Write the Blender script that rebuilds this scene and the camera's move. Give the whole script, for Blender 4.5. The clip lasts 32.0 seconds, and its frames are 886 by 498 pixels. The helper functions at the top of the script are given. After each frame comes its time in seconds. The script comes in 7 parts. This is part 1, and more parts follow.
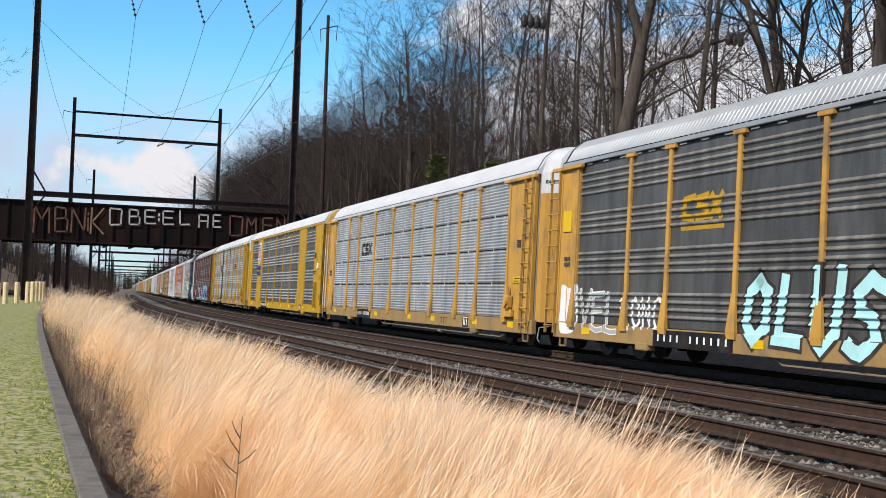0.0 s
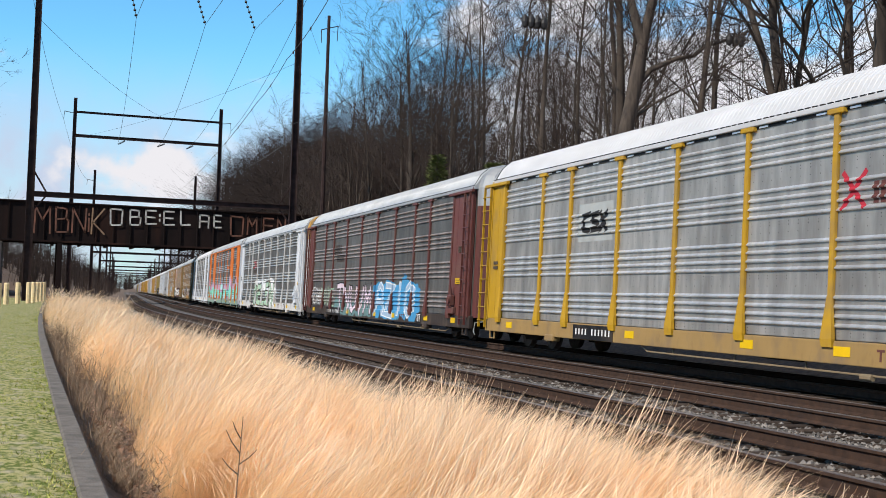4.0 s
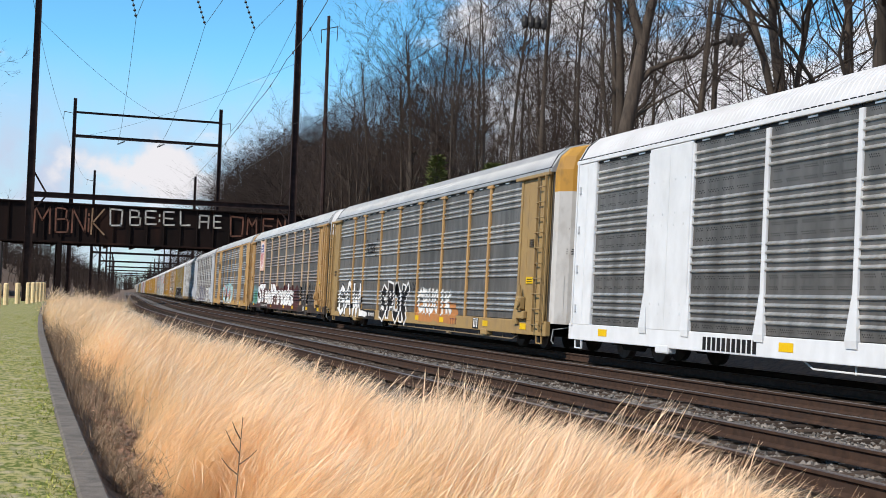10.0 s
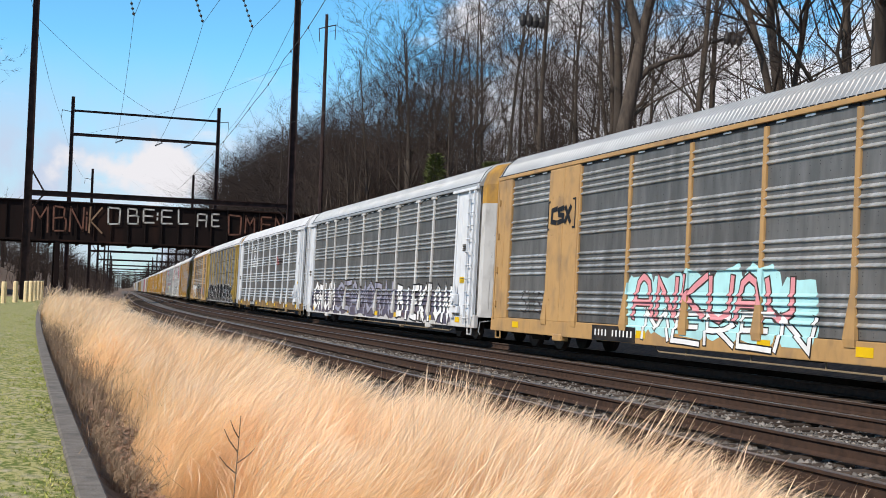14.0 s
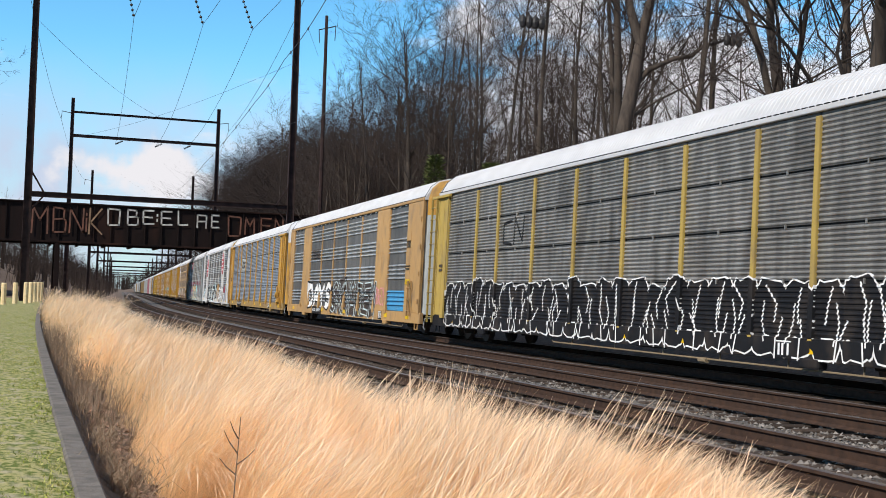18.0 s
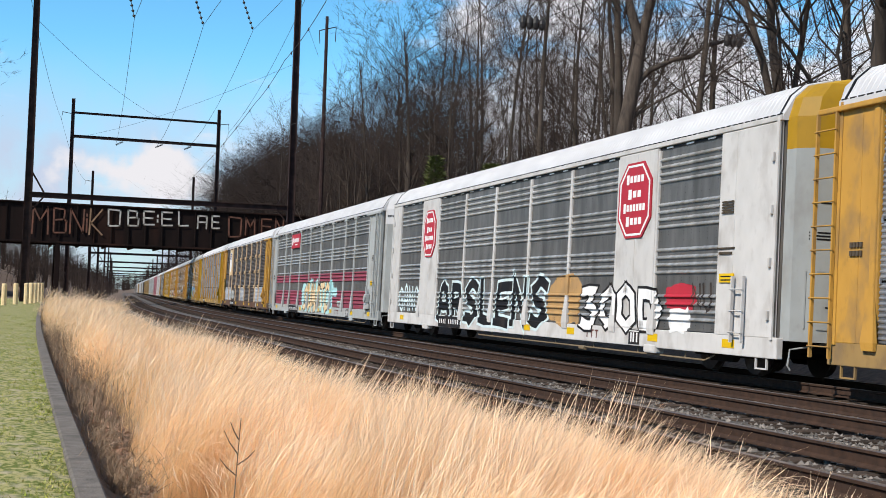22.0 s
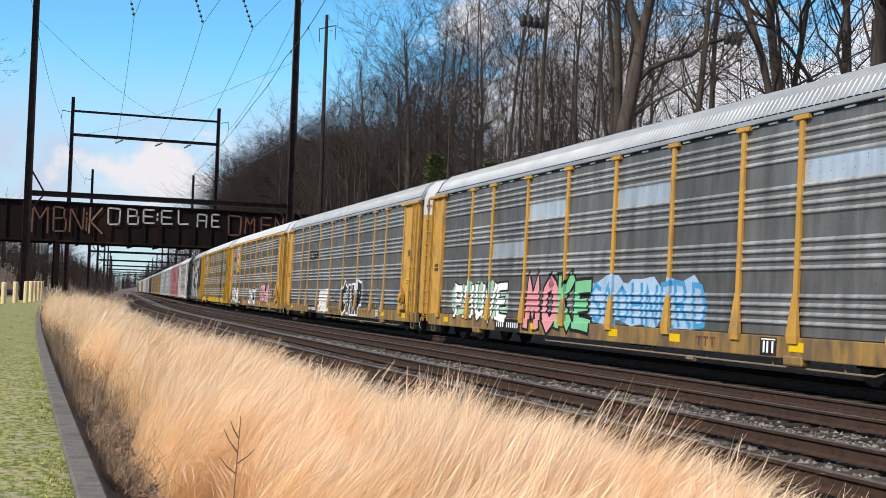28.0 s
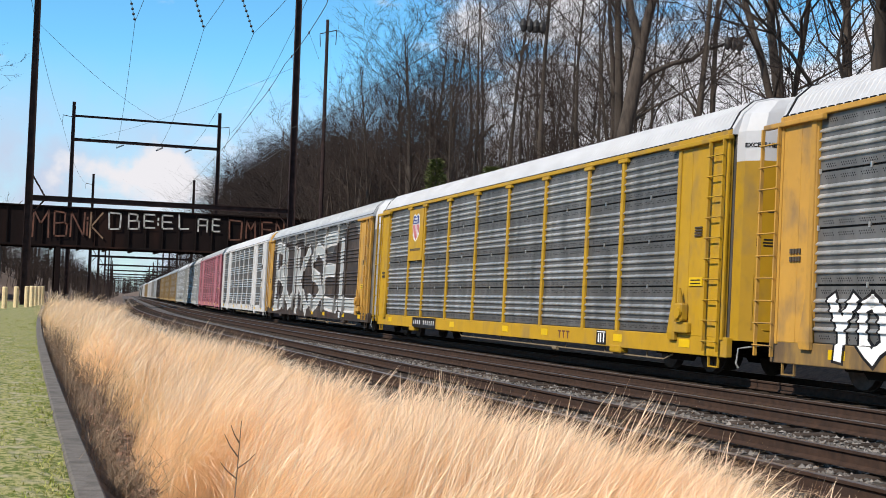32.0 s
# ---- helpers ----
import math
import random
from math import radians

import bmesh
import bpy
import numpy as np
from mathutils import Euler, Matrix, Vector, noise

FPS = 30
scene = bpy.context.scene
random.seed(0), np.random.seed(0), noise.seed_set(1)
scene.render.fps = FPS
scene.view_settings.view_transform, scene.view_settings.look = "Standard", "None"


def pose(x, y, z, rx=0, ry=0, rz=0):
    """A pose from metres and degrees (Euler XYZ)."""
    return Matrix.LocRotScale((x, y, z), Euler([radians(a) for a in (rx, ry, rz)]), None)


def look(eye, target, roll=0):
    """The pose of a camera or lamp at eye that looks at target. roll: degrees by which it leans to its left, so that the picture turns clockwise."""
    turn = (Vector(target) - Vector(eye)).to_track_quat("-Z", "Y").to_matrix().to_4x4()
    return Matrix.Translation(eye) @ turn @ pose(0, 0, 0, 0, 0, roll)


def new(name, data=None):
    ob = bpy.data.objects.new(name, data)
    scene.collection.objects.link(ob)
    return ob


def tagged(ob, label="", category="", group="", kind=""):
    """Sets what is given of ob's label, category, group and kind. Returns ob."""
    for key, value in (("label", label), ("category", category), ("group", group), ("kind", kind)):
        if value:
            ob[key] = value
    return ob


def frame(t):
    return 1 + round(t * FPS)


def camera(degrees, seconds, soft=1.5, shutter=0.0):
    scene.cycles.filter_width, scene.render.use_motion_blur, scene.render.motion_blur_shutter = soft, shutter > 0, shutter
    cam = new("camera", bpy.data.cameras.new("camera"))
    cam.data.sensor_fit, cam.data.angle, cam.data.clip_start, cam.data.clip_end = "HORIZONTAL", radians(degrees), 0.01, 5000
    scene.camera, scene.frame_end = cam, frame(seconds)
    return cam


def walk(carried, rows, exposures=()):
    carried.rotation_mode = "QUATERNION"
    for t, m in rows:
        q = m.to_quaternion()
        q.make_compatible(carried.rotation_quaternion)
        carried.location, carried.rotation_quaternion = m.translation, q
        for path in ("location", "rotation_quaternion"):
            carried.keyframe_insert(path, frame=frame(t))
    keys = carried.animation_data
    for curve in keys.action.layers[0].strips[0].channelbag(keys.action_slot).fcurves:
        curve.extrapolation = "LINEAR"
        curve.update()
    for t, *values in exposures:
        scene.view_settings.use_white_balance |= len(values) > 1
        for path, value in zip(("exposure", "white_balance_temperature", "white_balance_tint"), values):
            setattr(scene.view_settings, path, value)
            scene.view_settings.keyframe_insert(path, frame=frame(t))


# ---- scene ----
# ---------------------------------------------------------------- camera and its path
EYE = Vector((-14.782, 0.0, 1.328))
FOCAL = 2197.0            # focal length in picture widths of 1568
YAW, PITCH, ROLL = 18.942, 2.318, 1.8165


def aim(dx, dy):
    """Camera pose with the picture shifted by dx, dy."""
    a, p = radians(YAW) - dx / FOCAL, radians(PITCH) + dy / FOCAL
    way = Vector((math.sin(a) * math.cos(p), math.cos(a) * math.cos(p), math.sin(p)))
    return look(EYE, EYE + way, ROLL)


cam = camera(39.277, 32.0, soft=0.9)
walk(cam, [(t, aim(dx, dy)) for t, dx, dy in [
    (0, 0, 0), (2, 0, -.6), (3, .3, -.7), (3.5, .8, 0), (5.5, 2.3, 1.5), (6, 1.5, 1.5), (7, .5, .4), (8, 0, 0), (9, 0, 0),
    (10, 1, 1.3), (11, 0, 1.2), (12, -1, .7), (13, -1.2, -.2), (14, -2.5, -1.2), (14.5, -3, -1.2), (16.5, -3.2, .2),
    (17, -3.2, .6), (18, -2.7, 1), (19, -2, 1), (20, -2, 1.1), (21, -2.5, 1.5), (22, -2, 2.2), (23, -3, 2.2), (24, -5.5, 1.8),
    (24.5, -5.7, 1.4), (25.5, -4.3, 1), (27.5, -3, -.5), (28, -2.5, -.5), (29, -.8, 1.2), (30, -1.2, 4), (31, -1.2, 6.5), (32, -1, 7.8)]])

# ---------------------------------------------------------------- world, sun, exposure
SUN_AZ, SUN_EL = 246.0, 43.0     # azimuth clockwise from +y, elevation
world = bpy.data.worlds.new("sky")
scene.world = world
world.use_nodes = True


def build_world():
    nt = world.node_tree
    n, l = nt.nodes, nt.links
    n.clear()
    out = n.new("ShaderNodeOutputWorld")
    bg = n.new("ShaderNodeBackground")
    sky = n.new("ShaderNodeTexSky")
    sky.sky_type, sky.sun_disc = "NISHITA", False
    sky.sun_elevation, sky.sun_rotation = radians(SUN_EL), radians(SUN_AZ)
    sky.air_density, sky.dust_density, sky.ozone_density = 1.35, 0.2, 3.0
    co = n.new("ShaderNodeTexCoord")
    sep = n.new("ShaderNodeSeparateXYZ")
    l.new(co.outputs["Generated"], sep.inputs[0])
    def rng_node(src, a, b, c, d, smooth=False):
        r = n.new("ShaderNodeMapRange")
        if smooth:
            r.interpolation_type = "SMOOTHSTEP"
        for k, v in zip(("From Min", "From Max", "To Min", "To Max"), (a, b, c, d)):
            r.inputs[k].default_value = v
        l.new(src, r.inputs["Value"])
        return r.outputs[0]

    def math_node(op, a, b):
        m = n.new("ShaderNodeMath")
        m.operation = op
        for k, v in enumerate((a, b)):
            if isinstance(v, (int, float)):
                m.inputs[k].default_value = v
            else:
                l.new(v, m.inputs[k])
        return m.outputs[0]
    # broken clouds, thicker in the east and low down
    mp = n.new("ShaderNodeMapping")
    mp.inputs["Scale"].default_value = (5.0, 5.0, 13.0)
    mp.inputs["Location"].default_value = (0.35, 0.2, 0.25)
    l.new(co.outputs["Generated"], mp.inputs[0])
    no = n.new("ShaderNodeTexNoise")
    no.inputs["Scale"].default_value, no.inputs["Detail"].default_value = 1.3, 7.0
    no.inputs["Roughness"].default_value = 0.58
    l.new(mp.outputs[0], no.inputs["Vector"])
    puff = no.outputs["Fac"]
    low = rng_node(sep.outputs["Z"], 0.05, 0.22, 0.10, -0.10)
    east = rng_node(sep.outputs["X"], 0.20, 0.44, 0.0, 0.30, True)
    cover = rng_node(math_node("ADD", math_node("ADD", puff, low), east), 0.56, 0.72, 0.0, 1.0, True)
    # a heap of white cloud low over the line
    rel = n.new("ShaderNodeVectorMath")
    rel.operation = "SUBTRACT"
    rel.inputs[1].default_value = (0.094, 0.991, 0.092)
    l.new(co.outputs["Generated"], rel.inputs[0])
    sc = n.new("ShaderNodeVectorMath")
    sc.operation = "MULTIPLY"
    sc.inputs[1].default_value = (19.0, 1.0, 50.0)
    l.new(rel.outputs[0], sc.inputs[0])
    ln = n.new("ShaderNodeVectorMath")
    ln.operation = "LENGTH"
    l.new(sc.outputs[0], ln.inputs[0])
    
    n2 = n.new("ShaderNodeTexNoise")
    n2.inputs["Scale"].default_value, n2.inputs["Detail"].default_value = 26.0, 6.0
    l.new(co.outputs["Generated"], n2.inputs["Vector"])
    heap = rng_node(math_node("ADD", ln.outputs["Value"], math_node("MULTIPLY", math_node("SUBTRACT", n2.outputs["Fac"], 0.5), -3.4)), 0.55, 1.25, 1.0, 0.0, True)
    # pale haze towards the horizon
    haze = math_node("MULTIPLY", rng_node(sep.outputs["Z"], 0.085, 0.20, 0.9, 0.0, True), rng_node(n2.outputs["Fac"], 0.3, 0.6, 0.6, 1.0))
    lift = rng_node(sep.outputs["Z"], 0.0, 0.6, 1.95, 0.70)
    tint = n.new("ShaderNodeMixRGB")
    tint.blend_type = "MULTIPLY"
    tint.inputs["Fac"].default_value = 1.0
    tint.inputs["Color2"].default_value = (0.58, 1.14, 1.46, 1)
    l.new(sky.outputs[0], tint.inputs["Color1"])
    grad = n.new("ShaderNodeVectorMath")
    grad.operation = "SCALE"
    l.new(tint.outputs[0], grad.inputs[0]), l.new(lift, grad.inputs["Scale"])
    last = grad.outputs[0]
    for fac, col in ((haze, (7.0, 7.3, 9.2, 1)), (cover, (10.4, 10.4, 11.0, 1)), (heap, (10.2, 10.0, 10.4, 1))):
        mix = n.new("ShaderNodeMixRGB")
        mix.inputs["Color2"].default_value = col
        l.new(fac, mix.inputs["Fac"]), l.new(last, mix.inputs["Color1"])
        last = mix.outputs[0]
    l.new(last, bg.inputs["Color"])
    bg.inputs["Strength"].default_value = 0.085
    l.new(bg.outputs[0], out.inputs["Surface"])


build_world()
sun = new("sun", bpy.data.lights.new("sun", "SUN"))
sun.data.energy, sun.data.angle, sun.data.color = 5.0, radians(0.6), (1.0, 0.91, 0.79)
_a, _e = radians(SUN_AZ), radians(SUN_EL)
sun.matrix_world = look((0, 0, 60), Vector((0, 0, 60)) - Vector((math.sin(_a) * math.cos(_e), math.cos(_a) * math.cos(_e), math.sin(_e))))
scene.view_settings.exposure = 0.0

# ---------------------------------------------------------------- materials
def mat(name, c1, c2=None, rough=0.7, metal=0.0, scale=3.0, stretch=(1, 1, 1), stain=None, stain_scale=0.7, stain_amount=0.5,
        bump=0.2, bump_scale=40.0, vary=0.0, coat=0.0, per_island=False, edge=0.18, drips=0.0, chalk=0.0):
    """Procedural surface: two tones by fine noise, stains by coarse noise, fine relief; vary shifts the value from object to object."""
    m = bpy.data.materials.new(name)
    m.use_nodes = True
    nt = m.node_tree
    n, l = nt.nodes, nt.links
    b = n["Principled BSDF"]
    b.inputs["Roughness"].default_value, b.inputs["Metallic"].default_value = rough, metal
    b.inputs["Diffuse Roughness"].default_value = chalk
    if coat:
        b.inputs["Coat Weight"].default_value = coat
    c2 = c2 or tuple(v * 0.75 for v in c1)
    co = n.new("ShaderNodeTexCoord")
    mp = n.new("ShaderNodeMapping")
    mp.inputs["Scale"].default_value = stretch
    l.new(co.outputs["Object"], mp.inputs[0])
    info = n.new("ShaderNodeObjectInfo")
    off = n.new("ShaderNodeVectorMath")
    off.operation = "MULTIPLY_ADD"
    off.inputs[1].default_value = (37.0, 19.0, 53.0)
    l.new(info.outputs["Random"], off.inputs[0]), l.new(mp.outputs[0], off.inputs[2])

    def noise_tex(sc, detail):
        t = n.new("ShaderNodeTexNoise")
        t.inputs["Scale"].default_value, t.inputs["Detail"].default_value = sc, detail
        l.new(off.outputs[0], t.inputs["Vector"])
        return t
    a = noise_tex(scale, 6)
    ra = n.new("ShaderNodeMapRange")
    ra.inputs["From Min"].default_value, ra.inputs["From Max"].default_value = 0.5 - edge, 0.5 + edge
    l.new(a.outputs["Fac"], ra.inputs["Value"])
    mix = n.new("ShaderNodeMixRGB")
    mix.inputs["Color1"].default_value, mix.inputs["Color2"].default_value = (*c1, 1), (*c2, 1)
    l.new(ra.outputs[0], mix.inputs["Fac"])
    top = mix
    if stain:
        s = noise_tex(stain_scale, 4)
        rs = n.new("ShaderNodeMapRange")
        rs.inputs["From Min"].default_value, rs.inputs["From Max"].default_value = 0.5, 0.72
        rs.inputs["To Max"].default_value = stain_amount
        l.new(s.outputs["Fac"], rs.inputs["Value"])
        mx = n.new("ShaderNodeMixRGB")
        mx.inputs["Color2"].default_value = (*stain, 1)
        l.new(rs.outputs[0], mx.inputs["Fac"]), l.new(top.outputs[0], mx.inputs["Color1"])
        top = mx
    if drips:
        d = noise_tex(scale * 2.2, 5)
        rd = n.new("ShaderNodeMapRange")
        rd.inputs["From Min"].default_value, rd.inputs["From Max"].default_value = 0.57, 0.70
        rd.inputs["To Max"].default_value = drips
        l.new(d.outputs["Fac"], rd.inputs["Value"])
        mx = n.new("ShaderNodeMixRGB")
        mx.inputs["Color2"].default_value = (0.10, 0.065, 0.045, 1)
        l.new(rd.outputs[0], mx.inputs["Fac"]), l.new(top.outputs[0], mx.inputs["Color1"])
        top = mx
    if vary:
        hs = n.new("ShaderNodeHueSaturation")
        rv = n.new("ShaderNodeMapRange")
        rv.inputs["To Min"].default_value, rv.inputs["To Max"].default_value = 1 - vary, 1 + vary
        if per_island:
            geo = n.new("ShaderNodeNewGeometry")
            l.new(geo.outputs["Random Per Island"], rv.inputs["Value"])
        else:
            l.new(info.outputs["Random"], rv.inputs["Value"])
        l.new(rv.outputs[0], hs.inputs["Value"]), l.new(top.outputs[0], hs.inputs["Color"])
        top = hs
    l.new(top.outputs[0], b.inputs["Base Color"])
    if bump:
        t = noise_tex(bump_scale, 3)
        bp = n.new("ShaderNodeBump")
        bp.inputs["Strength"].default_value, bp.inputs["Distance"].default_value = bump, 0.02
        l.new(t.outputs["Fac"], bp.inputs["Height"]), l.new(bp.outputs[0], b.inputs["Normal"])
    return m


STREAK = (1.2, 1.9, 0.45)      # runs of dirt hang down the car sides


def paint(name, c, dirt=0.35, rough=0.5):
    """Weathered, chalky enamel paint on steel."""
    m = mat(name, c, tuple(v * 0.90 for v in c), rough, 0.0, 2.2, (1.1, 1.3, 0.8), stain=(0.16, 0.12, 0.09), stain_scale=1.5,
               stain_amount=dirt, bump=0.06, bump_scale=14, vary=0.05, drips=dirt * 0.3, chalk=1.0)
    m.node_tree.nodes["Principled BSDF"].inputs["Specular IOR Level"].default_value = 0.22
    return m


M = {
    "yellow": paint("yellow_paint", (0.53, 0.295, 0.06), 0.6),
    "bright_yellow": paint("bright_yellow_paint", (0.47, 0.275, 0.018), 0.4),
    "old_yellow": paint("faded_yellow_paint", (0.33, 0.215, 0.085), 0.65),
    "tan": paint("tan_paint", (0.45, 0.275, 0.115), 0.5),
    "brown_tan": paint("dirty_tan_paint", (0.34, 0.23, 0.10), 0.5),
    "orange": paint("orange_paint", (0.66, 0.18, 0.035), 0.25),
    "maroon": paint("maroon_paint", (0.13, 0.045, 0.04), 0.3),
    "dark_red": paint("dark_red_spray", (0.075, 0.024, 0.026), 0.4),
    "pink": paint("faded_pink_paint", (0.42, 0.16, 0.19), 0.3),
    "white": paint("white_paint", (0.66, 0.68, 0.71), 0.08, 0.45),
    "old_white": paint("dirty_white_paint", (0.58, 0.57, 0.56), 0.35),
    "grey": paint("grey_paint", (0.40, 0.42, 0.42), 0.3),
    "dark": paint("dark_brown_paint", (0.045, 0.034, 0.03), 0.5),
    "sill_yellow": mat("rust_streaked_yellow_sill", (0.36, 0.21, 0.05), (0.12, 0.08, 0.045), 0.65, 0, 2.4, (1.2, 1.6, 0.5), (0.10, 0.07, 0.05), 0.9, 0.85, 0.1, 14),
    "red": paint("red_paint", (0.46, 0.03, 0.05), 0.1),
    "stripe_red": paint("dark_red_stripe_paint", (0.26, 0.05, 0.08), 0.3),
    "blue": paint("blue_paint", (0.03, 0.05, 0.22), 0.1),
    "black": paint("black_paint", (0.015, 0.015, 0.017), 0.2),
    "cream": paint("cream_paint", (0.72, 0.55, 0.33), 0.2),
    "pale_green": paint("pale_green_spray", (0.42, 0.58, 0.44), 0.2),
    "teal": paint("teal_spray", (0.22, 0.62, 0.50), 0.15),
    "cyan": paint("pale_cyan_spray", (0.42, 0.70, 0.72), 0.15),
    "mauve": paint("mauve_spray", (0.50, 0.33, 0.45), 0.15),
    "green": paint("green_spray", (0.05, 0.20, 0.11), 0.2),
    "salmon": paint("salmon_spray", (0.70, 0.30, 0.33), 0.15),
    "sky_blue": paint("blue_spray", (0.06, 0.28, 0.52), 0.2),
    "spray_white": paint("white_spray", (0.78, 0.78, 0.78), 0.15),
    "teal_dark": paint("dark_teal_spray", (0.13, 0.24, 0.25), 0.3),
    "teal_grey": paint("dirty_teal_spray", (0.24, 0.34, 0.30), 0.5),
    "pale_pink": paint("pale_pink_spray", (0.70, 0.58, 0.66), 0.2),
    "pink_spray": paint("pink_spray", (0.74, 0.42, 0.47), 0.2),
    "sky_pale": paint("pale_blue_spray", (0.36, 0.50, 0.66), 0.3),
    "rust_orange": paint("orange_brown_spray", (0.46, 0.20, 0.07), 0.3),
    "salmon_pale": paint("pale_salmon_paint", (0.72, 0.49, 0.40), 0.2),
    "dark_violet": paint("dark_violet_spray", (0.10, 0.09, 0.13), 0.3),
    "lilac": paint("lilac_grey_spray", (0.30, 0.30, 0.38), 0.3),
    "cyan_pale": paint("very_pale_cyan_spray", (0.62, 0.74, 0.76), 0.2),
    "green_bright": paint("bright_green_spray", (0.20, 0.52, 0.28), 0.15),
    "olive_yellow": paint("olive_yellow_paint", (0.42, 0.30, 0.08), 0.5),
    "rusty_sill": mat("rust_brown_sill", (0.17, 0.085, 0.045), (0.06, 0.04, 0.032), 0.7, 0, 2.4, (1.2, 1.6, 0.5), (0.03, 0.025, 0.022), 0.9, 0.85, 0.1, 14),
    "pale_tan": paint("pale_tan_paint", (0.62, 0.46, 0.31), 0.3),
    "stencil": paint("dark_stencil_paint", (0.09, 0.07, 0.05), 0.1),
    "pipe": paint("dull_pipe_paint", (0.22, 0.17, 0.11), 0.5),
    "reflector": paint("yellow_reflector", (0.7, 0.46, 0.01), 0.0, 0.3),
    "silver": mat("galvanised_sheet", (0.93, 0.93, 0.93), (0.73, 0.73, 0.73), 0.5, 0.85, 2.0, STREAK, (0.22, 0.21, 0.20), 0.8, 0.35, 0.05, 12, 0.10),
    "steel": mat("weathered_galvanised_sheet", (0.86, 0.84, 0.80), (0.56, 0.55, 0.52), 0.5, 0.88, 2.0, STREAK, (0.14, 0.12, 0.10), 0.8, 0.5, 0.05, 12, 0.12),
    "dirty_steel": mat("dirty_galvanised_sheet", (0.48, 0.45, 0.41), (0.27, 0.25, 0.225), 0.52, 0.7, 2.0, STREAK, (0.09, 0.075, 0.06), 0.8, 0.6, 0.06, 12, 0.12),
    "brown_grey": mat("brownish_galvanised_sheet", (0.47, 0.41, 0.38), (0.25, 0.205, 0.19), 0.55, 0.6, 2.0, STREAK, (0.13, 0.085, 0.075), 0.8, 0.6, 0.06, 12, 0.12),
    "brown_steel": mat("rusty_brown_sheet", (0.20, 0.165, 0.14), (0.10, 0.082, 0.07), 0.5, 0.3, 2.0, STREAK, (0.06, 0.045, 0.035), 0.8, 0.5, 0.06, 12, 0.12),
    "blue_steel": mat("bluish_galvanised_sheet", (0.64, 0.66, 0.70), (0.47, 0.49, 0.53), 0.5, 0.9, 2.0, STREAK, (0.2, 0.2, 0.2), 0.8, 0.35, 0.05, 12, 0.10),
    "roof_metal": mat("galvanised_roof_sheet", (0.38, 0.39, 0.40), (0.29, 0.30, 0.31), 0.45, 0.25, 1.5, (2, 0.6, 1), (0.34, 0.32, 0.30), 0.6, 0.4, 0.05, 12, 0.10),
    "roof_white": mat("white_roof_sheet", (0.56, 0.56, 0.575), (0.47, 0.47, 0.485), 0.55, 0.0, 1.5, (2, 0.6, 1), (0.5, 0.48, 0.46), 0.6, 0.3, 0.05, 12, 0.05),
    "under": mat("grimy_underframe_steel", (0.024, 0.021, 0.019), (0.013, 0.012, 0.011), 0.85, 0.1, 5.0, bump=0.3),
    "wheel": mat("worn_wheel_steel", (0.10, 0.085, 0.075), (0.06, 0.05, 0.045), 0.6, 0.6, 8.0, bump=0.2),
    "rail_side": mat("rusty_rail_steel", (0.075, 0.044, 0.031), (0.042, 0.027, 0.021), 0.85, 0.1, 9.0, stain=(0.05, 0.035, 0.03), stain_scale=2.0, bump=0.3, bump_scale=60),
    "rail_top": mat("polished_rail_head", (0.26, 0.21, 0.185), (0.18, 0.14, 0.12), 0.42, 0.7, 6.0, bump=0.1),
    "tie": mat("weathered_timber_tie", (0.085, 0.062, 0.048), (0.045, 0.035, 0.03), 0.9, 0.0, 6.0, (1, 8, 1), bump=0.6, bump_scale=25, vary=0.3),
    "rust": mat("rusty_bridge_steel", (0.018, 0.011, 0.010), (0.010, 0.0075, 0.007), 0.9, 0.1, 0.6, (1, 1, 0.3), (0.07, 0.03, 0.019), 0.25, 0.5, 0.3, 8),
    "mast": mat("rusty_mast_steel", (0.055, 0.035, 0.032), (0.03, 0.02, 0.02), 0.85, 0.2, 2.0, bump=0.2, bump_scale=20),
    "wire": mat("dark_wire", (0.05, 0.05, 0.05), rough=0.6, bump=0),
    "insulator": mat("brown_porcelain", (0.018, 0.015, 0.015), rough=0.5, bump=0),
    "concrete": mat("weathered_concrete", (0.185, 0.162, 0.14), (0.095, 0.084, 0.073), 0.9, 0.0, 6.0, stain=(0.075, 0.066, 0.055), stain_scale=1.6, stain_amount=0.7, bump=0.6, bump_scale=30),
    "post_cream": mat("cream_painted_timber_post", (0.78, 0.62, 0.36), (0.66, 0.50, 0.28), 0.7, 0.0, 6.0, bump=0.2, vary=0.06),
    "bark": mat("grey_brown_bark", (0.085, 0.067, 0.055), (0.042, 0.034, 0.029), 0.95, 0.0, 2.0, (3, 3, 0.5), (0.12, 0.095, 0.08), 0.5, 0.6, 0.9, 9, 0.18),
    "twig": mat("dark_twigs", (0.058, 0.043, 0.037), (0.035, 0.026, 0.023), 0.95, 0.0, 1.0, bump=0, vary=0.25),
    "evergreen": mat("evergreen_needles", (0.12, 0.14, 0.03), (0.06, 0.08, 0.02), 0.8, 0.0, 1.5, bump=0, vary=0.2, per_island=True),
    "weed": mat("dry_brown_weeds", (0.30, 0.22, 0.15), (0.17, 0.12, 0.085), 0.95, 0.0, 2.0, bump=0, vary=0.4, per_island=True),
}


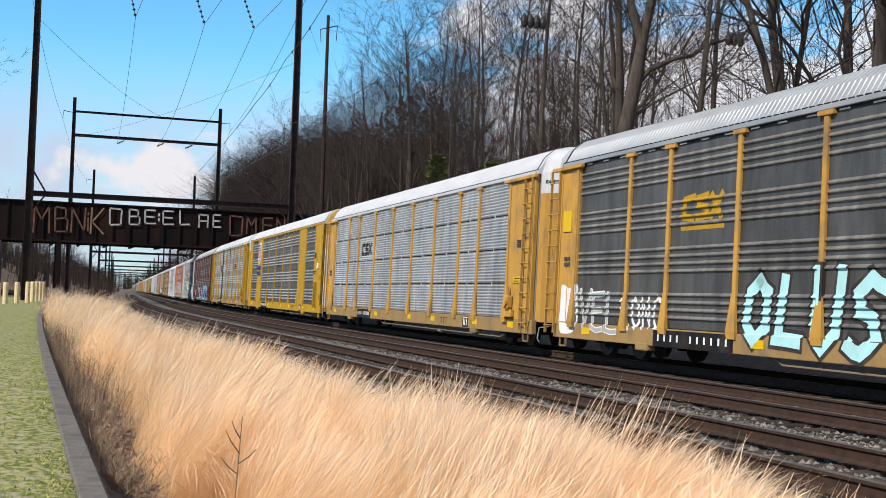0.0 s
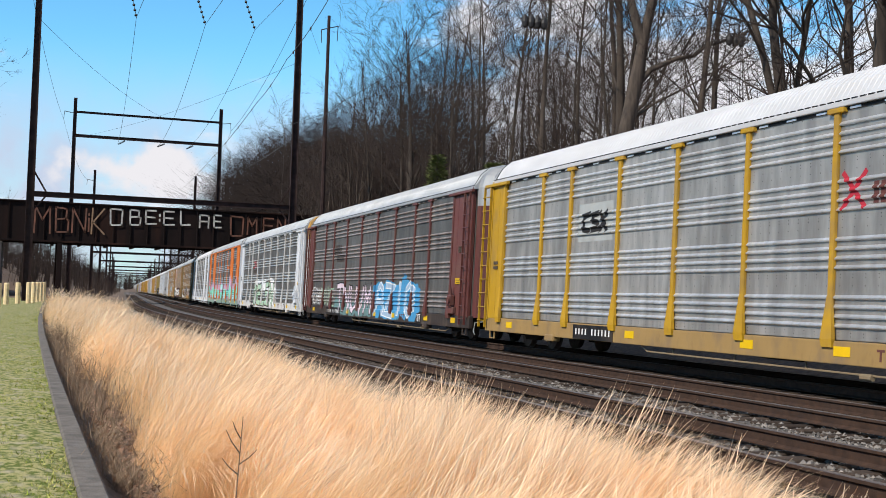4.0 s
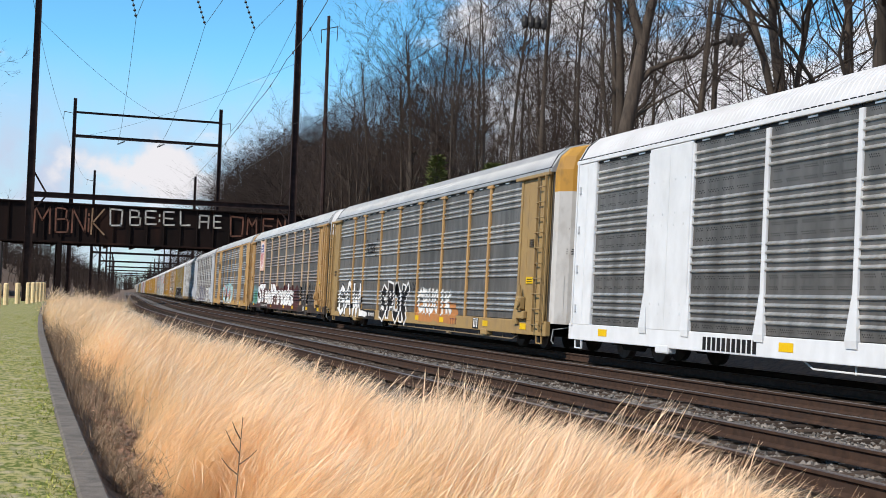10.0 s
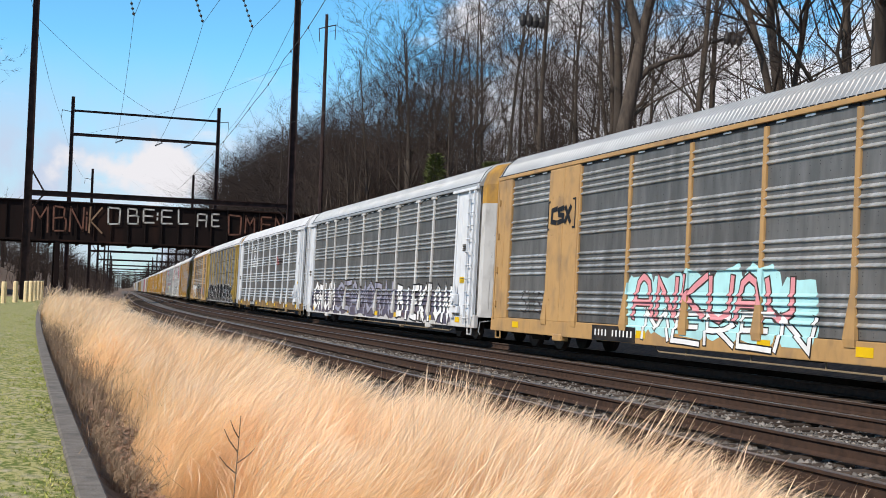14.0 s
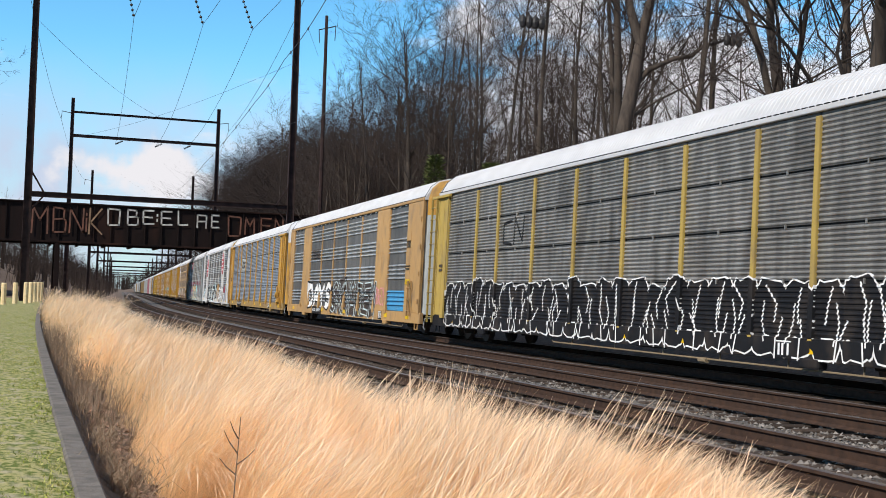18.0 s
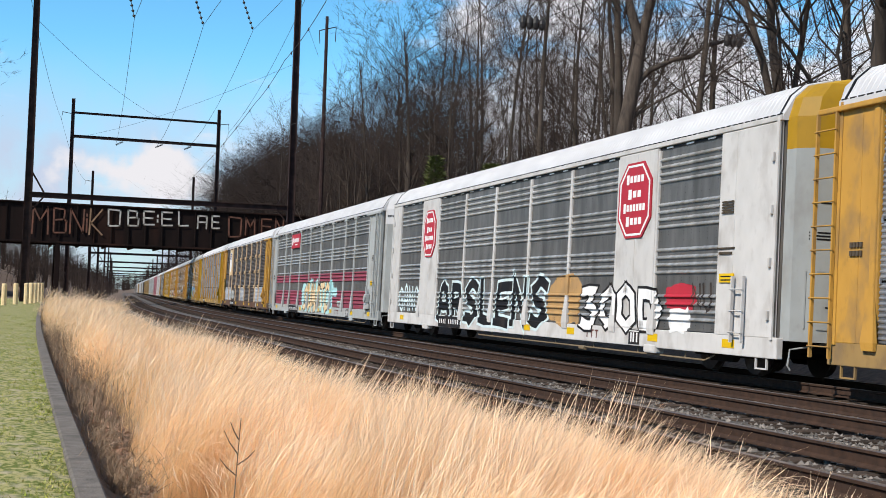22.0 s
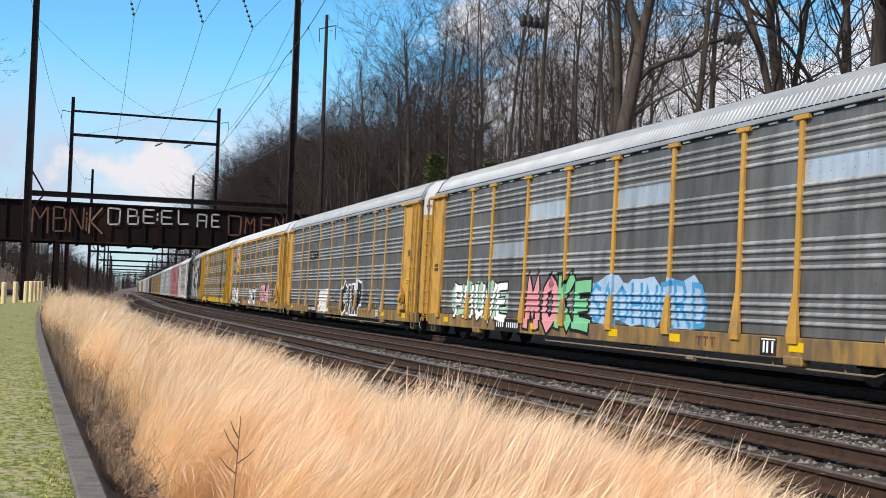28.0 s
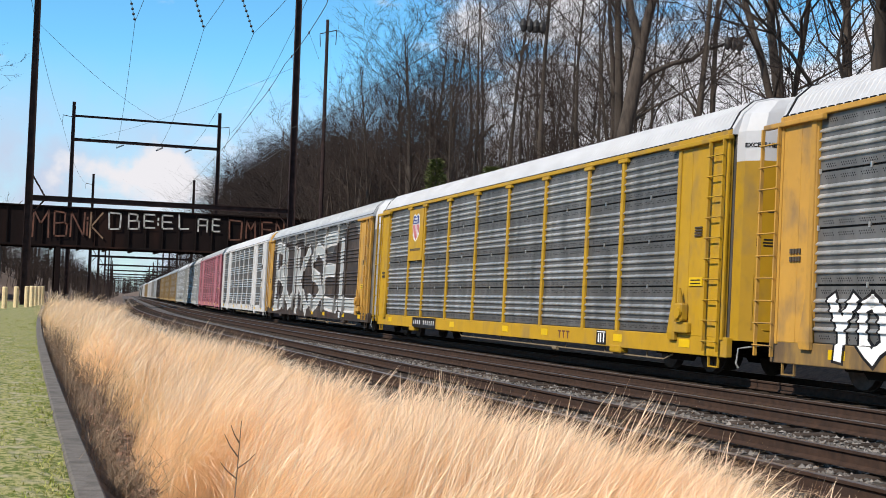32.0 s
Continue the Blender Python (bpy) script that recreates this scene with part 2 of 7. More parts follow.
for _n, _c in (("silver", 0.52), ("steel", 0.24), ("dirty_steel", 0.17), ("brown_steel", 0.06), ("blue_steel", 0.36), ("brown_grey", 0.21), ("pink", 0.22)):
    # darker copy of each sheet for between the ridges: punched holes, and painted-in shade
    _t = (1.05, .98, .90) if _n != "blue_steel" else (.93, 1.0, 1.08)
    _t = (1.6, .7, .8) if _n == "pink" else _t
    M[_n + "_flat"] = mat(_n + "_perforated", tuple(_c * k for k in _t), tuple(_c * .62 * k for k in _t), 0.52, 0.65, 2.0, STREAK,
                          tuple(_c * .4 * k for k in _t), 0.8, 0.6, 0.12, 45, 0.14)


for _n in ("rust", "mast", "under", "twig", "bark", "tie", "rail_side", "weed", "black"):
    # soot and rough bark throw back little of the sky
    M[_n].node_tree.nodes["Principled BSDF"].inputs["Specular IOR Level"].default_value = 0.12


def grass_material(name, c1, c2):
    """Dry straw grass: warm tan blades with paler, slightly pink plumes towards the tips."""
    m = mat(name, c1, c2, 0.7, 0.0, 1.2, bump=0, vary=0.2, per_island=True)
    n, l = m.node_tree.nodes, m.node_tree.links
    b = n["Principled BSDF"]
    # tufts differ from one another in tone
    hs, info, rv = n.new("ShaderNodeHueSaturation"), n.new("ShaderNodeObjectInfo"), n.new("ShaderNodeMapRange")
    rv.inputs["To Min"].default_value, rv.inputs["To Max"].default_value = 0.9, 1.14
    l.new(info.outputs["Random"], rv.inputs["Value"]), l.new(rv.outputs[0], hs.inputs["Value"])
    l.new(b.inputs["Base Color"].links[0].from_socket, hs.inputs["Color"]), l.new(hs.outputs[0], b.inputs["Base Color"])
    b.inputs["Specular IOR Level"].default_value = 0.08
    tr = n.new("ShaderNodeBsdfTranslucent")
    l.new(b.inputs["Base Color"].links[0].from_socket, tr.inputs["Color"])
    mx = n.new("ShaderNodeMixShader")
    mx.inputs[0].default_value = 0.32
    l.new(b.outputs[0], mx.inputs[1]), l.new(tr.outputs[0], mx.inputs[2])
    l.new(mx.outputs[0], n["Material Output"].inputs["Surface"])
    return m


M["grass"] = grass_material("dry_straw_grass", (0.95, 0.70, 0.42), (0.87, 0.60, 0.325))
M["plume"] = grass_material("pale_grass_plume", (0.97, 0.80, 0.60), (0.94, 0.71, 0.49))


# ---------------------------------------------------------------- mesh helpers
class Sheet:
    """Collects vertices and faces of one mesh."""

    def __init__(self):
        self.v, self.f, self.mi = [], [], []

    def add(self, verts, faces, mi=0):
        o = len(self.v)
        self.v += [tuple(p) for p in verts]
        self.f += [tuple(i + o for i in f) for f in faces]
        self.mi += [mi] * len(faces)
        return self

    def box(self, x0, x1, y0, y1, z0, z1, mi=0, bevel=0.0):
        if bevel:
            b = min(bevel, (x1 - x0) * .45, (y1 - y0) * .45, (z1 - z0) * .45)
            ring = lambda z, i: [(x0 + i, y0 + b, z), (x0 + b, y0 + i, z), (x1 - b, y0 + i, z), (x1 - i, y0 + b, z),
                                 (x1 - i, y1 - b, z), (x1 - b, y1 - i, z), (x0 + b, y1 - i, z), (x0 + i, y1 - b, z)]
            r = [ring(z0, b * .6), ring(z0 + b, 0), ring(z1 - b, 0), ring(z1, b * .6)]
            v = [p for q in r for p in q]
            f = [tuple(range(7, -1, -1)), tuple(range(24, 32))]
            for k in range(3):
                f += [(k * 8 + i, k * 8 + (i + 1) % 8, k * 8 + 8 + (i + 1) % 8, k * 8 + 8 + i) for i in range(8)]
            return self.add(v, f, mi)
        v = [(x, y, z) for z in (z0, z1) for x, y in ((x0, y0), (x1, y0), (x1, y1), (x0, y1))]
        return self.add(v, [(3, 2, 1, 0), (4, 5, 6, 7), (0, 1, 5, 4), (1, 2, 6, 5), (2, 3, 7, 6), (3, 0, 4, 7)], mi)

    def extrude_y(self, prof, y0, y1, closed=True, mi=0, steps=1):
        """A profile of (x, z) run along y."""
        n = len(prof)
        ys = [y0 + (y1 - y0) * k / steps for k in range(steps + 1)]
        v = [(x, y, z) for y in ys for x, z in prof]
        f = []
        for k in range(steps):
            for i in range(n if closed else n - 1):
                j = (i + 1) % n
                f.append((k * n + i, k * n + j, (k + 1) * n + j, (k + 1) * n + i))
        if closed:
            f += [tuple(range(n - 1, -1, -1)), tuple(range(steps * n, steps * n + n))]
        return self.add(v, f, mi)

    def tube(self, pts, radii, sides=6, mi=0, caps=True):
        """A tube through points with the given radii."""
        v, f = [], []
        n = len(pts)
        pts = [Vector(p) for p in pts]
        ref = Vector((0.31, 0.17, 0.93)) if abs((pts[-1] - pts[0]).normalized().z) < 0.9 else Vector((1, 0.1, 0.05))
        for i, p in enumerate(pts):
            d = (pts[min(i + 1, n - 1)] - pts[max(i - 1, 0)]).normalized()
            a = d.cross(ref).normalized()
            b = d.cross(a)
            r = radii[i] if isinstance(radii, (list, tuple)) else radii
            for k in range(sides):
                w = 2 * math.pi * k / sides
                v.append(p + a * (math.cos(w) * r) + b * (math.sin(w) * r))
        for i in range(n - 1):
            for k in range(sides):
                j = (k + 1) % sides
                f.append((i * sides + k, i * sides + j, (i + 1) * sides + j, (i + 1) * sides + k))
        if caps:
            f += [tuple(range(sides - 1, -1, -1)), tuple(range((n - 1) * sides, n * sides))]
        return self.add(v, f, mi)

    def disc_x(self, x0, x1, y, z, r, sides=20, mi=0):
        """A flat cylinder with its axis along x."""
        return self.tube([(x0, y, z), (x1, y, z)], r, sides, mi)

    def mesh(self, name, *materials, smooth=False):
        me = bpy.data.meshes.new(name)
        me.from_pydata(self.v, [], self.f)
        for m in materials:
            me.materials.append(m)
        if len(materials) > 1:
            me.polygons.foreach_set("material_index", self.mi)
        if smooth:
            me.polygons.foreach_set("use_smooth", [True] * len(self.f))
        me.update()
        return me


def part(name, sheet, material, parent=None, label="", smooth=False):
    """Links a Sheet (or a finished mesh) as one mesh object under a thing or part."""
    me = sheet if isinstance(sheet, bpy.types.Mesh) else sheet.mesh(name, material, smooth=smooth)
    ob = new(name, me)
    if name in ("lettering_bar", "roof_edge", "stencil_print", "notice_print", "hinge", "post_loop", "sprayed_stroke"):
        ob["kind"] = "stuff"
    if parent is not None:
        ob.parent = parent
    if label:
        ob["label"] = label
    return ob


def empty(name, m=None):
    e = new(name)
    e.empty_display_size = 0.3
    if m is not None:
        e.matrix_world = m
    return e


# ---------------------------------------------------------------- the line of the tracks
BEND, BEND_END = 0.0006, 134.0


def centre(s, off=0.0, z=0.0):
    """A point of the train's track at run s along it, off metres to its right."""
    if s < 0:
        x, slope = 0.0, 0.0
    elif s < BEND_END:
        x, slope = BEND / 2 * s * s, BEND * s
    else:
        x, slope = BEND / 2 * BEND_END ** 2 + BEND * BEND_END * (s - BEND_END), BEND * BEND_END
    c = 1 / math.hypot(1, slope)
    return Vector((x + off * c, s - off * slope * c, z))


def heading(s):
    return -math.degrees(math.atan(BEND * min(max(s, 0), BEND_END)))


def stations(a, b, near=4.0, far=25.0):
    """Runs from a to b, dense where the line bends."""
    out, s = [], a
    while s < b:
        out.append(s)
        s += near if -20 <= s < 140 else far
    return out + [b]


def ribbon(prof, ss, mi=0, sheet=None, closed=True):
    """A profile of (offset, z) carried along the track."""
    sh = sheet or Sheet()
    n = len(prof)
    v = [centre(s, o, z) for s in ss for o, z in prof]
    f = []
    for k in range(len(ss) - 1):
        for i in range(n if closed else n - 1):
            j = (i + 1) % n
            f.append((k * n + i, k * n + n + i, k * n + n + j, k * n + j))
    return sh.add(v, f, mi)


TRACKS = (0.0, -3.83, -7.57)
# ---------------------------------------------------------------- ground, ballast, rails
def kerb_x(y):
    return -14.17 + 0.00017 * max(y, 0) ** 2 if y < 160 else -9.82 + 0.054 * (y - 160)


def ground_height(x, y):
    o = x - centre(y).x            # offset from the train's track
    bank = min(max(o - 3.2, 0) * .4, 1.1)
    if o > 6:
        bank = max(0.55, min(max(o - 8, 0) * 0.17, 6.5)) + .55 + 0.5 * noise.noise((x * .05, y * .05, 0))
    if y > 150 and o < -17:          # a bank west of the line beyond the bridge
        bank = min((-17 - o) * .35, 6.0) * min((y - 150) / 30, 1)
    if y > 165 and o > 8:            # and a higher one east of it
        bank += min((o - 8) * .6, 6.5) * min((y - 165) / 25, 1)
    k = x - kerb_x(y)
    if k < 0.0:
        z = -0.12 + 0.03 * noise.noise((x * .3, y * .3, 2))
        if y > 60:
            z += min((y - 60) / 60, 1) * 0.35
    elif o < -9.4:
        u = k / max(-9.4 - kerb_x(y) + centre(y).x, 0.5)
        z = -0.35 - 0.3 * math.sin(min(max(u, 0), 1) * math.pi) + 0.05 * noise.noise((x * .9, y * .9, 0))
        if y > 60:
            z += min((y - 60) / 60, 1) * 0.3
    else:
        z = -0.62
    return z + bank


def build_ground():
    def axis(marks):
        out = []
        for a, b, st in marks:
            k = max(int((b - a) / st), 1)
            out += [a + (b - a) * i / k for i in range(k)]
        return out + [marks[-1][1]]
    xs = axis([(-3000, -300, 500), (-300, -40, 30), (-40, -16, 2.4), (-16, 10, 0.45), (10, 60, 4), (60, 300, 30), (300, 3000, 500)])
    ys = axis([(-3000, -400, 500), (-400, -20, 40), (-20, 40, 0.8), (40, 120, 3), (120, 400, 10), (400, 1600, 80), (1600, 3600, 500)])
    sh = Sheet()
    v = [(x, y, ground_height(x, y)) for y in ys for x in xs]
    n = len(xs)
    f = [(j * n + i, j * n + i + 1, (j + 1) * n + i + 1, (j + 1) * n + i) for j in range(len(ys) - 1) for i in range(n - 1)]
    sh.add(v, f)
    m = mat("leaf_littered_soil", (0.17, 0.115, 0.08), (0.08, 0.057, 0.043), 0.95, 0.0, 7.0, (1, 1, 1), (0.19, 0.12, 0.075), 2.5, 0.7, 0.9, 22)
    tagged(part("ground", sh, m, smooth=True), "brown soil with dead leaves beside the tracks", "ground", kind="structure")


build_ground()


def rail_profile(c, side):
    """Rail section round offset c: foot, web and head; the head's top at z = 0."""
    s = side
    return [(c - .07, -.18), (c + .07, -.18), (c + .07, -.168), (c + .01, -.14), (c + .01, -.05), (c + .036, -.035), (c + .036, -.006),
            (c + .028, 0), (c - .028, 0), (c - .036, -.006), (c - .036, -.035), (c - .01, -.05), (c - .01, -.14), (c - .07, -.168)]


def build_tracks():
    ss = stations(-760, 1325)
    m = mat("grey_crushed_stone_ballast", (0.115, 0.10, 0.09), (0.045, 0.04, 0.036), 0.95, 0.0, 16.0, stain=(0.22, 0.20, 0.185), stain_scale=30, stain_amount=0.8, bump=1.0, bump_scale=22)
    bed = ribbon([(2.6, -.62), (1.75, -.26), (-1.75, -.26), (-1.92, -.31), (-2.1, -.26), (-5.5, -.25), (-5.7, -.31), (-5.9, -.25), (-9.2, -.25), (-10.3, -.66)], ss, closed=False)
    tagged(part("ballast", bed, m), "grey crushed stone ballast under the tracks", "ballast", kind="stuff")
    for k, c in enumerate(TRACKS):
        e = empty("track")
        tagged(e, ("railway track under the train" if k == 0 else "empty railway track with rusty rails on ballast"), "railway track", "parallel tracks", "structure")
        for side in (-1, 1):
            prof = rail_profile(c + side * .7525, side)
            sh = Sheet()
            ribbon(prof, ss, 0, sh)
            n = len(prof)
            # the worn head carries the bright running band
            for q in range(len(ss) - 1):
                for j in (6, 7, 8):
                    sh.mi[q * n + j] = 1
            me = sh.mesh("rail", M["rail_side"], M["rail_top"])
            part("rail", me, None, e)
        tie = Sheet()
        tie.box(-1.3, 1.3, -.115, .115, -.36, -.215, 0, .015)
        me = tie.mesh("tie", M["tie"])
        rng = random.Random(5 + k)
        far = Sheet()
        for q in range(-20, 700):
            s = q * .53
            yaw = radians(heading(s) + rng.uniform(-1, 1))
            p = centre(s, c + rng.uniform(-.04, .04))
            if 4 < s < 75:
                ob = part("tie", me, None, e)
                ob.matrix_world = Matrix.Translation((p.x, p.y, rng.uniform(-.012, .008))) @ Matrix.Rotation(yaw, 4, "Z")
            else:
                cs, sn = math.cos(yaw), math.sin(yaw)
                v = [(p.x + x * cs - y * sn, p.y + x * sn + y * cs, z) for z in (-.3, -.19) for x, y in ((-1.3, -.11), (1.3, -.11), (1.3, .11), (-1.3, .11))]
                far.add(v, [(4, 5, 6, 7), (0, 1, 5, 4), (2, 3, 7, 6), (3, 0, 4, 7), (1, 2, 6, 5)])
        fo = part("far_ties", far, M["tie"], e)
        fo["kind"] = "stuff"


build_tracks()


def build_stones():
    """Loose stones that lie on the ballast where the camera looks closest."""
    rng = random.Random(11)
    sh = Sheet()
    for _ in range(26000):
        s = 6 + 40 * rng.random() ** 1.5
        o = rng.uniform(-9.9, -1.6)
        if any(abs(abs(o - c) - .7525) < .09 for c in TRACKS):
            continue
        p = centre(s, o)
        r = rng.uniform(.018, .05)
        z = -.25 if o > -9.2 else -.25 - (-9.2 - o) * .37
        pts = [Vector((rng.uniform(-1, 1), rng.uniform(-1, 1), rng.uniform(-.5, 1))).normalized() * r * rng.uniform(.7, 1.2) for _ in range(6)]
        base = [(1, 0, 0), (0, 1, 0), (-1, 0, 0), (0, -1, 0), (0, 0, 1), (0, 0, -.6)]
        v = [(p.x + b[0] * r + q.x * .5, p.y + b[1] * r + q.y * .5, z + b[2] * r * .8 + q.z * .4 + .006) for b, q in zip(base, pts)]
        sh.add(v, [(0, 1, 4), (1, 2, 4), (2, 3, 4), (3, 0, 4), (1, 0, 5), (2, 1, 5), (3, 2, 5), (0, 3, 5)])
    m = mat("ballast_stone", (0.22, 0.195, 0.175), (0.10, 0.09, 0.08), 0.95, 0.0, 9.0, bump=0.3, vary=0.5, per_island=True)
    tagged(part("ballast_stones", sh, m), "loose grey crushed stones lying on the ballast", "stones", kind="stuff")


build_stones()
# ---------------------------------------------------------------- the train of covered car carriers
PITCH_CARS = 28.6
SPEED, SLOWING = 20.1935, 0.014       # metres a second at the start, and its loss a second
FIRST_TAIL = 30.15                    # run of the first wagon's tail at the start
BODY = 26.9                           # length of a wagon's side
HALF = 1.5                            # half its width
Z_SILL0, Z_SILL1, Z_EAVE, Z_TOP = 0.40, 0.80, 4.93, 5.74


# metres by which the train runs ahead of an even pace, second by second
AHEAD = (.06, .08, -.05, -.13, -.2, -.15, -.1, -.05, -.12, .55, -.03, -.08, -.2, -.02, 0, -.1, -.2, -.22, .01, .03, .11, .12, .18, .17, .10, .18, .5, .85, 1.0, .52, .40, .44, .46)


def travelled(t):
    k = min(int(t), 31)
    return SPEED * t - SLOWING * t * t / 2 + AHEAD[k] + (AHEAD[k + 1] - AHEAD[k]) * (t - k)


PANEL_Z0, PANEL_Z1 = Z_SILL1 + .02, Z_EAVE - .06
SHEET_H = (PANEL_Z1 - PANEL_Z0) / 4
# where the side is divided, in metres from the tail corner
GRID = (1.15, 3.97, 5.88, 8.70, 11.52, 14.35, 17.20, 20.03, 22.0, 24.75)


def at(a):
    """Place along a wagon, from metres behind its tail corner."""
    return BODY / 2 - a


def panel_profile(kind):
    """The side sheet's section from sill to eave: (depth, z). banded and perforated: groups of four ridges between flat bands;
    jointed: the same in four sheets with open joints; fine: four sheets of narrow ridges."""
    p = [(0.0, PANEL_Z0)]
    for b in range(4):
        zb = PANEL_Z0 + b * SHEET_H
        if kind == "fine":
            for r in range(10):
                z = zb + .04 + r * .095
                p += [(0.0, z), (-.020, z + .016), (-.022, z + .034), (0.0, z + .062)]
        else:
            for r in range(4):
                z = zb + .20 + r * .165
                p += [(0.0, z), (-.044, z + .012), (-.048, z + .030), (0.0, z + .078)]
        if kind in ("fine", "jointed") and b < 3:
            zj = zb + SHEET_H
            p += [(0.0, zj - .021), (.05, zj - .020), (.05, zj + .018), (0.0, zj + .019)]
    p.append((0.0, PANEL_Z1))
    return p


MESHES = {}


def shared(key, build, *materials, smooth=False):
    k = (key, *(m.name for m in materials))
    if k not in MESHES:
        MESHES[k] = build().mesh(key[0], *materials, smooth=smooth)
    return MESHES[k]


def sheet_panel(w, kind, zones=()):
    """Side sheet of width w; zones (z0, z1, material) are sprayed or painted over it."""
    def build():
        sh = Sheet()
        prof = [(-HALF + .035 + d, z) for d, z in panel_profile(kind)]
        sh.extrude_y(prof, -w / 2, w / 2, closed=False)
        # faces between ridges take the darkened copy, so the ridges look lit
        sh.mi = [0 if min(a[0], b[0]) < -HALF + .02 else 1 for a, b in zip(prof, prof[1:])]
        for j, (z0, z1, _) in enumerate(zones):
            sh.mi = [2 + j if z0 <= (a[1] + b[1]) / 2 < z1 else m for m, a, b in zip(sh.mi, prof, prof[1:])]
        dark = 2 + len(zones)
        face = -HALF + .0335

        def hole(q, z, r):
            sh.add([(face, q - r, z), (face, q, z - r), (face, q + r, z), (face, q, z + r)], [(0, 1, 2, 3)], dark)
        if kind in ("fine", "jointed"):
            for b in range(1, 4):       # the open joint, its back a black strip painted as shade, and the clips over it
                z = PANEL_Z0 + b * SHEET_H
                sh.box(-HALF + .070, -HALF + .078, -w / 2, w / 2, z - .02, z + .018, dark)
                for q in (-w * .02, w * .49):
                    sh.box(-HALF + .0, -HALF + .03, q - .016, q + .016, z - .045, z + .045, 0)
        if kind in ("perforated", "jointed"):
            n = int((w - .2) / .062)
            for b in range(4):          # rows of punched holes above and below each group of ridges
                zb = PANEL_Z0 + b * SHEET_H
                for zz in (zb + .075, zb + .875):
                    for k in range(n):
                        if k % 9 > 6:
                            continue
                        for r in range(2):
                            hole(-w / 2 + .1 + (k + .5 * r) * .062, zz + r * .042, .017)
        if kind == "banded":
            n = int(w / .31)
            for b in range(4):          # sparse rivets and drain holes on the flat bands
                zb = PANEL_Z0 + b * SHEET_H
                for k in range(n):
                    for zz in (zb + .06, zb + .12, zb + .93):
                        hole(-w / 2 + (k + .5) * w / n, zz, .011)
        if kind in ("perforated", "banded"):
            # black strip painted for the shade of the gap under the eave, with clips
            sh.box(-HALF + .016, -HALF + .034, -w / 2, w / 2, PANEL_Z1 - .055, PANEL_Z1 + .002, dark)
            for k in range(3):
                q = -w / 2 + (k + .5) * w / 3
                sh.box(-HALF + .0, -HALF + .03, q - .15, q + .15, PANEL_Z1 - .05, PANEL_Z1 - .012, 0)
        return sh
    return build


def roof_sheet(ribs=165):
    """A low arched roof with cross ribs."""
    sh = Sheet()
    arc = [(-HALF - .02, Z_EAVE - .05), (-HALF - .02, Z_EAVE + .03), (-1.28, Z_EAVE + .42), (-1.0, Z_EAVE + .66), (-.6, Z_TOP - .04), (0, Z_TOP),
           (.9, Z_EAVE + .66), (HALF + .02, Z_EAVE + .03), (HALF + .02, Z_EAVE - .05)]
    n = len(arc)
    ys = []
    y = -BODY / 2 - .02
    st = (BODY + .04) / ribs
    for k in range(ribs):
        ys += [(y + k * st, 0), (y + k * st + st * .38, 0), (y + k * st + st * .5, .02), (y + k * st + st * .88, .02)]
    ys.append((BODY / 2 + .02, 0))
    v = []
    for yy, d in ys:
        for i, (x, z) in enumerate(arc):
            lift = d if 1 < i < n - 2 else 0
            v.append((x * (1 + lift * .3), yy, z + lift))
    f = [(k * n + i, (k + 1) * n + i, (k + 1) * n + i + 1, k * n + i + 1) for k in range(len(ys) - 1) for i in range(n - 1)]
    f += [tuple(range(n)), tuple(range((len(ys) - 1) * n + n - 1, (len(ys) - 1) * n - 1, -1))]
    return sh.add(v, f)


def roof_seam():
    """The dark weather strip across the roof near an end, and the notch where it meets the side."""
    sh = Sheet()
    arc = [(-HALF - .035, Z_EAVE + .02), (-1.30, Z_EAVE + .445), (-1.01, Z_EAVE + .695), (-.6, Z_TOP - .005), (0, Z_TOP + .035), (.9, Z_EAVE + .70)]
    for (x0, z0), (x1, z1) in zip(arc, arc[1:]):
        v = [(x0, -.03, z0), (x0, .03, z0), (x1, .03, z1), (x1, -.03, z1)]
        sh.add(v + [(x, y, z - .05) for x, y, z in v], [(3, 2, 1, 0), (0, 4, 7, 3), (1, 2, 6, 5), (0, 1, 5, 4)])
    return sh


SHELL = ((-1.40, 0), (-1.36, .25), (-1.12, .55), (-.6, .66), (0, .68), (.6, .66), (1.12, .55), (1.36, .25), (1.40, 0))


def end_door(sign):
    """Curved end doors: a bowed shell below, domed with the roof above."""
    def build():
        sh = Sheet()
        ring = []
        for z in (Z_SILL0 + .35, 1.6, 4.33, 4.93):
            ring.append([(x, sign * (BODY / 2 + d + .001), z) for x, d in SHELL])
        for zz, sx, d0 in ((5.30, .92, .95), (5.57, .72, .9), (5.68, .4, .85)):
            ring.append([(x * sx, sign * (BODY / 2 + d * d0 + .001), zz) for x, d in SHELL])
        n = 9
        v = [p for r in ring for p in r]
        f = []
        mi = []
        for k in range(len(ring) - 1):
            for i in range(n - 1):
                q = (k * n + i, k * n + i + 1, (k + 1) * n + i + 1, (k + 1) * n + i)
                f.append(q if sign < 0 else q[::-1])
                mi.append(0 if k < 2 else 1)
        f.append(tuple(range(n)))
        mi.append(0)
        f.append(tuple(range((len(ring) - 1) * n + n - 1, (len(ring) - 1) * n - 1, -1)))
        mi.append(1)
        sh.add(v, f)
        sh.mi = mi
        return sh
    return build


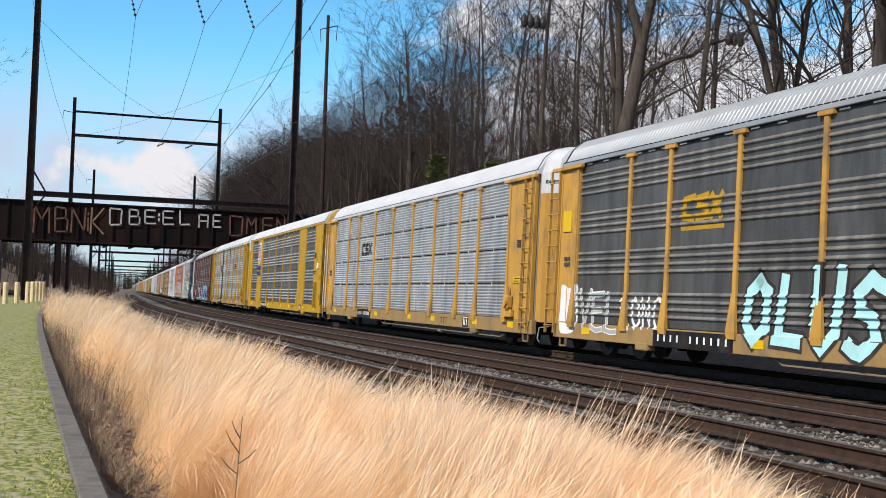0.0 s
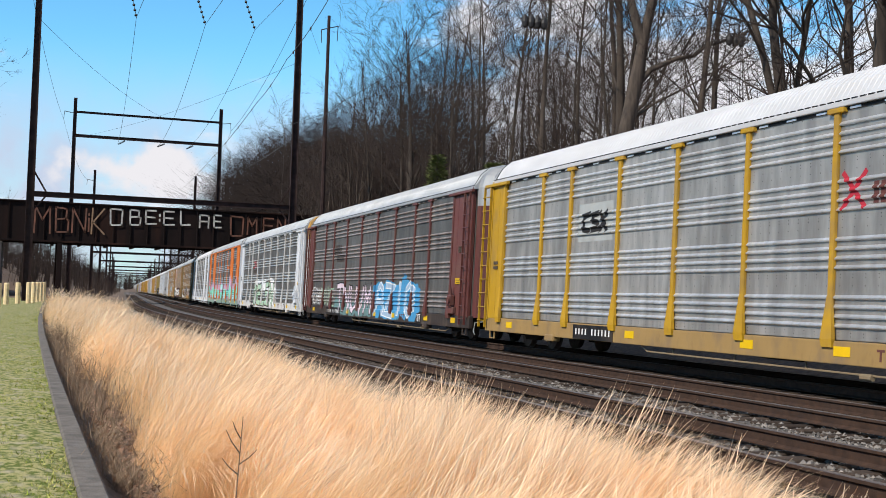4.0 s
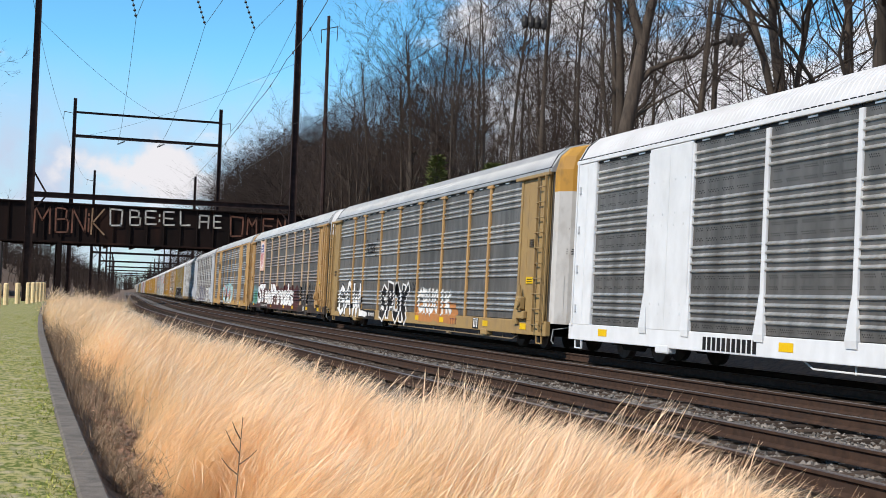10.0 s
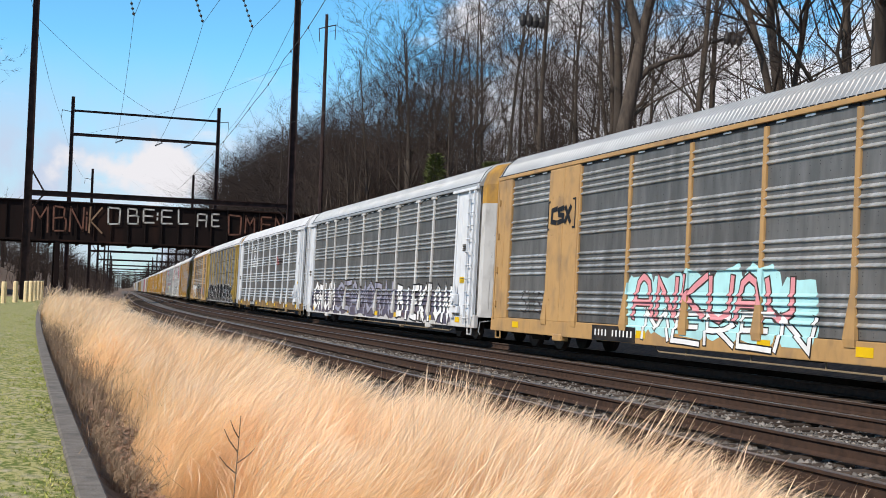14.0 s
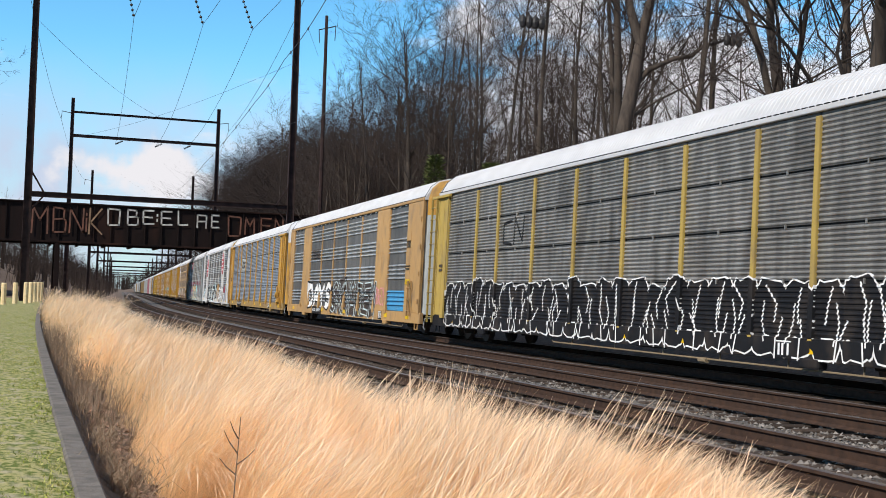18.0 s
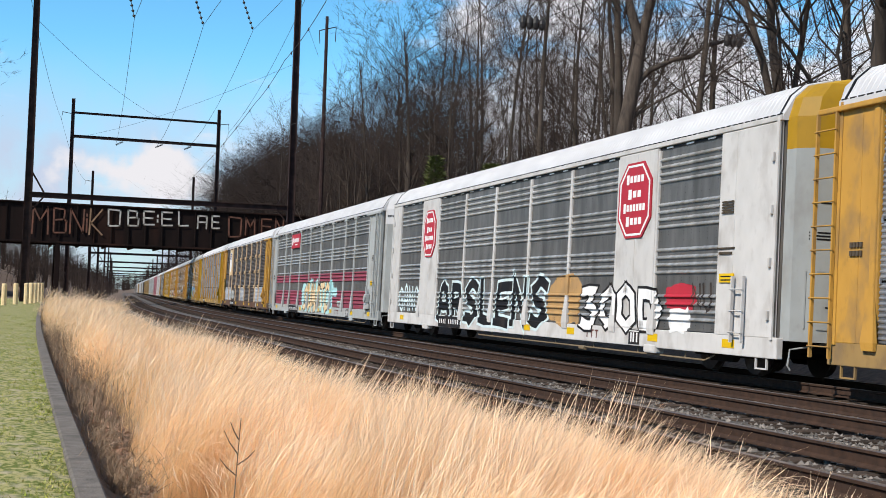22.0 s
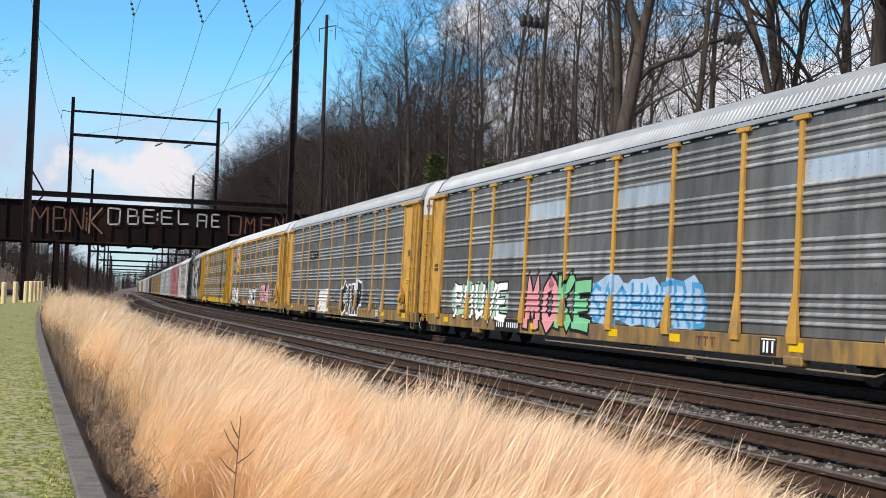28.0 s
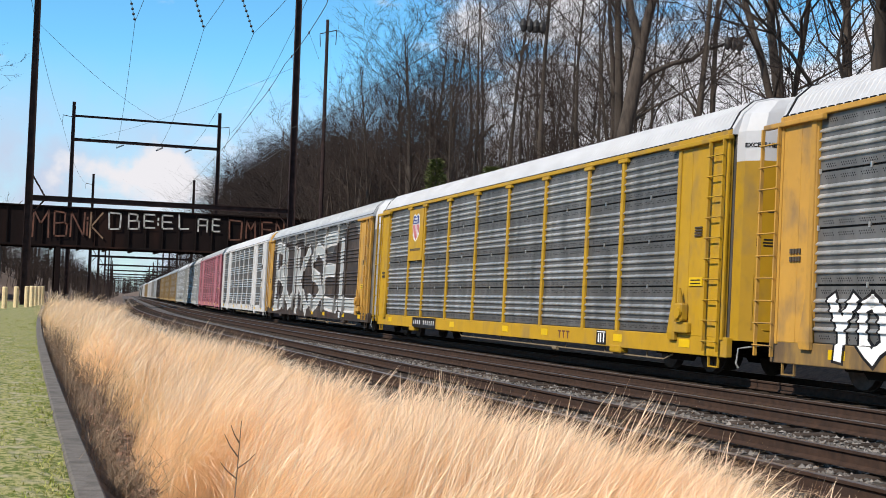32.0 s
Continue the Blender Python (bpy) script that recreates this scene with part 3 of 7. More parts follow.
def round_shell(u, z, sign, lift=.004):
    """A point on the end door's shell, u metres round it from the camera's side."""
    left = u
    for (x0, d0), (x1, d1) in zip(SHELL, SHELL[1:]):
        n = math.hypot(x1 - x0, d1 - d0)
        if left <= n:
            ox, od = -(d1 - d0) / n, (x1 - x0) / n
            return (x0 + (x1 - x0) * left / n + ox * lift, sign * (BODY / 2 + .001 + d0 + (d1 - d0) * left / n + od * lift), z)
        left -= n
    return (1.4, sign * BODY / 2, z)


def shell_plate(u0, u1, z0, z1, sign, n=4, lift=.006):
    """A thin plate bent round the shell."""
    sh = Sheet()
    us = [u0 + (u1 - u0) * k / n for k in range(n + 1)]
    v = [round_shell(u, z, sign, lift) for z in (z0, z1) for u in us]
    return sh.add(v, [(k, k + 1, n + 2 + k, n + 1 + k) for k in range(n)])


def shell_hatch(sign):
    """The raised rim of the small hatch low in the end door, and stencilled lines."""
    sh = Sheet()
    for a, b, c, d in ((.50, .53, 1.0, 2.05), (1.0, 1.03, 1.0, 2.05), (.50, 1.03, 2.03, 2.06), (.50, 1.03, .98, 1.01)):
        v = shell_plate(a, b, c, d, sign, 2, .016)
        sh.add(v.v, v.f)
    return sh


def shell_notes(sign):
    sh = Sheet()
    for k, (a, b, z) in enumerate(((.55, 1.05, 2.75), (.55, .98, 2.69), (.55, 1.02, 2.63), (.6, 1.2, 3.30), (.9, 1.2, 1.38))):
        v = shell_plate(a, b, z, z + .03, sign, 3)
        sh.add(v.v, v.f)
    return sh


def ladder(h0, h1, w=.27):
    def build():
        sh = Sheet()
        sh.box(-.045, .02, -w - .02, -w + .02, h0, h1)
        sh.box(-.045, .02, w - .02, w + .02, h0, h1)
        z = h0 + .2
        while z < h1 - .05:
            sh.tube([(-.05, -w - .04, z), (-.05, w + .04, z)], .016, 5)
            z += .42
        return sh
    return build


def post_sheet(top, flare):
    """A side post; top: with a crosshead under the eave; flare: with a splayed foot."""
    def build():
        sh = Sheet()
        w = .072
        sh.box(-.032, .04, -w, w, Z_SILL1 - .04, Z_EAVE - .13, 0, .012)
        if top:
            sh.box(-.06, .04, -.24, .24, Z_EAVE - .15, Z_EAVE - .06, 0, .012)
        if flare:
            v = [(-.034, -w - .002, 1.58), (-.034, w + .002, 1.58), (-.085, w * 2.3, Z_SILL1 + .02), (-.085, -w * 2.3, Z_SILL1 + .02),
                 (0, -w - .002, 1.58), (0, w + .002, 1.58), (0, w * 2.3, Z_SILL1 + .02), (0, -w * 2.3, Z_SILL1 + .02)]
            sh.add(v, [(0, 1, 2, 3), (4, 7, 6, 5), (0, 3, 7, 4), (1, 5, 6, 2), (3, 2, 6, 7)])
            v = [(-.085, -w * 2.3, Z_SILL1 + .02), (-.085, w * 2.3, Z_SILL1 + .02), (-.06, w * 2.1, Z_SILL1 - .12), (-.06, -w * 2.1, Z_SILL1 - .12),
                 (0, -w * 2.3, Z_SILL1 + .02), (0, w * 2.3, Z_SILL1 + .02), (0, w * 2.1, Z_SILL1 - .12), (0, -w * 2.1, Z_SILL1 - .12)]
            sh.add(v, [(0, 1, 2, 3), (0, 3, 7, 4), (1, 5, 6, 2), (3, 2, 6, 7)])
        return sh
    return build


def post_loops():
    """Pale rope loops round a post at three heights."""
    sh = Sheet()
    for z in (1.83, 2.85, 3.87):
        pts = [(-.06 - .05 * math.sin(k * math.pi / 6), .17 * math.cos(k * math.pi / 6), z + .15 * math.sin(k * math.pi / 6) - .05) for k in range(-1, 8)]
        sh.tube(pts, .016, 4)
        sh.tube([(p[0], p[1], 2 * z - p[2]) for p in pts], .016, 4)
    return sh


def bogie_frame():
    sh = Sheet()
    for x in (-1.0, 1.0):
        w = .07
        prof = [(-1.25, .52), (-1.15, .68), (-.62, .74), (-.3, .86), (.3, .86), (.62, .74), (1.15, .68), (1.25, .52), (1.05, .44), (.7, .50), (.42, .24), (-.42, .24), (-.7, .50), (-1.05, .44)]
        v = [(x - w, y, z) for y, z in prof] + [(x + w, y, z) for y, z in prof]
        n = len(prof)
        sh.add(v, [tuple(range(n)), tuple(range(2 * n - 1, n - 1, -1))] + [(i, n + i, n + (i + 1) % n, (i + 1) % n) for i in range(n)])
        for y in (-.18, 0, .18):
            sh.tube([(x, y, .34), (x, y, .66)], .065, 8)
        for y in (-.89, .89):
            sh.box(x - .12, x + .12, y - .14, y + .14, .34, .60, 0, .03)
    sh.box(-1.0, 1.0, -.22, .22, .5, .78)
    return sh


def wheelset():
    sh = Sheet()
    for x in (-.76, .76):
        g = 1 if x > 0 else -1
        sh.tube([(x - .065 * 1, 0, 0), (x + .065, 0, 0)], .42, 18)
        sh.tube([(x - g * .09, 0, 0), (x - g * .06, 0, 0)], .445, 18)
        sh.tube([(x + g * .066, 0, 0), (x + g * .09, 0, 0)], .16, 12)
        for k in range(3):
            a = k * 2.094
            sh.box(x + g * .068, x + g * .08, math.cos(a) * .26 - .03, math.cos(a) * .26 + .03, math.sin(a) * .26 - .03, math.sin(a) * .26 + .03) if g > 0 else \
                sh.box(x - .08, x - .068, math.cos(a) * .26 - .03, math.cos(a) * .26 + .03, math.sin(a) * .26 - .03, math.sin(a) * .26 + .03)
    sh.tube([(-1.05, 0, 0), (1.05, 0, 0)], .075, 10)
    return sh


def underframe():
    sh = Sheet()
    sh.box(-.28, .28, -BODY / 2 - .55, BODY / 2 + .55, .52, .86)
    sh.box(-1.35, 1.35, -BODY / 2 + .3, BODY / 2 - .3, .72, .80)
    for y in range(-11, 12, 2):
        sh.box(-1.38, 1.38, y - .06, y + .06, .55, .73)
    for g in (-1, 1):
        sh.box(-.17, .17, g * (BODY / 2 + .5) - .3, g * (BODY / 2 + .5) + .3, .62, .96)
    return sh


def under_pipe():
    """A long pipe slung under the side sill on hangers, with a valve."""
    sh = Sheet()
    sh.tube([(0, at(10.0), .40), (0, at(10.3), .27), (0, at(24.2), .24), (0, at(24.6), .36)], .018, 5)
    for a in (11.5, 14.0, 16.4, 18.8, 21.2, 23.4):
        sh.box(-.012, .012, at(a) - .015, at(a) + .015, .24, .42)
    sh.tube([(0, at(18.3), .22), (0, at(18.0), .22)], .06, 8)
    return sh


def coupler():
    sh = Sheet()
    sh.box(-.07, .07, BODY / 2 + .5, BODY / 2 + 1.25, .76, .92, 0, .03)
    sh.box(-.15, .15, BODY / 2 + .78, BODY / 2 + 1.02, .70, .98, 0, .05)
    sh.tube([(.25, BODY / 2 + .3, .72), (.28, BODY / 2 + .6, .5), (.2, BODY / 2 + 1.1, .48), (.1, BODY / 2 + 1.4, .6)], .035, 6)
    return sh


def uncoupling_lever():
    """A bent rod at the wagon's corner."""
    sh = Sheet()
    y = -BODY / 2 - .35
    sh.tube([(-.2, y, .80), (-1.25, y, .62), (-1.40, y, .60), (-1.44, y, .30), (-1.38, y, .22)], .018, 5)
    return sh


def brake_stand():
    """The hand brake's housing with its wheel's lever, low on the leading end plate."""
    sh = Sheet()
    sh.box(-.20, .0, -.16, .16, 1.08, 1.46, 0, .04)
    sh.tube([(-.10, .02, 1.4), (-.13, .05, 1.78)], [.075, .03], 8)
    sh.tube([(-.19, -.05, 1.25), (-.24, -.05, 1.25)], .12, 12)
    sh.box(-.11, .0, -.30, .30, .84, 1.06, 0, .02)
    return sh


def text_mesh(words, size, material, width=None, bold=0.0):
    """Lettering from the built-in font, facing -x, running towards -y."""
    key = ("letters", words, size, width, material.name, bold)
    if key in MESHES:
        return MESHES[key]
    cu = bpy.data.curves.new("letters", "FONT")
    cu.body, cu.size, cu.extrude, cu.offset = words, size, 0.006, bold
    cu.align_x, cu.align_y = "CENTER", "CENTER"
    cu.resolution_u = 3
    ob = bpy.data.objects.new("letters", cu)
    scene.collection.objects.link(ob)
    me = bpy.data.meshes.new_from_object(ob.evaluated_get(bpy.context.evaluated_depsgraph_get()))
    bpy.data.objects.remove(ob)
    n = np.empty(len(me.vertices) * 3)
    me.vertices.foreach_get("co", n)
    n = n.reshape(-1, 3)
    x = n[:, 0] * (width / max(np.ptp(n[:, 0]), .01) if width else 1)
    out = np.stack([-n[:, 2], -x, n[:, 1]], 1)
    me.vertices.foreach_set("co", out.ravel())
    me.materials.clear()
    me.materials.append(material)
    me.update()
    MESHES[key] = me
    return me


def cap_words():
    """EXCESS HEIGHT, bent round the leading dome."""
    key = ("cap_words",)
    if key not in MESHES:
        me = text_mesh("EXCESS HEIGHT", .12, M["black"], .95, .004).copy()
        for v in me.vertices:
            v.co = round_shell(.22 + .50 - v.co.y, 4.64 + v.co.z, -1, .004 - v.co.x)
        MESHES[key] = me
    return MESHES[key]


def blob(rng, w, h, n=14, rough=.16):
    """An uneven closed outline (y, z) of about w by h, foot at z = 0."""
    out = []
    for k in range(n):
        a = 2 * math.pi * k / n
        c, s = math.cos(a), math.sin(a)
        e = .55
        y = w / 2 * math.copysign(abs(c) ** e, c) * (1 + rng.uniform(-rough, rough) * .5)
        z = h / 2 + h / 2 * math.copysign(abs(s) ** e, s) * (1 + rng.uniform(-rough, rough))
        out.append((y, max(z, 0)))
    return out


def flat_shape(outline, x0, x1):
    """A thin plate with that outline, from x0 (back) to x1 (face, towards -x)."""
    n = len(outline)
    v = [(x1, y, z) for y, z in outline] + [(x0, y, z) for y, z in outline]
    return Sheet().add(v, [tuple(range(n)), tuple(range(2 * n - 1, n - 1, -1))] + [(i, (i + 1) % n, n + (i + 1) % n, n + i) for i in range(n)])


SKIN = -HALF - .058     # just outside plates and ridges


RAISED = {}     # for each wagon, the stretches of its side that stand out before the sheets
LEVELS = {k: sorted({round(z, 4) for _, z in panel_profile(k)}) for k in ("banded", "perforated", "jointed", "fine")}


def skin_x(car, y, z):
    """How far out the wagon's side lies at a place on it."""
    kind, spans = RAISED[car.name]
    if z < Z_SILL1:
        return -HALF - .022
    for a, b, x in spans:
        if a <= y <= b:
            return x
    prof = panel_profile(kind)
    for (d0, z0), (d1, z1) in zip(prof, prof[1:]):
        if z0 <= z <= z1 and d0 <= 0 and d1 <= 0:
            return -HALF + .035 + d0 + (d1 - d0) * (z - z0) / max(z1 - z0, 1e-5)
    return -HALF + .03


def lay_on(car, bm, lift):
    """Lets paint follow the ridges, posts and plates of the wagon's side; bm holds (extra lift, y, z) in its space."""
    ys = [v.co.y for v in bm.verts]
    zs = [v.co.z for v in bm.verts]
    kind, spans = RAISED[car.name]
    cuts = [((0, 0, z), (0, 0, 1)) for z in LEVELS[kind] + [Z_SILL1 - .001] if min(zs) < z < max(zs)]
    for a, b, _ in spans:
        cuts += [((0, q, 0), (0, 1, 0)) for q in (a - .001, a + .001, b - .001, b + .001) if min(ys) < q < max(ys)]
    for co, no in cuts:
        bmesh.ops.bisect_plane(bm, geom=bm.verts[:] + bm.edges[:] + bm.faces[:], plane_co=co, plane_no=no, dist=1e-5)
    for v in bm.verts:
        v.co.x = skin_x(car, v.co.y, v.co.z) - lift - v.co.x


def laid(name, car, bm, lift, material):
    lay_on(car, bm, lift)
    me = bpy.data.meshes.new(name)
    bm.to_mesh(me)
    bm.free()
    me.materials.append(material)
    return part(name, me, None, car)


def sprayed(name, car, outline, y, z, lift, material):
    bm = bmesh.new()
    bm.faces.new([bm.verts.new((0, y + a, z + b)) for a, b in outline])
    bmesh.ops.triangulate(bm, faces=bm.faces[:])
    return laid(name, car, bm, lift, material)


def sprayed_word(name, car, words, size, y, z, width, bold, lift, material):
    bm = bmesh.new()
    bm.from_mesh(text_mesh(words, size, material, width, bold))
    bmesh.ops.delete(bm, geom=[f for f in bm.faces if f.normal.x > -.5], context="FACES")
    bmesh.ops.triangulate(bm, faces=bm.faces[:])
    for v in bm.verts:
        v.co = (0, v.co.y + y, v.co.z + z)
    return laid(name, car, bm, lift, material)


def ribbon_line(bm, pts, t, extra):
    """Adds one sprayed line through points (y, z), of half width t, mitred where it turns."""
    n = len(pts)
    side = []
    for i in range(n):
        p, q, r = Vector(pts[max(i - 1, 0)]), Vector(pts[i]), Vector(pts[min(i + 1, n - 1)])
        d0 = (q - p).normalized() if i else (r - q).normalized()
        d1 = (r - q).normalized() if i < n - 1 else d0
        m = d0 + d1
        m = m.normalized() if m.length > .3 else d1
        k = min(1 / max(m.dot(d1), .45), 2.0) * t
        end = d0 * (t * .8) * (-1 if i == 0 else 1 if i == n - 1 else 0)
        side.append((q + Vector((-m.y, m.x)) * k + end, q - Vector((-m.y, m.x)) * k + end))
    vs = [(bm.verts.new((extra, a.x, a.y)), bm.verts.new((extra, b.x, b.y))) for a, b in side]
    for (a, b), (c, d) in zip(vs, vs[1:]):
        bm.faces.new((a, b, d, c))


def scrawled(name, car, lines, t, lift, material):
    """Sprayed lines through points (y, z), of half width t."""
    bm = bmesh.new()
    for k, pts in enumerate(lines):
        ribbon_line(bm, pts, t, .0005 * (k % 8))
    return laid(name, car, bm, lift, material)


# single strokes of hand-sprayed letters in a unit box
GLYPHS = {
    "A": (((0, 0), (.25, .85), (.5, 1), (.78, .85), (1, 0)), ((.18, .36), (.85, .36))),
    "B": (((.1, 0), (.05, 1), (.75, .95), (.8, .62), (.1, .52)), ((.5, .55), (1, .4), (.85, .04), (.1, 0))),
    "C": (((1, .85), (.6, 1), (.1, .75), (.05, .25), (.5, 0), (1, .12)),),
    "D": (((.08, 0), (.05, 1), (.7, .95), (1, .5), (.75, .05), (.08, 0)),),
    "E": (((1, .98), (.1, .95), (.05, .05), (1, 0)), ((.08, .5), (.8, .52))),
    "G": (((1, .82), (.55, 1), (.08, .7), (.08, .22), (.55, 0), (.95, .15), (.95, .48), (.6, .48))),
    "H": (((.08, 0), (.05, 1)), ((.95, 0), (.92, 1)), ((.08, .5), (.95, .52))),
    "I": (((.5, 0), (.5, 1)),),
    "K": (((.08, 0), (.05, 1)), ((1, 1), (.15, .48), (1, 0))),
    "L": (((.1, 1), (.08, .03), (1, 0)),),
    "M": (((0, 0), (.12, 1), (.5, .4), (.88, 1), (1, 0)),),
    "N": (((.02, 0), (.1, 1), (.9, .05), (.97, 1)),),
    "O": (((.5, 1), (.1, .8), (.05, .25), (.5, 0), (.95, .22), (.92, .8), (.5, 1)),),
    "P": (((.1, 0), (.08, 1), (.8, .95), (.92, .68), (.75, .45), (.12, .42)),),
    "R": (((.1, 0), (.08, 1), (.8, .95), (.9, .68), (.65, .5), (.14, .46)), ((.5, .48), (1, 0))),
    "S": (((.95, .88), (.5, 1), (.1, .8), (.25, .55), (.75, .45), (.92, .2), (.5, 0), (.02, .1))),
    "T": (((0, .97), (1, 1)), ((.5, .98), (.5, 0))),
    "U": (((.05, 1), (.1, .2), (.5, 0), (.9, .2), (.95, 1)),),
    "V": (((.02, 1), (.5, 0), (.98, 1)),),
    "W": (((0, 1), (.22, 0), (.5, .65), (.78, 0), (1, 1)),),
    "Y": (((.02, 1), (.45, .5), (.98, 1)), ((.47, .5), (.45, 0))),
    "X": (((0, 0), (1, 1)), ((0, 1), (1, 0))),
    "Z": (((0, 1), (1, .95), (0, .05), (1, 0)),),
    "2": (((.05, .75), (.4, 1), (.9, .8), (.75, .5), (.05, .05), (1, 0)),),
    "3": (((.05, .95), (.8, 1), (.45, .58), (.95, .4), (.7, 0), (.02, .08))),
    "7": (((0, 1), (1, .97), (.35, 0)),),
}
for _k in ("G", "S", "3"):
    GLYPHS[_k] = (GLYPHS[_k],)


def glyph_lines(words, a0, a1, z0, z1, seed, pad, slant=0.0):
    """Strokes of hand-drawn letters between a0 and a1 along the side, each letter leaning and stretched a little."""
    rng = random.Random(seed)
    n = len(words)
    lw = (a1 - a0) / n
    out = []
    for k, ch in enumerate(words):
        x0, x1 = a0 + k * lw + pad, a0 + (k + 1) * lw - pad * .6
        up, dn = rng.uniform(.9, 1.06), rng.uniform(-.05, .06)
        sl = rng.gauss(slant, .06)
        for line in GLYPHS[ch]:
            pts = []
            for (px, pz), (qx, qz) in zip(line, line[1:]):
                pts += [(px, pz), ((px + qx) / 2 + rng.gauss(0, .025), (pz + qz) / 2 + rng.gauss(0, .02))]
            pts.append(line[-1])
            hz = z1 - z0 - pad * 2
            out.append([(at(x0 + (x1 - x0) * px + sl * pz * hz), z0 + pad + hz * (dn + pz * (up - dn))) for px, pz in pts])
    return out


def piece(car, words, a0, a1, z0, z1, fill, line, seed=0, fat=.13, halo="", slant=0.0, gloss=""):
    """Swollen hand-sprayed letters: an outer line, a fill, and a mist of paint behind them."""
    h = z1 - z0
    rng = random.Random(seed + 500)
    t = h * fat
    lines = glyph_lines(words, a0, a1, z0, z1, seed, t, slant)
    if halo:
        m = max(2, int((a1 - a0) / 1.3))
        for k in range(m):
            w = (a1 - a0) / m
            sprayed("sprayed_field", car, blob(rng, w * 1.35, h * rng.uniform(.95, 1.14), 22, .25), at(a0 + (k + .5) * w), z0 - .02, .0015 + .0008 * (k % 2), M[halo])
    scrawled("sprayed_outline", car, lines, t, .0045, M[line])
    scrawled("sprayed_letters", car, lines, t * .64, .0095, M[fill])
    if gloss:
        scrawled("sprayed_shine", car, [[(y + t * .3, z + t * .25) for y, z in ln[:2]] for ln in lines], t * .12, .0145, M[gloss])


def tag(car, words, a0, a1, z0, z1, line, seed=0, thin=.035, slant=-.1):
    """Letters or loops written with one thin line."""
    scrawled("sprayed_tag", car, glyph_lines(words, a0, a1, z0, z1, seed, thin * 2 * (z1 - z0), slant), thin * (z1 - z0), .005, M[line])


def mist(car, a0, a1, z0, z1, material, seed=0, step=1.3, lift=.0015):
    """Patches of sprayed or rubbed paint."""
    rng = random.Random(seed)
    n = max(1, int((a1 - a0) / step))
    w = (a1 - a0) / n
    for k in range(n):
        sprayed("sprayed_field", car, blob(rng, w * 1.12, (z1 - z0) * rng.uniform(.85, 1.12), 20, .22), at(a0 + (k + .5) * w), z0, lift + .0008 * (k % 2), M[material])


def bubbles(car, a0, a1, z0, z1, fill, line, seed, n):
    """A row of tall rounded shapes with a thin rim and folds in them."""
    rng = random.Random(seed)
    lw = (a1 - a0) / n
    h = z1 - z0
    for k in range(n):
        yy = at(a0 + (k + .5) * lw)
        hh = h * rng.uniform(.88, 1.06)
        wd = lw * rng.uniform(1.05, 1.3)
        rim = blob(random.Random(rng.randrange(10 ** 6)), wd, hh, 26, .10)
        sprayed("sprayed_outline", car, rim, yy, z0, .003 + .0012 * (k % 2), M[line])
        inner = [(p * (1 - .075 / wd), hh / 2 + (q - hh / 2) * (1 - .07 / hh)) for p, q in rim]
        sprayed("sprayed_shape", car, inner, yy, z0, .006 + .0012 * (k % 2), M[fill])
        lines = []
        for q in range(3):
            b = rng.uniform(-.3, .3) * wd
            lo, hi = ((.45, .9), (.0, .5), (.2, .7))[q]
            lines.append([(yy + b, z0 + hh * lo), (yy + b + rng.uniform(-.15, .15) * wd, z0 + hh * (lo + hi) / 2), (yy + b + rng.uniform(-.3, .3) * wd, z0 + hh * hi)])
        scrawled("sprayed_stroke", car, lines, .022, .0095, M[line])


def shield(car, y, z, w, h, stripes=True):
    """A heraldic railway shield: blue head, red and white stripes, white rim."""
    out = [(-.5, .62), (-.42, .92), (-.2, .98), (0, .9), (.2, .98), (.42, .92), (.5, .62), (.44, .25), (.25, .08), (0, 0), (-.25, .08), (-.44, .25)]
    rim = part("shield", flat_shape([(a * w, b * h) for a, b in out], SKIN + .03, SKIN - .004), M["spray_white"], car)
    rim.location = (0, y, z)
    head = [(-.45, .62), (-.38, .88), (-.2, .93), (0, .85), (.2, .93), (.38, .88), (.45, .62)]
    ob = part("shield_head", flat_shape([(a * w, b * h) for a, b in head], 0, -.006), M["blue"], rim)
    ob.location = (SKIN - .004, 0, 0)
    for k in range(5 if stripes else 0):
        a = (-.38 + .19 * k) * w
        lo = (.30, .12, .06, .12, .30)[k] * h
        s = Sheet()
        s.box(-.006, 0, a - .045 * w, a + .045 * w, lo, .6 * h)
        s = part("stripe", s, M["red"], rim)
        s.location = (SKIN - .004, 0, 0)
    for zz, ww in ((.80, .26), (.69, .34)):
        n = 5
        b = Sheet()
        for k in range(n):
            q = (k - (n - 1) / 2) * 2 * ww * w / n
            b.box(-.004, 0, q - .12 * ww * w, q + .12 * ww * w, zz * h - .035 * h, zz * h + .035 * h)
        b = part("lettering_bar", b, M["spray_white"], rim)
        b.location = (SKIN - .0105, 0, 0)
    return rim


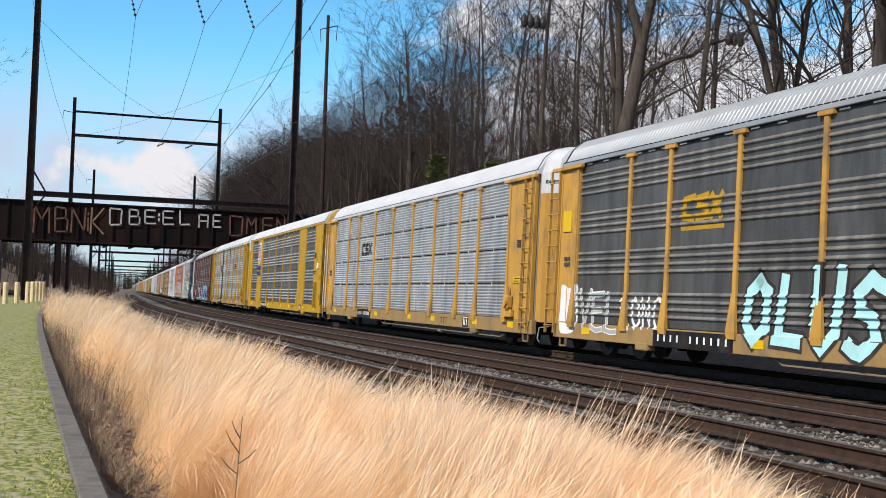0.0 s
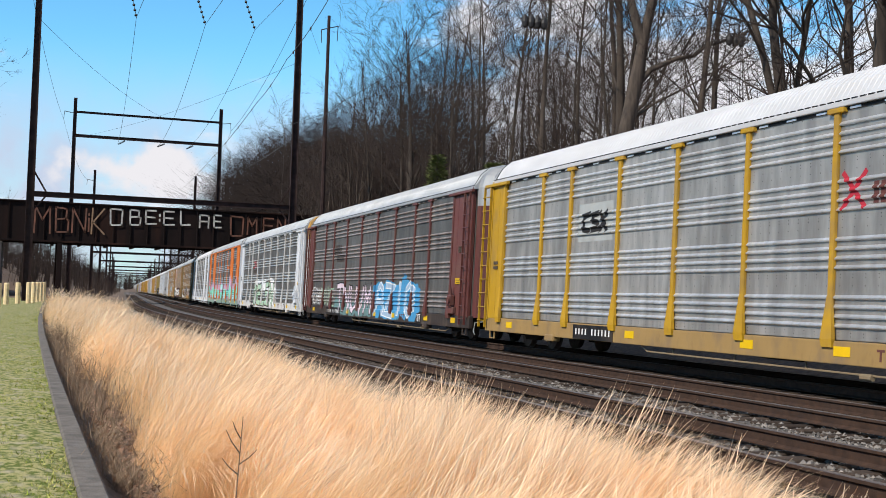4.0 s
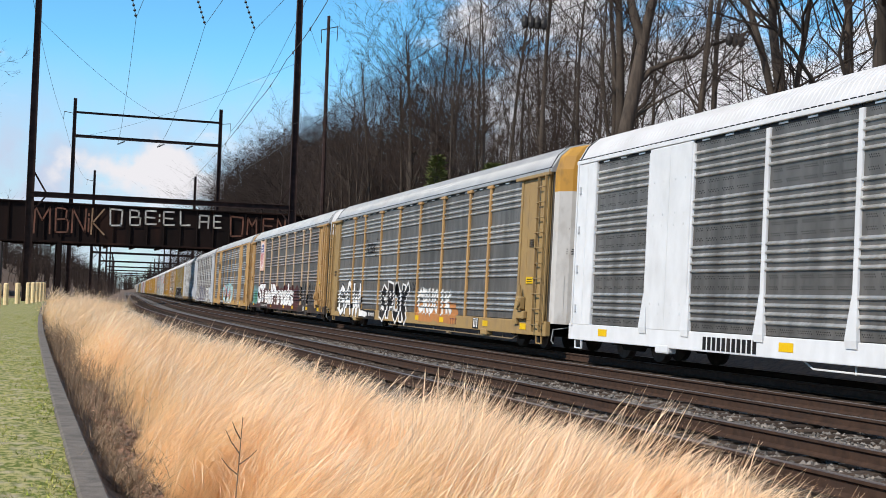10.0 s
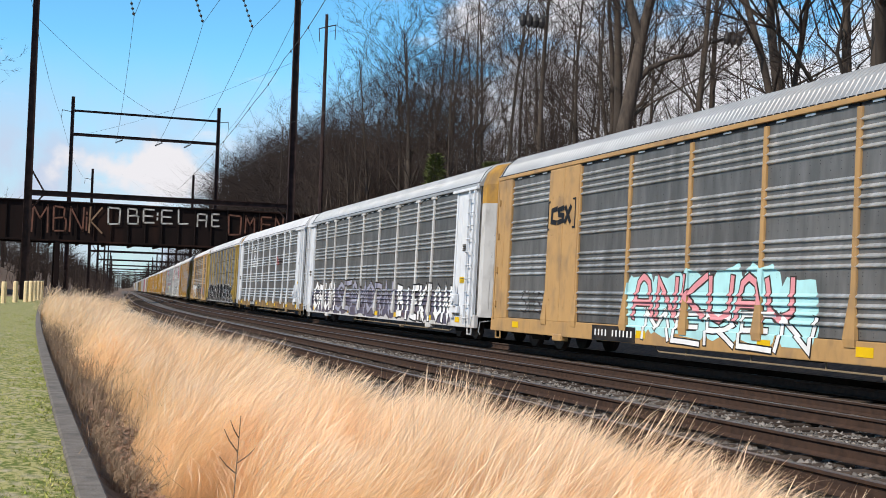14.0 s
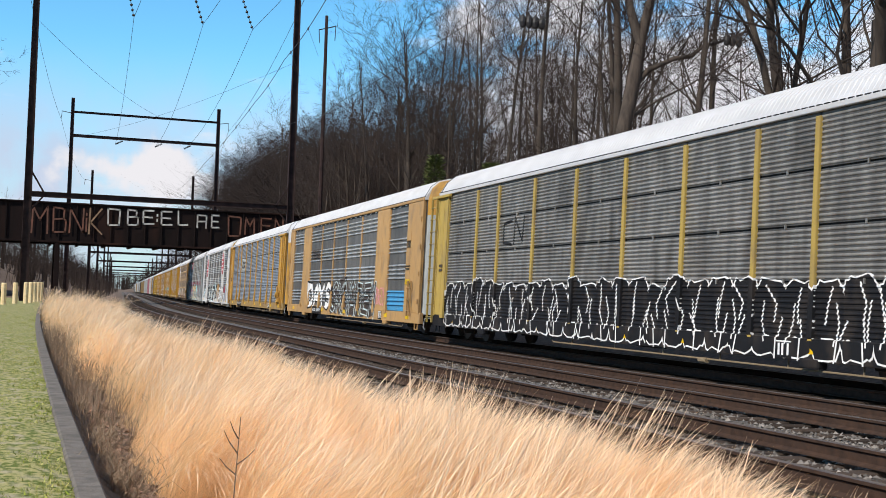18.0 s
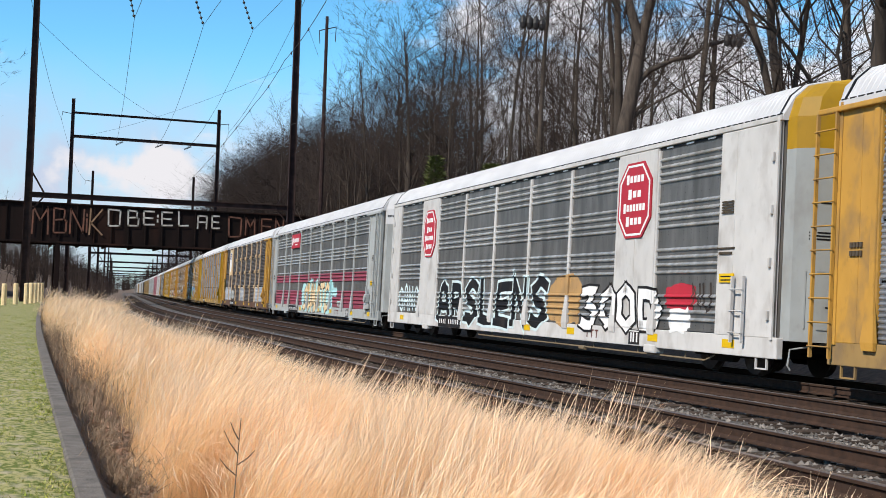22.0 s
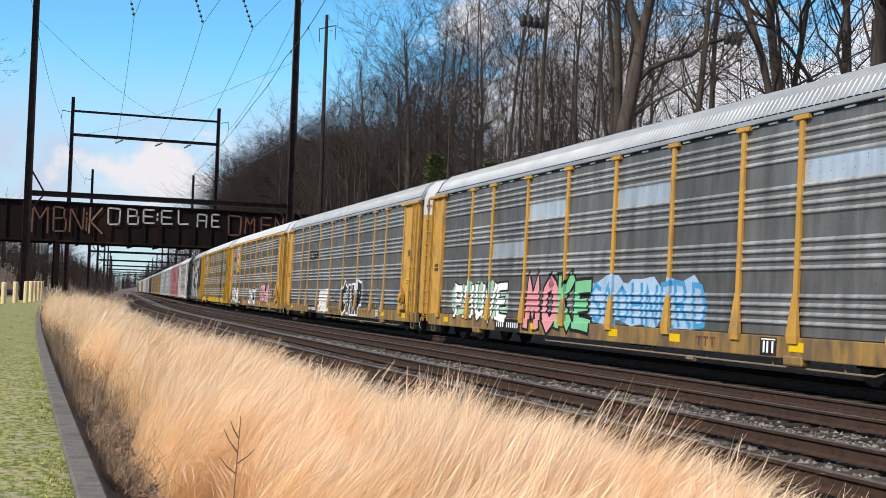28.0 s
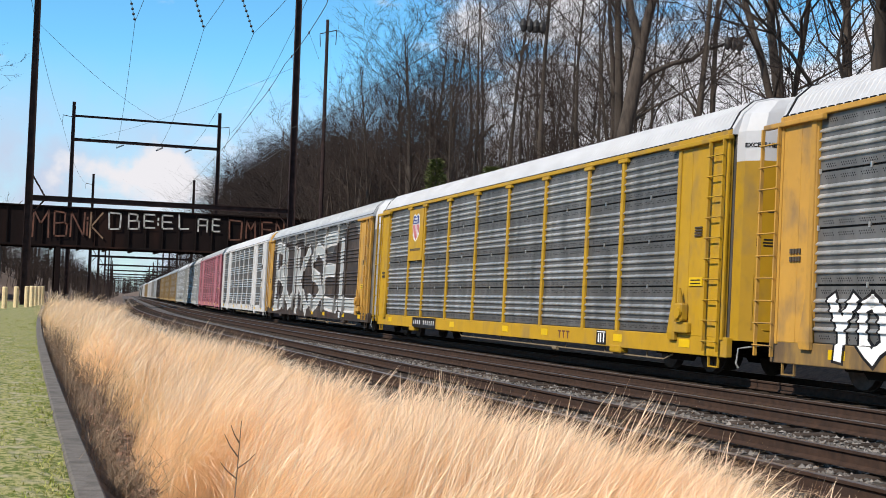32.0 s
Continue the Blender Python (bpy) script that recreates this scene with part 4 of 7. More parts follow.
def octagon(car, y, z, w, h):
    """A red eight-sided railway emblem with a white rim and bars for its lettering."""
    out = [(-.5, .25), (-.5, .75), (-.25, 1), (.25, 1), (.5, .75), (.5, .25), (.25, 0), (-.25, 0)]
    rim = part("emblem", flat_shape([(a * w, b * h) for a, b in out], SKIN + .03, SKIN - .004), M["red"], car)
    rim.location = (0, y, z)
    sh = Sheet()
    ring = [(a * .92 * w, (b - .5) * .94 * h + h / 2) for a, b in out]
    inn = [(a * .84 * w, (b - .5) * .88 * h + h / 2) for a, b in out]
    sh.add([(-.005, a, b) for a, b in ring] + [(-.005, a, b) for a, b in inn], [(i, (i + 1) % 8, 8 + (i + 1) % 8, 8 + i) for i in range(8)])
    ob = part("emblem_rim", sh, M["spray_white"], rim)
    ob.location = (SKIN - .004, 0, 0)
    for zz, ww, n in ((.78, .55, 5), (.58, .42, 3), (.40, .68, 7), (.22, .5, 4)):
        b = Sheet()
        for k in range(n):
            q = -ww * w / 2 + (k + .5) * ww * w / n
            tall = .065 if k == n - 1 else .045
            b.box(-.005, 0, q - .36 * ww * w / n, q + .36 * ww * w / n, zz * h - tall * h, zz * h + tall * h)
        b = part("lettering_bar", b, M["spray_white"], rim)
        b.location = (SKIN - .004, 0, 0)


def word_bars(car, y, z, w, h, m, rows=1):
    """Plain bars in place of a mark or stencilled lines."""
    n = max(2, int(w / (h * .9)))
    for r in range(rows):
        zz = z - r * h * 1.6
        b = Sheet()
        for k in range(n):
            a0, a1 = y - w / 2 + (k + .12) * w / n, y - w / 2 + (k + .84) * w / n
            b.box(SKIN - .004, SKIN + .02, a0, a1, zz - h / 2, zz + h / 2)
        part("lettering_bar", b, M[m], car)


def painted_bars(car, a0, a1, z0, z1, m, n):
    """Bars laid on the side in place of a painted mark."""
    w = (a1 - a0) / n
    lines = [[(at(a0 + (k + .5) * w), z0 + (z1 - z0) * .12), (at(a0 + (k + .5) * w), z1 - (z1 - z0) * .12)] for k in range(n)]
    scrawled("lettering_bar", car, lines, w * .36, .004, M[m])


def road_logo(car, a0, a1, z0, z1, m, patch="", frame=False, underline=False):
    """A road's mark drawn as three bold bent shapes, on a painted-out patch or between brackets."""
    if patch:
        bm = bmesh.new()
        q = ((at(a0 - .25), z0 - .2), (at(a1 + .25), z0 - .2), (at(a1 + .25), z1 + .2), (at(a0 - .25), z1 + .2))
        bm.faces.new([bm.verts.new((0, *p)) for p in q])
        laid("painted_patch", car, bm, .002, M[patch])
    w, h = a1 - a0, z1 - z0
    t = h * .13
    g = lambda x, z: (at(a0 + t + (w - 2 * t) * x), z0 + t + (h - 2 * t) * z)
    lines = [[g(.26, 1), g(.02, .9), g(.0, .1), g(.24, 0)], [g(.62, 1), g(.38, .9), g(.40, .55), g(.62, .45), g(.62, .1), g(.36, 0)], [g(.72, 0), g(1, 1)], [g(.74, 1), g(.98, 0)]]
    scrawled("road_mark", car, lines, t, .006, M[m])
    if underline:
        scrawled("road_mark", car, [[(at(a0), z0 - .12), (at(a1), z0 - .12)]], .05, .006, M[m])
    if frame:
        lines = []
        for x, o in ((a0 - .22, .14), (a1 + .22, -.14)):
            lines.append([(at(x + o), z1 + .14), (at(x), z1 + .14), (at(x), z0 - .10), (at(x + o), z0 - .10)])
        scrawled("road_mark", car, lines, .025, .006, M[m])


def mark_plate(car, a, w=2.3):
    """The black plate on the sill with bars in place of its number."""
    p = Sheet()
    p.box(-HALF - .032, -HALF - .01, -w / 2, w / 2, Z_SILL0 + .01, Z_SILL1 - .03)
    part("mark_plate", shared(("mark_plate", w), lambda: p, M["black"]), None, car).location = (0, at(a), 0)
    n = 11
    b = Sheet()
    for k in range(n):
        if k != 4:
            q = w / 2 - .1 - (k + .5) * (w - .2) / n
            b.box(-.006, 0, q - .032, q + .032, -.075, .075)
    part("lettering_bar", shared(("mark_bars", w), lambda: b, M["spray_white"]), None, car).location = (-HALF - .032, at(a), Z_SILL0 + .2)


def wagon(label, frame_c, panel, roof="roof_metal", sill=None, door=None, cap=None, style="posts", end=None, kind="banded", zones=(), post="flare", rail=None, excess=False):
    """One covered car carrier. Its +y end trails; its -x side faces the camera.
    style posts: pressed sheets between posts; wide: sheets set between broad plates. zones: by panel from the tail."""
    sill, door, end = sill or frame_c, door or frame_c, end or frame_c
    cap = cap or roof
    near = len(TRAIN) < 27
    car = tagged(empty("autorack_wagon"), label, "railway wagon", "wagons of the train")
    part("underframe", shared(("underframe",), underframe, M["under"]), None, car)
    body = Sheet()
    body.box(-HALF + .08, HALF, -BODY / 2, BODY / 2, Z_SILL1 - .02, Z_EAVE - .04)
    part("body", shared(("body",), lambda: body, M[panel + "_flat"]), None, car)
    part("roof", shared(("roof",), roof_sheet, M[roof]) if near else shared(("roof", "far"), lambda: roof_sheet(30), M[roof]), None, car)
    s = Sheet()
    s.box(-HALF - .02, -HALF + .12, -BODY / 2 - .1, BODY / 2 + .1, Z_SILL0, Z_SILL1, 0, .015)
    part("side_sill", shared(("side_sill",), lambda: s, M[sill]), None, car)
    s2 = Sheet()
    s2.box(HALF - .1, HALF + .02, -BODY / 2 - .1, BODY / 2 + .1, Z_SILL0, Z_SILL1, 0, .015)
    part("side_sill", shared(("far_sill",), lambda: s2, M[sill]), None, car)
    r = Sheet()
    r.box(-HALF - .045, -HALF + .06, -BODY / 2, BODY / 2, Z_EAVE - .05, Z_EAVE + .05, 0, .012)
    part("eave_rail", shared(("eave_rail",), lambda: r, M[rail or (frame_c if style == "wide" else roof)]), None, car)
    # black dashes painted for the dotted shadow under the roof's overhanging ribs
    dr = Sheet()
    for k in range(118 if near else 1):
        y0 = -BODY / 2 + (k + .1) * BODY / 118
        dr.box(-HALF - .040, -HALF + .0, y0, y0 + BODY / 118 * (.62 if near else 118), Z_EAVE + .045, Z_EAVE + .075)
    part("roof_edge", shared(("roof_edge", near), lambda: dr, M["black"]), None, car)
    for g in (-1, 1):
        part("end_door", shared(("end_door", g), end_door(g), M[door], M[cap], smooth=False), None, car)
        part("roof_seam", shared(("roof_seam",), roof_seam, M["black"]), None, car).location = (0, g * (BODY / 2 - .12), 0)
        if near:
            part("hatch_rim", shared(("hatch_rim", g), lambda: shell_hatch(g), M[door]), None, car)
            part("stencil_print", shared(("stencil_print", g), lambda: shell_notes(g), M["black"]), None, car)
    if excess:
        part("cap_lettering", cap_words(), None, car)
    part("coupler", shared(("coupler",), coupler, M["under"]), None, car)
    part("uncoupling_lever", shared(("uncoupling_lever",), uncoupling_lever, M["grey"]), None, car)
    # end plates of the side: a narrow one at the tail, a broad one at the leading end
    ends = ((.06, GRID[0]), (GRID[-1], BODY - .05))
    raised = [(at(BODY) - .2, at(GRID[-1]), -HALF - .03), (at(GRID[0]), at(0) + .2, -HALF - .03)]
    for a0, a1 in ends:
        w = a1 - a0
        ep = Sheet()
        ep.box(-HALF - .03, -HALF + .07, -w / 2, w / 2, Z_SILL1 - .02, Z_EAVE - .06, 0, .02)
        ep.box(-HALF - .036, -HALF, w / 2 - .62, w / 2 - .59, Z_SILL1, Z_EAVE - .1)
        part("end_plate", shared(("end_plate", w), lambda: ep, M[end]), None, car).location = (0, at((a0 + a1) / 2), 0)
    cp = Sheet()
    cp.box(-HALF - .05, -HALF + .03, -.04, .04, Z_SILL1 - .05, Z_EAVE + .02)
    for a in (.1, BODY - .09):
        part("corner_post", shared(("corner_post",), lambda: cp, M[end]), None, car).location = (0, at(a), 0)
    if style == "posts":
        jm = shared(("jamb",), post_sheet(False, True), M[end])
        for a in (GRID[0] - .09, GRID[-1] + .09):
            part("jamb", jm, None, car).location = (-HALF - .03, at(a), 0)
        for a0, a1 in ((-.45, 1.4), (24.45, 26.95)):
            w = a1 - a0
            ca = Sheet()
            ca.box(-HALF - .13, -HALF - .02, -w / 2, w / 2, Z_EAVE - .15, Z_EAVE - .06, 0, .015)
            part("top_bracket", shared(("top_bracket", w), lambda: ca, M[end]), None, car).location = (0, at((a0 + a1) / 2), 0)
        lm = shared(("ladder", "tall"), ladder(Z_SILL0 + .1, 4.80), M[end])
        part("ladder", lm, None, car).location = (-HALF - .10, at(26.5), 0)
        part("ladder", lm, None, car).location = (-HALF - .08, at(-.22), 0)
        # solid black strip standing in for the shade inside the tail gap
        gap = Sheet()
        gap.box(-HALF - .02, -HALF + .05, -.05, .05, Z_SILL1, Z_EAVE - .1)
        part("door_gap", shared(("door_gap",), lambda: gap, M["black"]), None, car).location = (0, at(-.01), 0)
        part("brake_stand", shared(("brake_stand",), brake_stand, M[end]), None, car).location = (-HALF - .03, at(25.3), 0)
        word_bars(car, at(25.75), 3.05, .30, .035, "stencil", 4)
        word_bars(car, at(.62), 2.45, .34, .09, "stencil", 2)
    else:
        part("ladder", shared(("ladder", "short"), ladder(Z_SILL0 + .25, 1.95, .2), M[end]), None, car).location = (-HALF - .09, at(25.7), 0)
        for a in (24.95, 26.55):
            hg = Sheet()
            for z in (1.2, 2.2, 3.2, 4.2):
                hg.box(-.05, .01, -.035, .035, z - .09, z + .09, 0, .01)
            part("hinge", shared(("hinge",), lambda: hg, M[end]), None, car).location = (-HALF - .035, at(a + .15 if a > 26 else .3), 0)
        word_bars(car, at(25.12), 3.45, .44, .034, "stencil", 5)
        word_bars(car, at(25.1), 2.52, .66, .03, "stencil", 1)
        word_bars(car, at(25.1), 2.42, .5, .045, "stencil", 1)
    nt = Sheet()
    nt.box(SKIN, SKIN + .03, -.27, .27, 1.83, 2.01)
    part("notice", shared(("notice",), lambda: nt, M["reflector"]), None, car).location = (0, at(25.17 if style == "wide" else 25.72), 0)
    fr_ = Sheet()
    for z in (1.88, 1.95):
        fr_.box(SKIN - .004, SKIN + .0, -.2, .2, z - .012, z + .012)
    part("notice_print", shared(("notice_print",), lambda: fr_, M["black"]), None, car).location = (0, at(25.17 if style == "wide" else 25.72), 0)
    # the sheets between posts, or between broad plates
    RAISED[car.name] = (kind, raised)
    plates = (1, 7) if style == "wide" else ()
    po = shared(("post", style, post), post_sheet(style == "posts" and post != "plain", style == "wide" or post == "flare"), M[frame_c])
    for k, (a0, a1) in enumerate(zip(GRID, GRID[1:])):
        w = a1 - a0
        if k in plates:
            pl = Sheet()
            pl.box(-HALF - .03, -HALF + .07, -w / 2, w / 2, Z_SILL1 - .02, Z_EAVE - .06, 0, .02)
            pl.box(-HALF - .036, -HALF, -.012, .012, Z_SILL1, Z_EAVE - .08)
            for q in (-w * .36, -w * .14, w * .14, w * .36):
                for z in (1.15, 1.35, 3.1, 3.35, 4.1):
                    pl.box(-HALF - .038, -HALF, q - .02, q + .02, z - .02, z + .02)
            raised.append((at(a1), at(a0), -HALF - .038))
            part("broad_plate", shared(("broad_plate", round(w, 3)), lambda: pl, M[frame_c]), None, car).location = (0, at((a0 + a1) / 2), 0)
        else:
            zs = zones[k % len(zones)] if zones else ()
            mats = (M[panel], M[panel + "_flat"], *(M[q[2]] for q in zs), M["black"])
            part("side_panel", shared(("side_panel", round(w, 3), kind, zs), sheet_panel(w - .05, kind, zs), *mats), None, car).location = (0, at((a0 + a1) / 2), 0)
        if k:
            part("post", po, None, car).location = (-HALF + (.02 if style == "wide" else 0), at(a0), 0)
            raised.append((at(a0) - .078, at(a0) + .078, -HALF - .036 + (.02 if style == "wide" else 0)))
    raised.sort(key=lambda q: q[2])
    # marks, reflectors, brake gear and steps along the sill
    st = Sheet()
    st.box(-.006, 0, -.27, .27, -.17, .17)
    if near:
        sq = part("stencil_box", shared(("stencil_box",), lambda: st, M["black"]), None, car)
        sq.location = (-HALF - .021, at(21.2), Z_SILL0 + .2)
        lines = Sheet()
        for q in (-.15, .02, .14):
            lines.box(-.005, 0, q - .03, q + .03, -.12, .10)
        lines.box(-.005, 0, -.24, .24, .12, .145)
        part("stencil_print", shared(("stencil_box_lines",), lambda: lines, M["spray_white"]), None, sq).location = (-.006, 0, 0)
        tx = Sheet()
        for q in (-.27, 0, .27):
            tx.box(-.004, 0, q - .10, q + .10, .06, .10)
            tx.box(-.004, 0, q - .025, q + .025, -.10, .06)
        part("lettering_bar", shared(("sill_mark",), lambda: tx, M["maroon"]), None, car).location = (-HALF - .021, at(18.9), Z_SILL0 + .2)
        part("under_pipe", shared(("under_pipe",), under_pipe, M[sill] if sill == "white" else M["pipe"]), None, car).location = (-HALF + .1, 0, 0)
    rf = Sheet()
    rf.box(-.006, 0, -.23, .23, -.085, .085)
    rm = shared(("reflector",), lambda: rf, M["reflector"])
    for a in (1.9, 9.6, 14.6, 17.6, 22.1, 25.3):
        part("reflector", rm, None, car).location = (-HALF - .021, at(a), Z_SILL0 + .22)
    bt = Sheet()
    bt.tube([(-.95, -2.2, .52), (-.95, -.9, .52)], .17, 10)
    part("air_tank", shared(("air_tank",), lambda: bt, M["under"]), None, car)
    for g in (-1, 1):
        st = Sheet()
        st.box(-.02, .02, -.2, -.17, -.2, .1)
        st.box(-.02, .02, .17, .2, -.2, .1)
        st.box(-.02, .02, -.2, .2, -.22, -.19)
        part("step", shared(("step",), lambda: st, M[sill]), None, car).location = (-HALF + .02, g * (BODY / 2 - .45), Z_SILL0)
        jk = Sheet()
        jk.box(-.12, .1, -.3, .3, Z_SILL0 - .12, Z_SILL0 + .06, 0, .03)
        part("jacking_pad", shared(("jacking_pad",), lambda: jk, M[sill]), None, car).location = (-HALF + .08, g * (BODY / 2 - 4.9), 0)
    # running gear
    fr = shared(("bogie_frame",), bogie_frame, M["under"])
    wh = shared(("wheelset",), wheelset, M["wheel"])
    for g in (-1, 1):
        b = part("bogie", fr, None, car)
        b.location = (0, g * (BODY / 2 - 2.6), 0)
        for a in (-.89, .89):
            o = part("wheelset", wh, None, b)
            o.location = (0, a, .445)
    return car


TRAIN = []


def sign_plate(car, a0, a1, z0, z1, m):
    pl = Sheet()
    pl.box(SKIN, -HALF, at(a1), at(a0), z0, z1)
    part("sign_plate", pl, M[m], car)


def build_train():
    add = lambda *a, **k: (TRAIN.append(wagon(*a, **k)), TRAIN[-1])[1]

    c = add("weathered grey covered car carrier with yellow posts and white graffiti", "yellow", "dirty_steel", sill="old_yellow", end="yellow", door="yellow", cap="roof_white")
    road_logo(c, 6.42, 8.12, 3.10, 3.72, "bright_yellow", underline=True)
    piece(c, "OLUS", 8.85, 13.2, .45, 2.15, "cyan", "dark", 1, .12, slant=.1)
    piece(c, "VEL", 1.3, 3.6, .6, 1.65, "grey", "spray_white", 2, .07)
    tag(c, "RONC", 3.7, 5.8, .65, 1.55, "spray_white", 3, .05)
    mist(c, .3, 1.2, .5, 1.9, "spray_white", 4, .5)
    mark_plate(c, 7.1, 3.3)
    sign_plate(c, .3, .8, 3.15, 3.7, "reflector")

    c = add("silver covered car carrier with yellow ends and posts", "yellow", "silver", "roof_white", sill="old_yellow", end="yellow", cap="roof_white", kind="fine", excess=True)
    road_logo(c, 6.4, 8.2, 3.05, 3.62, "black", patch="grey")
    mark_plate(c, 7.5)

    c = add("bright yellow covered car carrier with a railway shield", "bright_yellow", "steel", "roof_white", style="wide", cap="bright_yellow", door="old_white", kind="perforated")
    shield(c, at(4.9), 3.22, 1.25, 1.48)
    for k, wd in enumerate(("BUILDING", "AMERICA")):
        part("slogan", text_mesh(wd, .34, M["blue"], 1.62 - .1 * k, .016), None, c).location = (SKIN - .003, at(4.9), 2.98 - .36 * k)
    mark_plate(c, 7.8)
    ring = [(math.cos(k * math.pi / 8) * .16, math.sin(k * math.pi / 8) * .18) for k in range(16)]
    part("notice", flat_shape(ring, SKIN + .03, SKIN - .003), M["spray_white"], c).location = (0, at(25.82), 2.77)
    bm = bmesh.new()
    ribbon_line(bm, [(at(25.70), 2.90), (at(25.94), 2.64)], .03, .03)
    laid("notice_bar", c, bm, 0, M["red"])

    c = add("whitened silver covered car carrier with yellow ends", "bright_yellow", "silver", "roof_white", sill="old_yellow", end="bright_yellow", door="bright_yellow", cap="roof_white", excess=True)
    road_logo(c, 6.6, 8.1, 3.08, 3.65, "black", patch="grey")
    painted_bars(c, 18.2, 19.9, 3.15, 3.5, "maroon", 9)
    scrawled("painted_cross", c, [[(at(17.4), 3.1), (at(18.0), 3.7)], [(at(17.4), 3.7), (at(18.0), 3.1)]], .05, .005, M["red"])
    mark_plate(c, 7.6)

    c = add("maroon covered car carrier with dirty brown panels and graffiti", "maroon", "brown_grey", sill="dark", end="maroon", cap="roof_metal", door="maroon")
    painted_bars(c, 6.0, 7.6, 3.35, 3.65, "dark", 4)
    painted_bars(c, 6.6, 8.2, 2.95, 3.2, "dark", 7)
    mist(c, 6.7, 14.0, .45, 1.2, "teal_dark", 5)
    piece(c, "TNUVM", 7.0, 13.9, .5, 1.92, "pale_pink", "black", 6, .11)
    mist(c, 14.2, 21.0, .45, 2.1, "sky_blue", 7)
    piece(c, "AZIO", 14.4, 20.4, .5, 2.05, "sky_pale", "spray_white", 8, .09)
    tag(c, "MESHN", .9, 3.4, .85, 1.8, "spray_white", 9)
    tag(c, "NOUWE", 3.5, 6.4, .75, 1.75, "pale_green", 10)
    mark_plate(c, 6.6, 3.1)

    c = add("grey covered car carrier with white posts and green graffiti", "old_white", "steel", sill="old_white", end="white", cap="yellow", door="old_white")
    scrawled("painted_mark", c, [[(at(7.15), 3.5), (at(6.65), 3.45), (at(6.65), 3.1), (at(7.15), 3.05)], [(at(7.3), 3.05), (at(7.35), 3.5), (at(7.8), 3.1), (at(7.9), 3.55)]], .05, .005, M["red"])
    painted_bars(c, 6.4, 8.5, 2.75, 2.92, "dark", 11)
    mist(c, 7.6, 16.4, 1.5, 2.3, "spray_white", 11, 1.8)
    mist(c, 15.2, 17.4, .5, 1.9, "spray_white", 12, 1.2)
    piece(c, "GELEN", 7.2, 16.4, .42, 2.15, "pale_green", "dark", 13, .13, slant=-.05)
    mark_plate(c, 7.0, 1.6)

    z6 = [((.8, .98, "mauve"), (.98, 1.5, "teal"), (1.5, 2.0, "mauve")), ((.8, 1.35, "teal"), (1.35, 1.62, "mauve"), (1.62, 1.85, "cyan"), (1.85, 2.1, "mauve")), ((.8, 1.15, "cyan"), (1.15, 1.62, "teal"), (1.62, 1.95, "mauve"))]
    c = add("orange covered car carrier with teal and mauve sprayed foot", "orange", "steel", style="wide", sill="teal_grey", cap="roof_metal", door="old_white", zones=tuple(z6[k % 3] for k in range(9)))
    for a0, a1, s in ((.1, 1.1, 20), (4.0, 5.86, 21), (20.05, 21.98, 22), (24.8, 26.7, 23)):
        mist(c, a0, a1, .8, 2.45, "mauve", s, .9, .002)
        mist(c, a0 + .05, a1 - .05, .8, 1.85, "teal", s + 4, .9, .0045)
    bm = bmesh.new()
    ribbon_line(bm, [(at(17.4), 3.38), (at(19.7), 3.38)], .10, 0)
    laid("painted_patch", c, bm, .003, M["orange"])
    mark_plate(c, 7.8, 1.9)

    c = add("clean white covered car carrier with a yellow end cap", "white", "steel", "roof_white", style="wide", cap="yellow", door="old_white", kind="perforated")
    painted_bars(c, 6.6, 8.65, .47, .68, "black", 11)

    c = add("grey covered car carrier with tan ends and graffiti", "tan", "steel", sill="brown_tan", end="brown_tan", cap="yellow", door="old_white", post="T")
    piece(c, "GAWL", 1.25, 6.9, .42, 2.05, "spray_white", "black", 31, .115)
    piece(c, "SPOK", 9.05, 13.1, .38, 1.95, "black", "spray_white", 32, .15)
    tag(c, "VX", 13.25, 14.1, 1.5, 1.95, "black", 33, .06)
    mist(c, 14.5, 19.0, .5, 1.2, "rust_orange", 34, 1.6)
    piece(c, "CRUOIK", 14.5, 18.5, .75, 1.7, "spray_white", "grey", 35, .12, slant=-.15)
    road_logo(c, 6.45, 7.8, 3.15, 3.6, "black", frame=True)
    mark_plate(c, 7.4, 2.0)

    c = add("dark grey covered car carrier with shield and large white lettering", "pale_tan", "brown_grey", sill="dark", end="tan", cap="roof_white", door="tan", post="T", excess=True)
    mist(c, 3.5, 19.4, .45, 1.8, "dark_red", 41, 1.7)
    mist(c, 1.2, 3.6, .6, 1.9, "teal_dark", 42, 1.2)
    mist(c, 2.0, 3.0, .7, 1.5, "green", 44, .9, .004)
    sprayed_word("sprayed_outline", c, "STeelPhreaks", 1.66, at(10.75), 1.26, 13.9, .15, .005, M["dark_red"])
    sprayed_word("sprayed_letters", c, "STeelPhreaks", 1.66, at(10.75), 1.26, 13.7, .062, .009, M["spray_white"])
    tag(c, "MOUNAWU", 18.6, 24.5, .75, 2.0, "black", 43, .05)
    sign_plate(c, 4.05, 5.8, 2.85, 4.78, "salmon_pale")
    shield(c, at(4.92), 3.0, 1.35, 1.72)
    mark_plate(c, 6.7, 3.0)

    c = add("tan covered car carrier with broad plates and pastel graffiti", "tan", "steel", style="wide", cap="tan", door="old_white")
    mist(c, 8.8, 16.2, .6, 2.05, "cyan", 51, 1.1)
    piece(c, "ANKUAU", 9.0, 15.6, .95, 2.0, "salmon", "dark", 52, .10)
    piece(c, "MEREN", 9.6, 16.2, .45, 1.25, "spray_white", "black", 53, .10)
    tag(c, "SHS", 2.2, 3.8, .95, 1.6, "dark", 54)
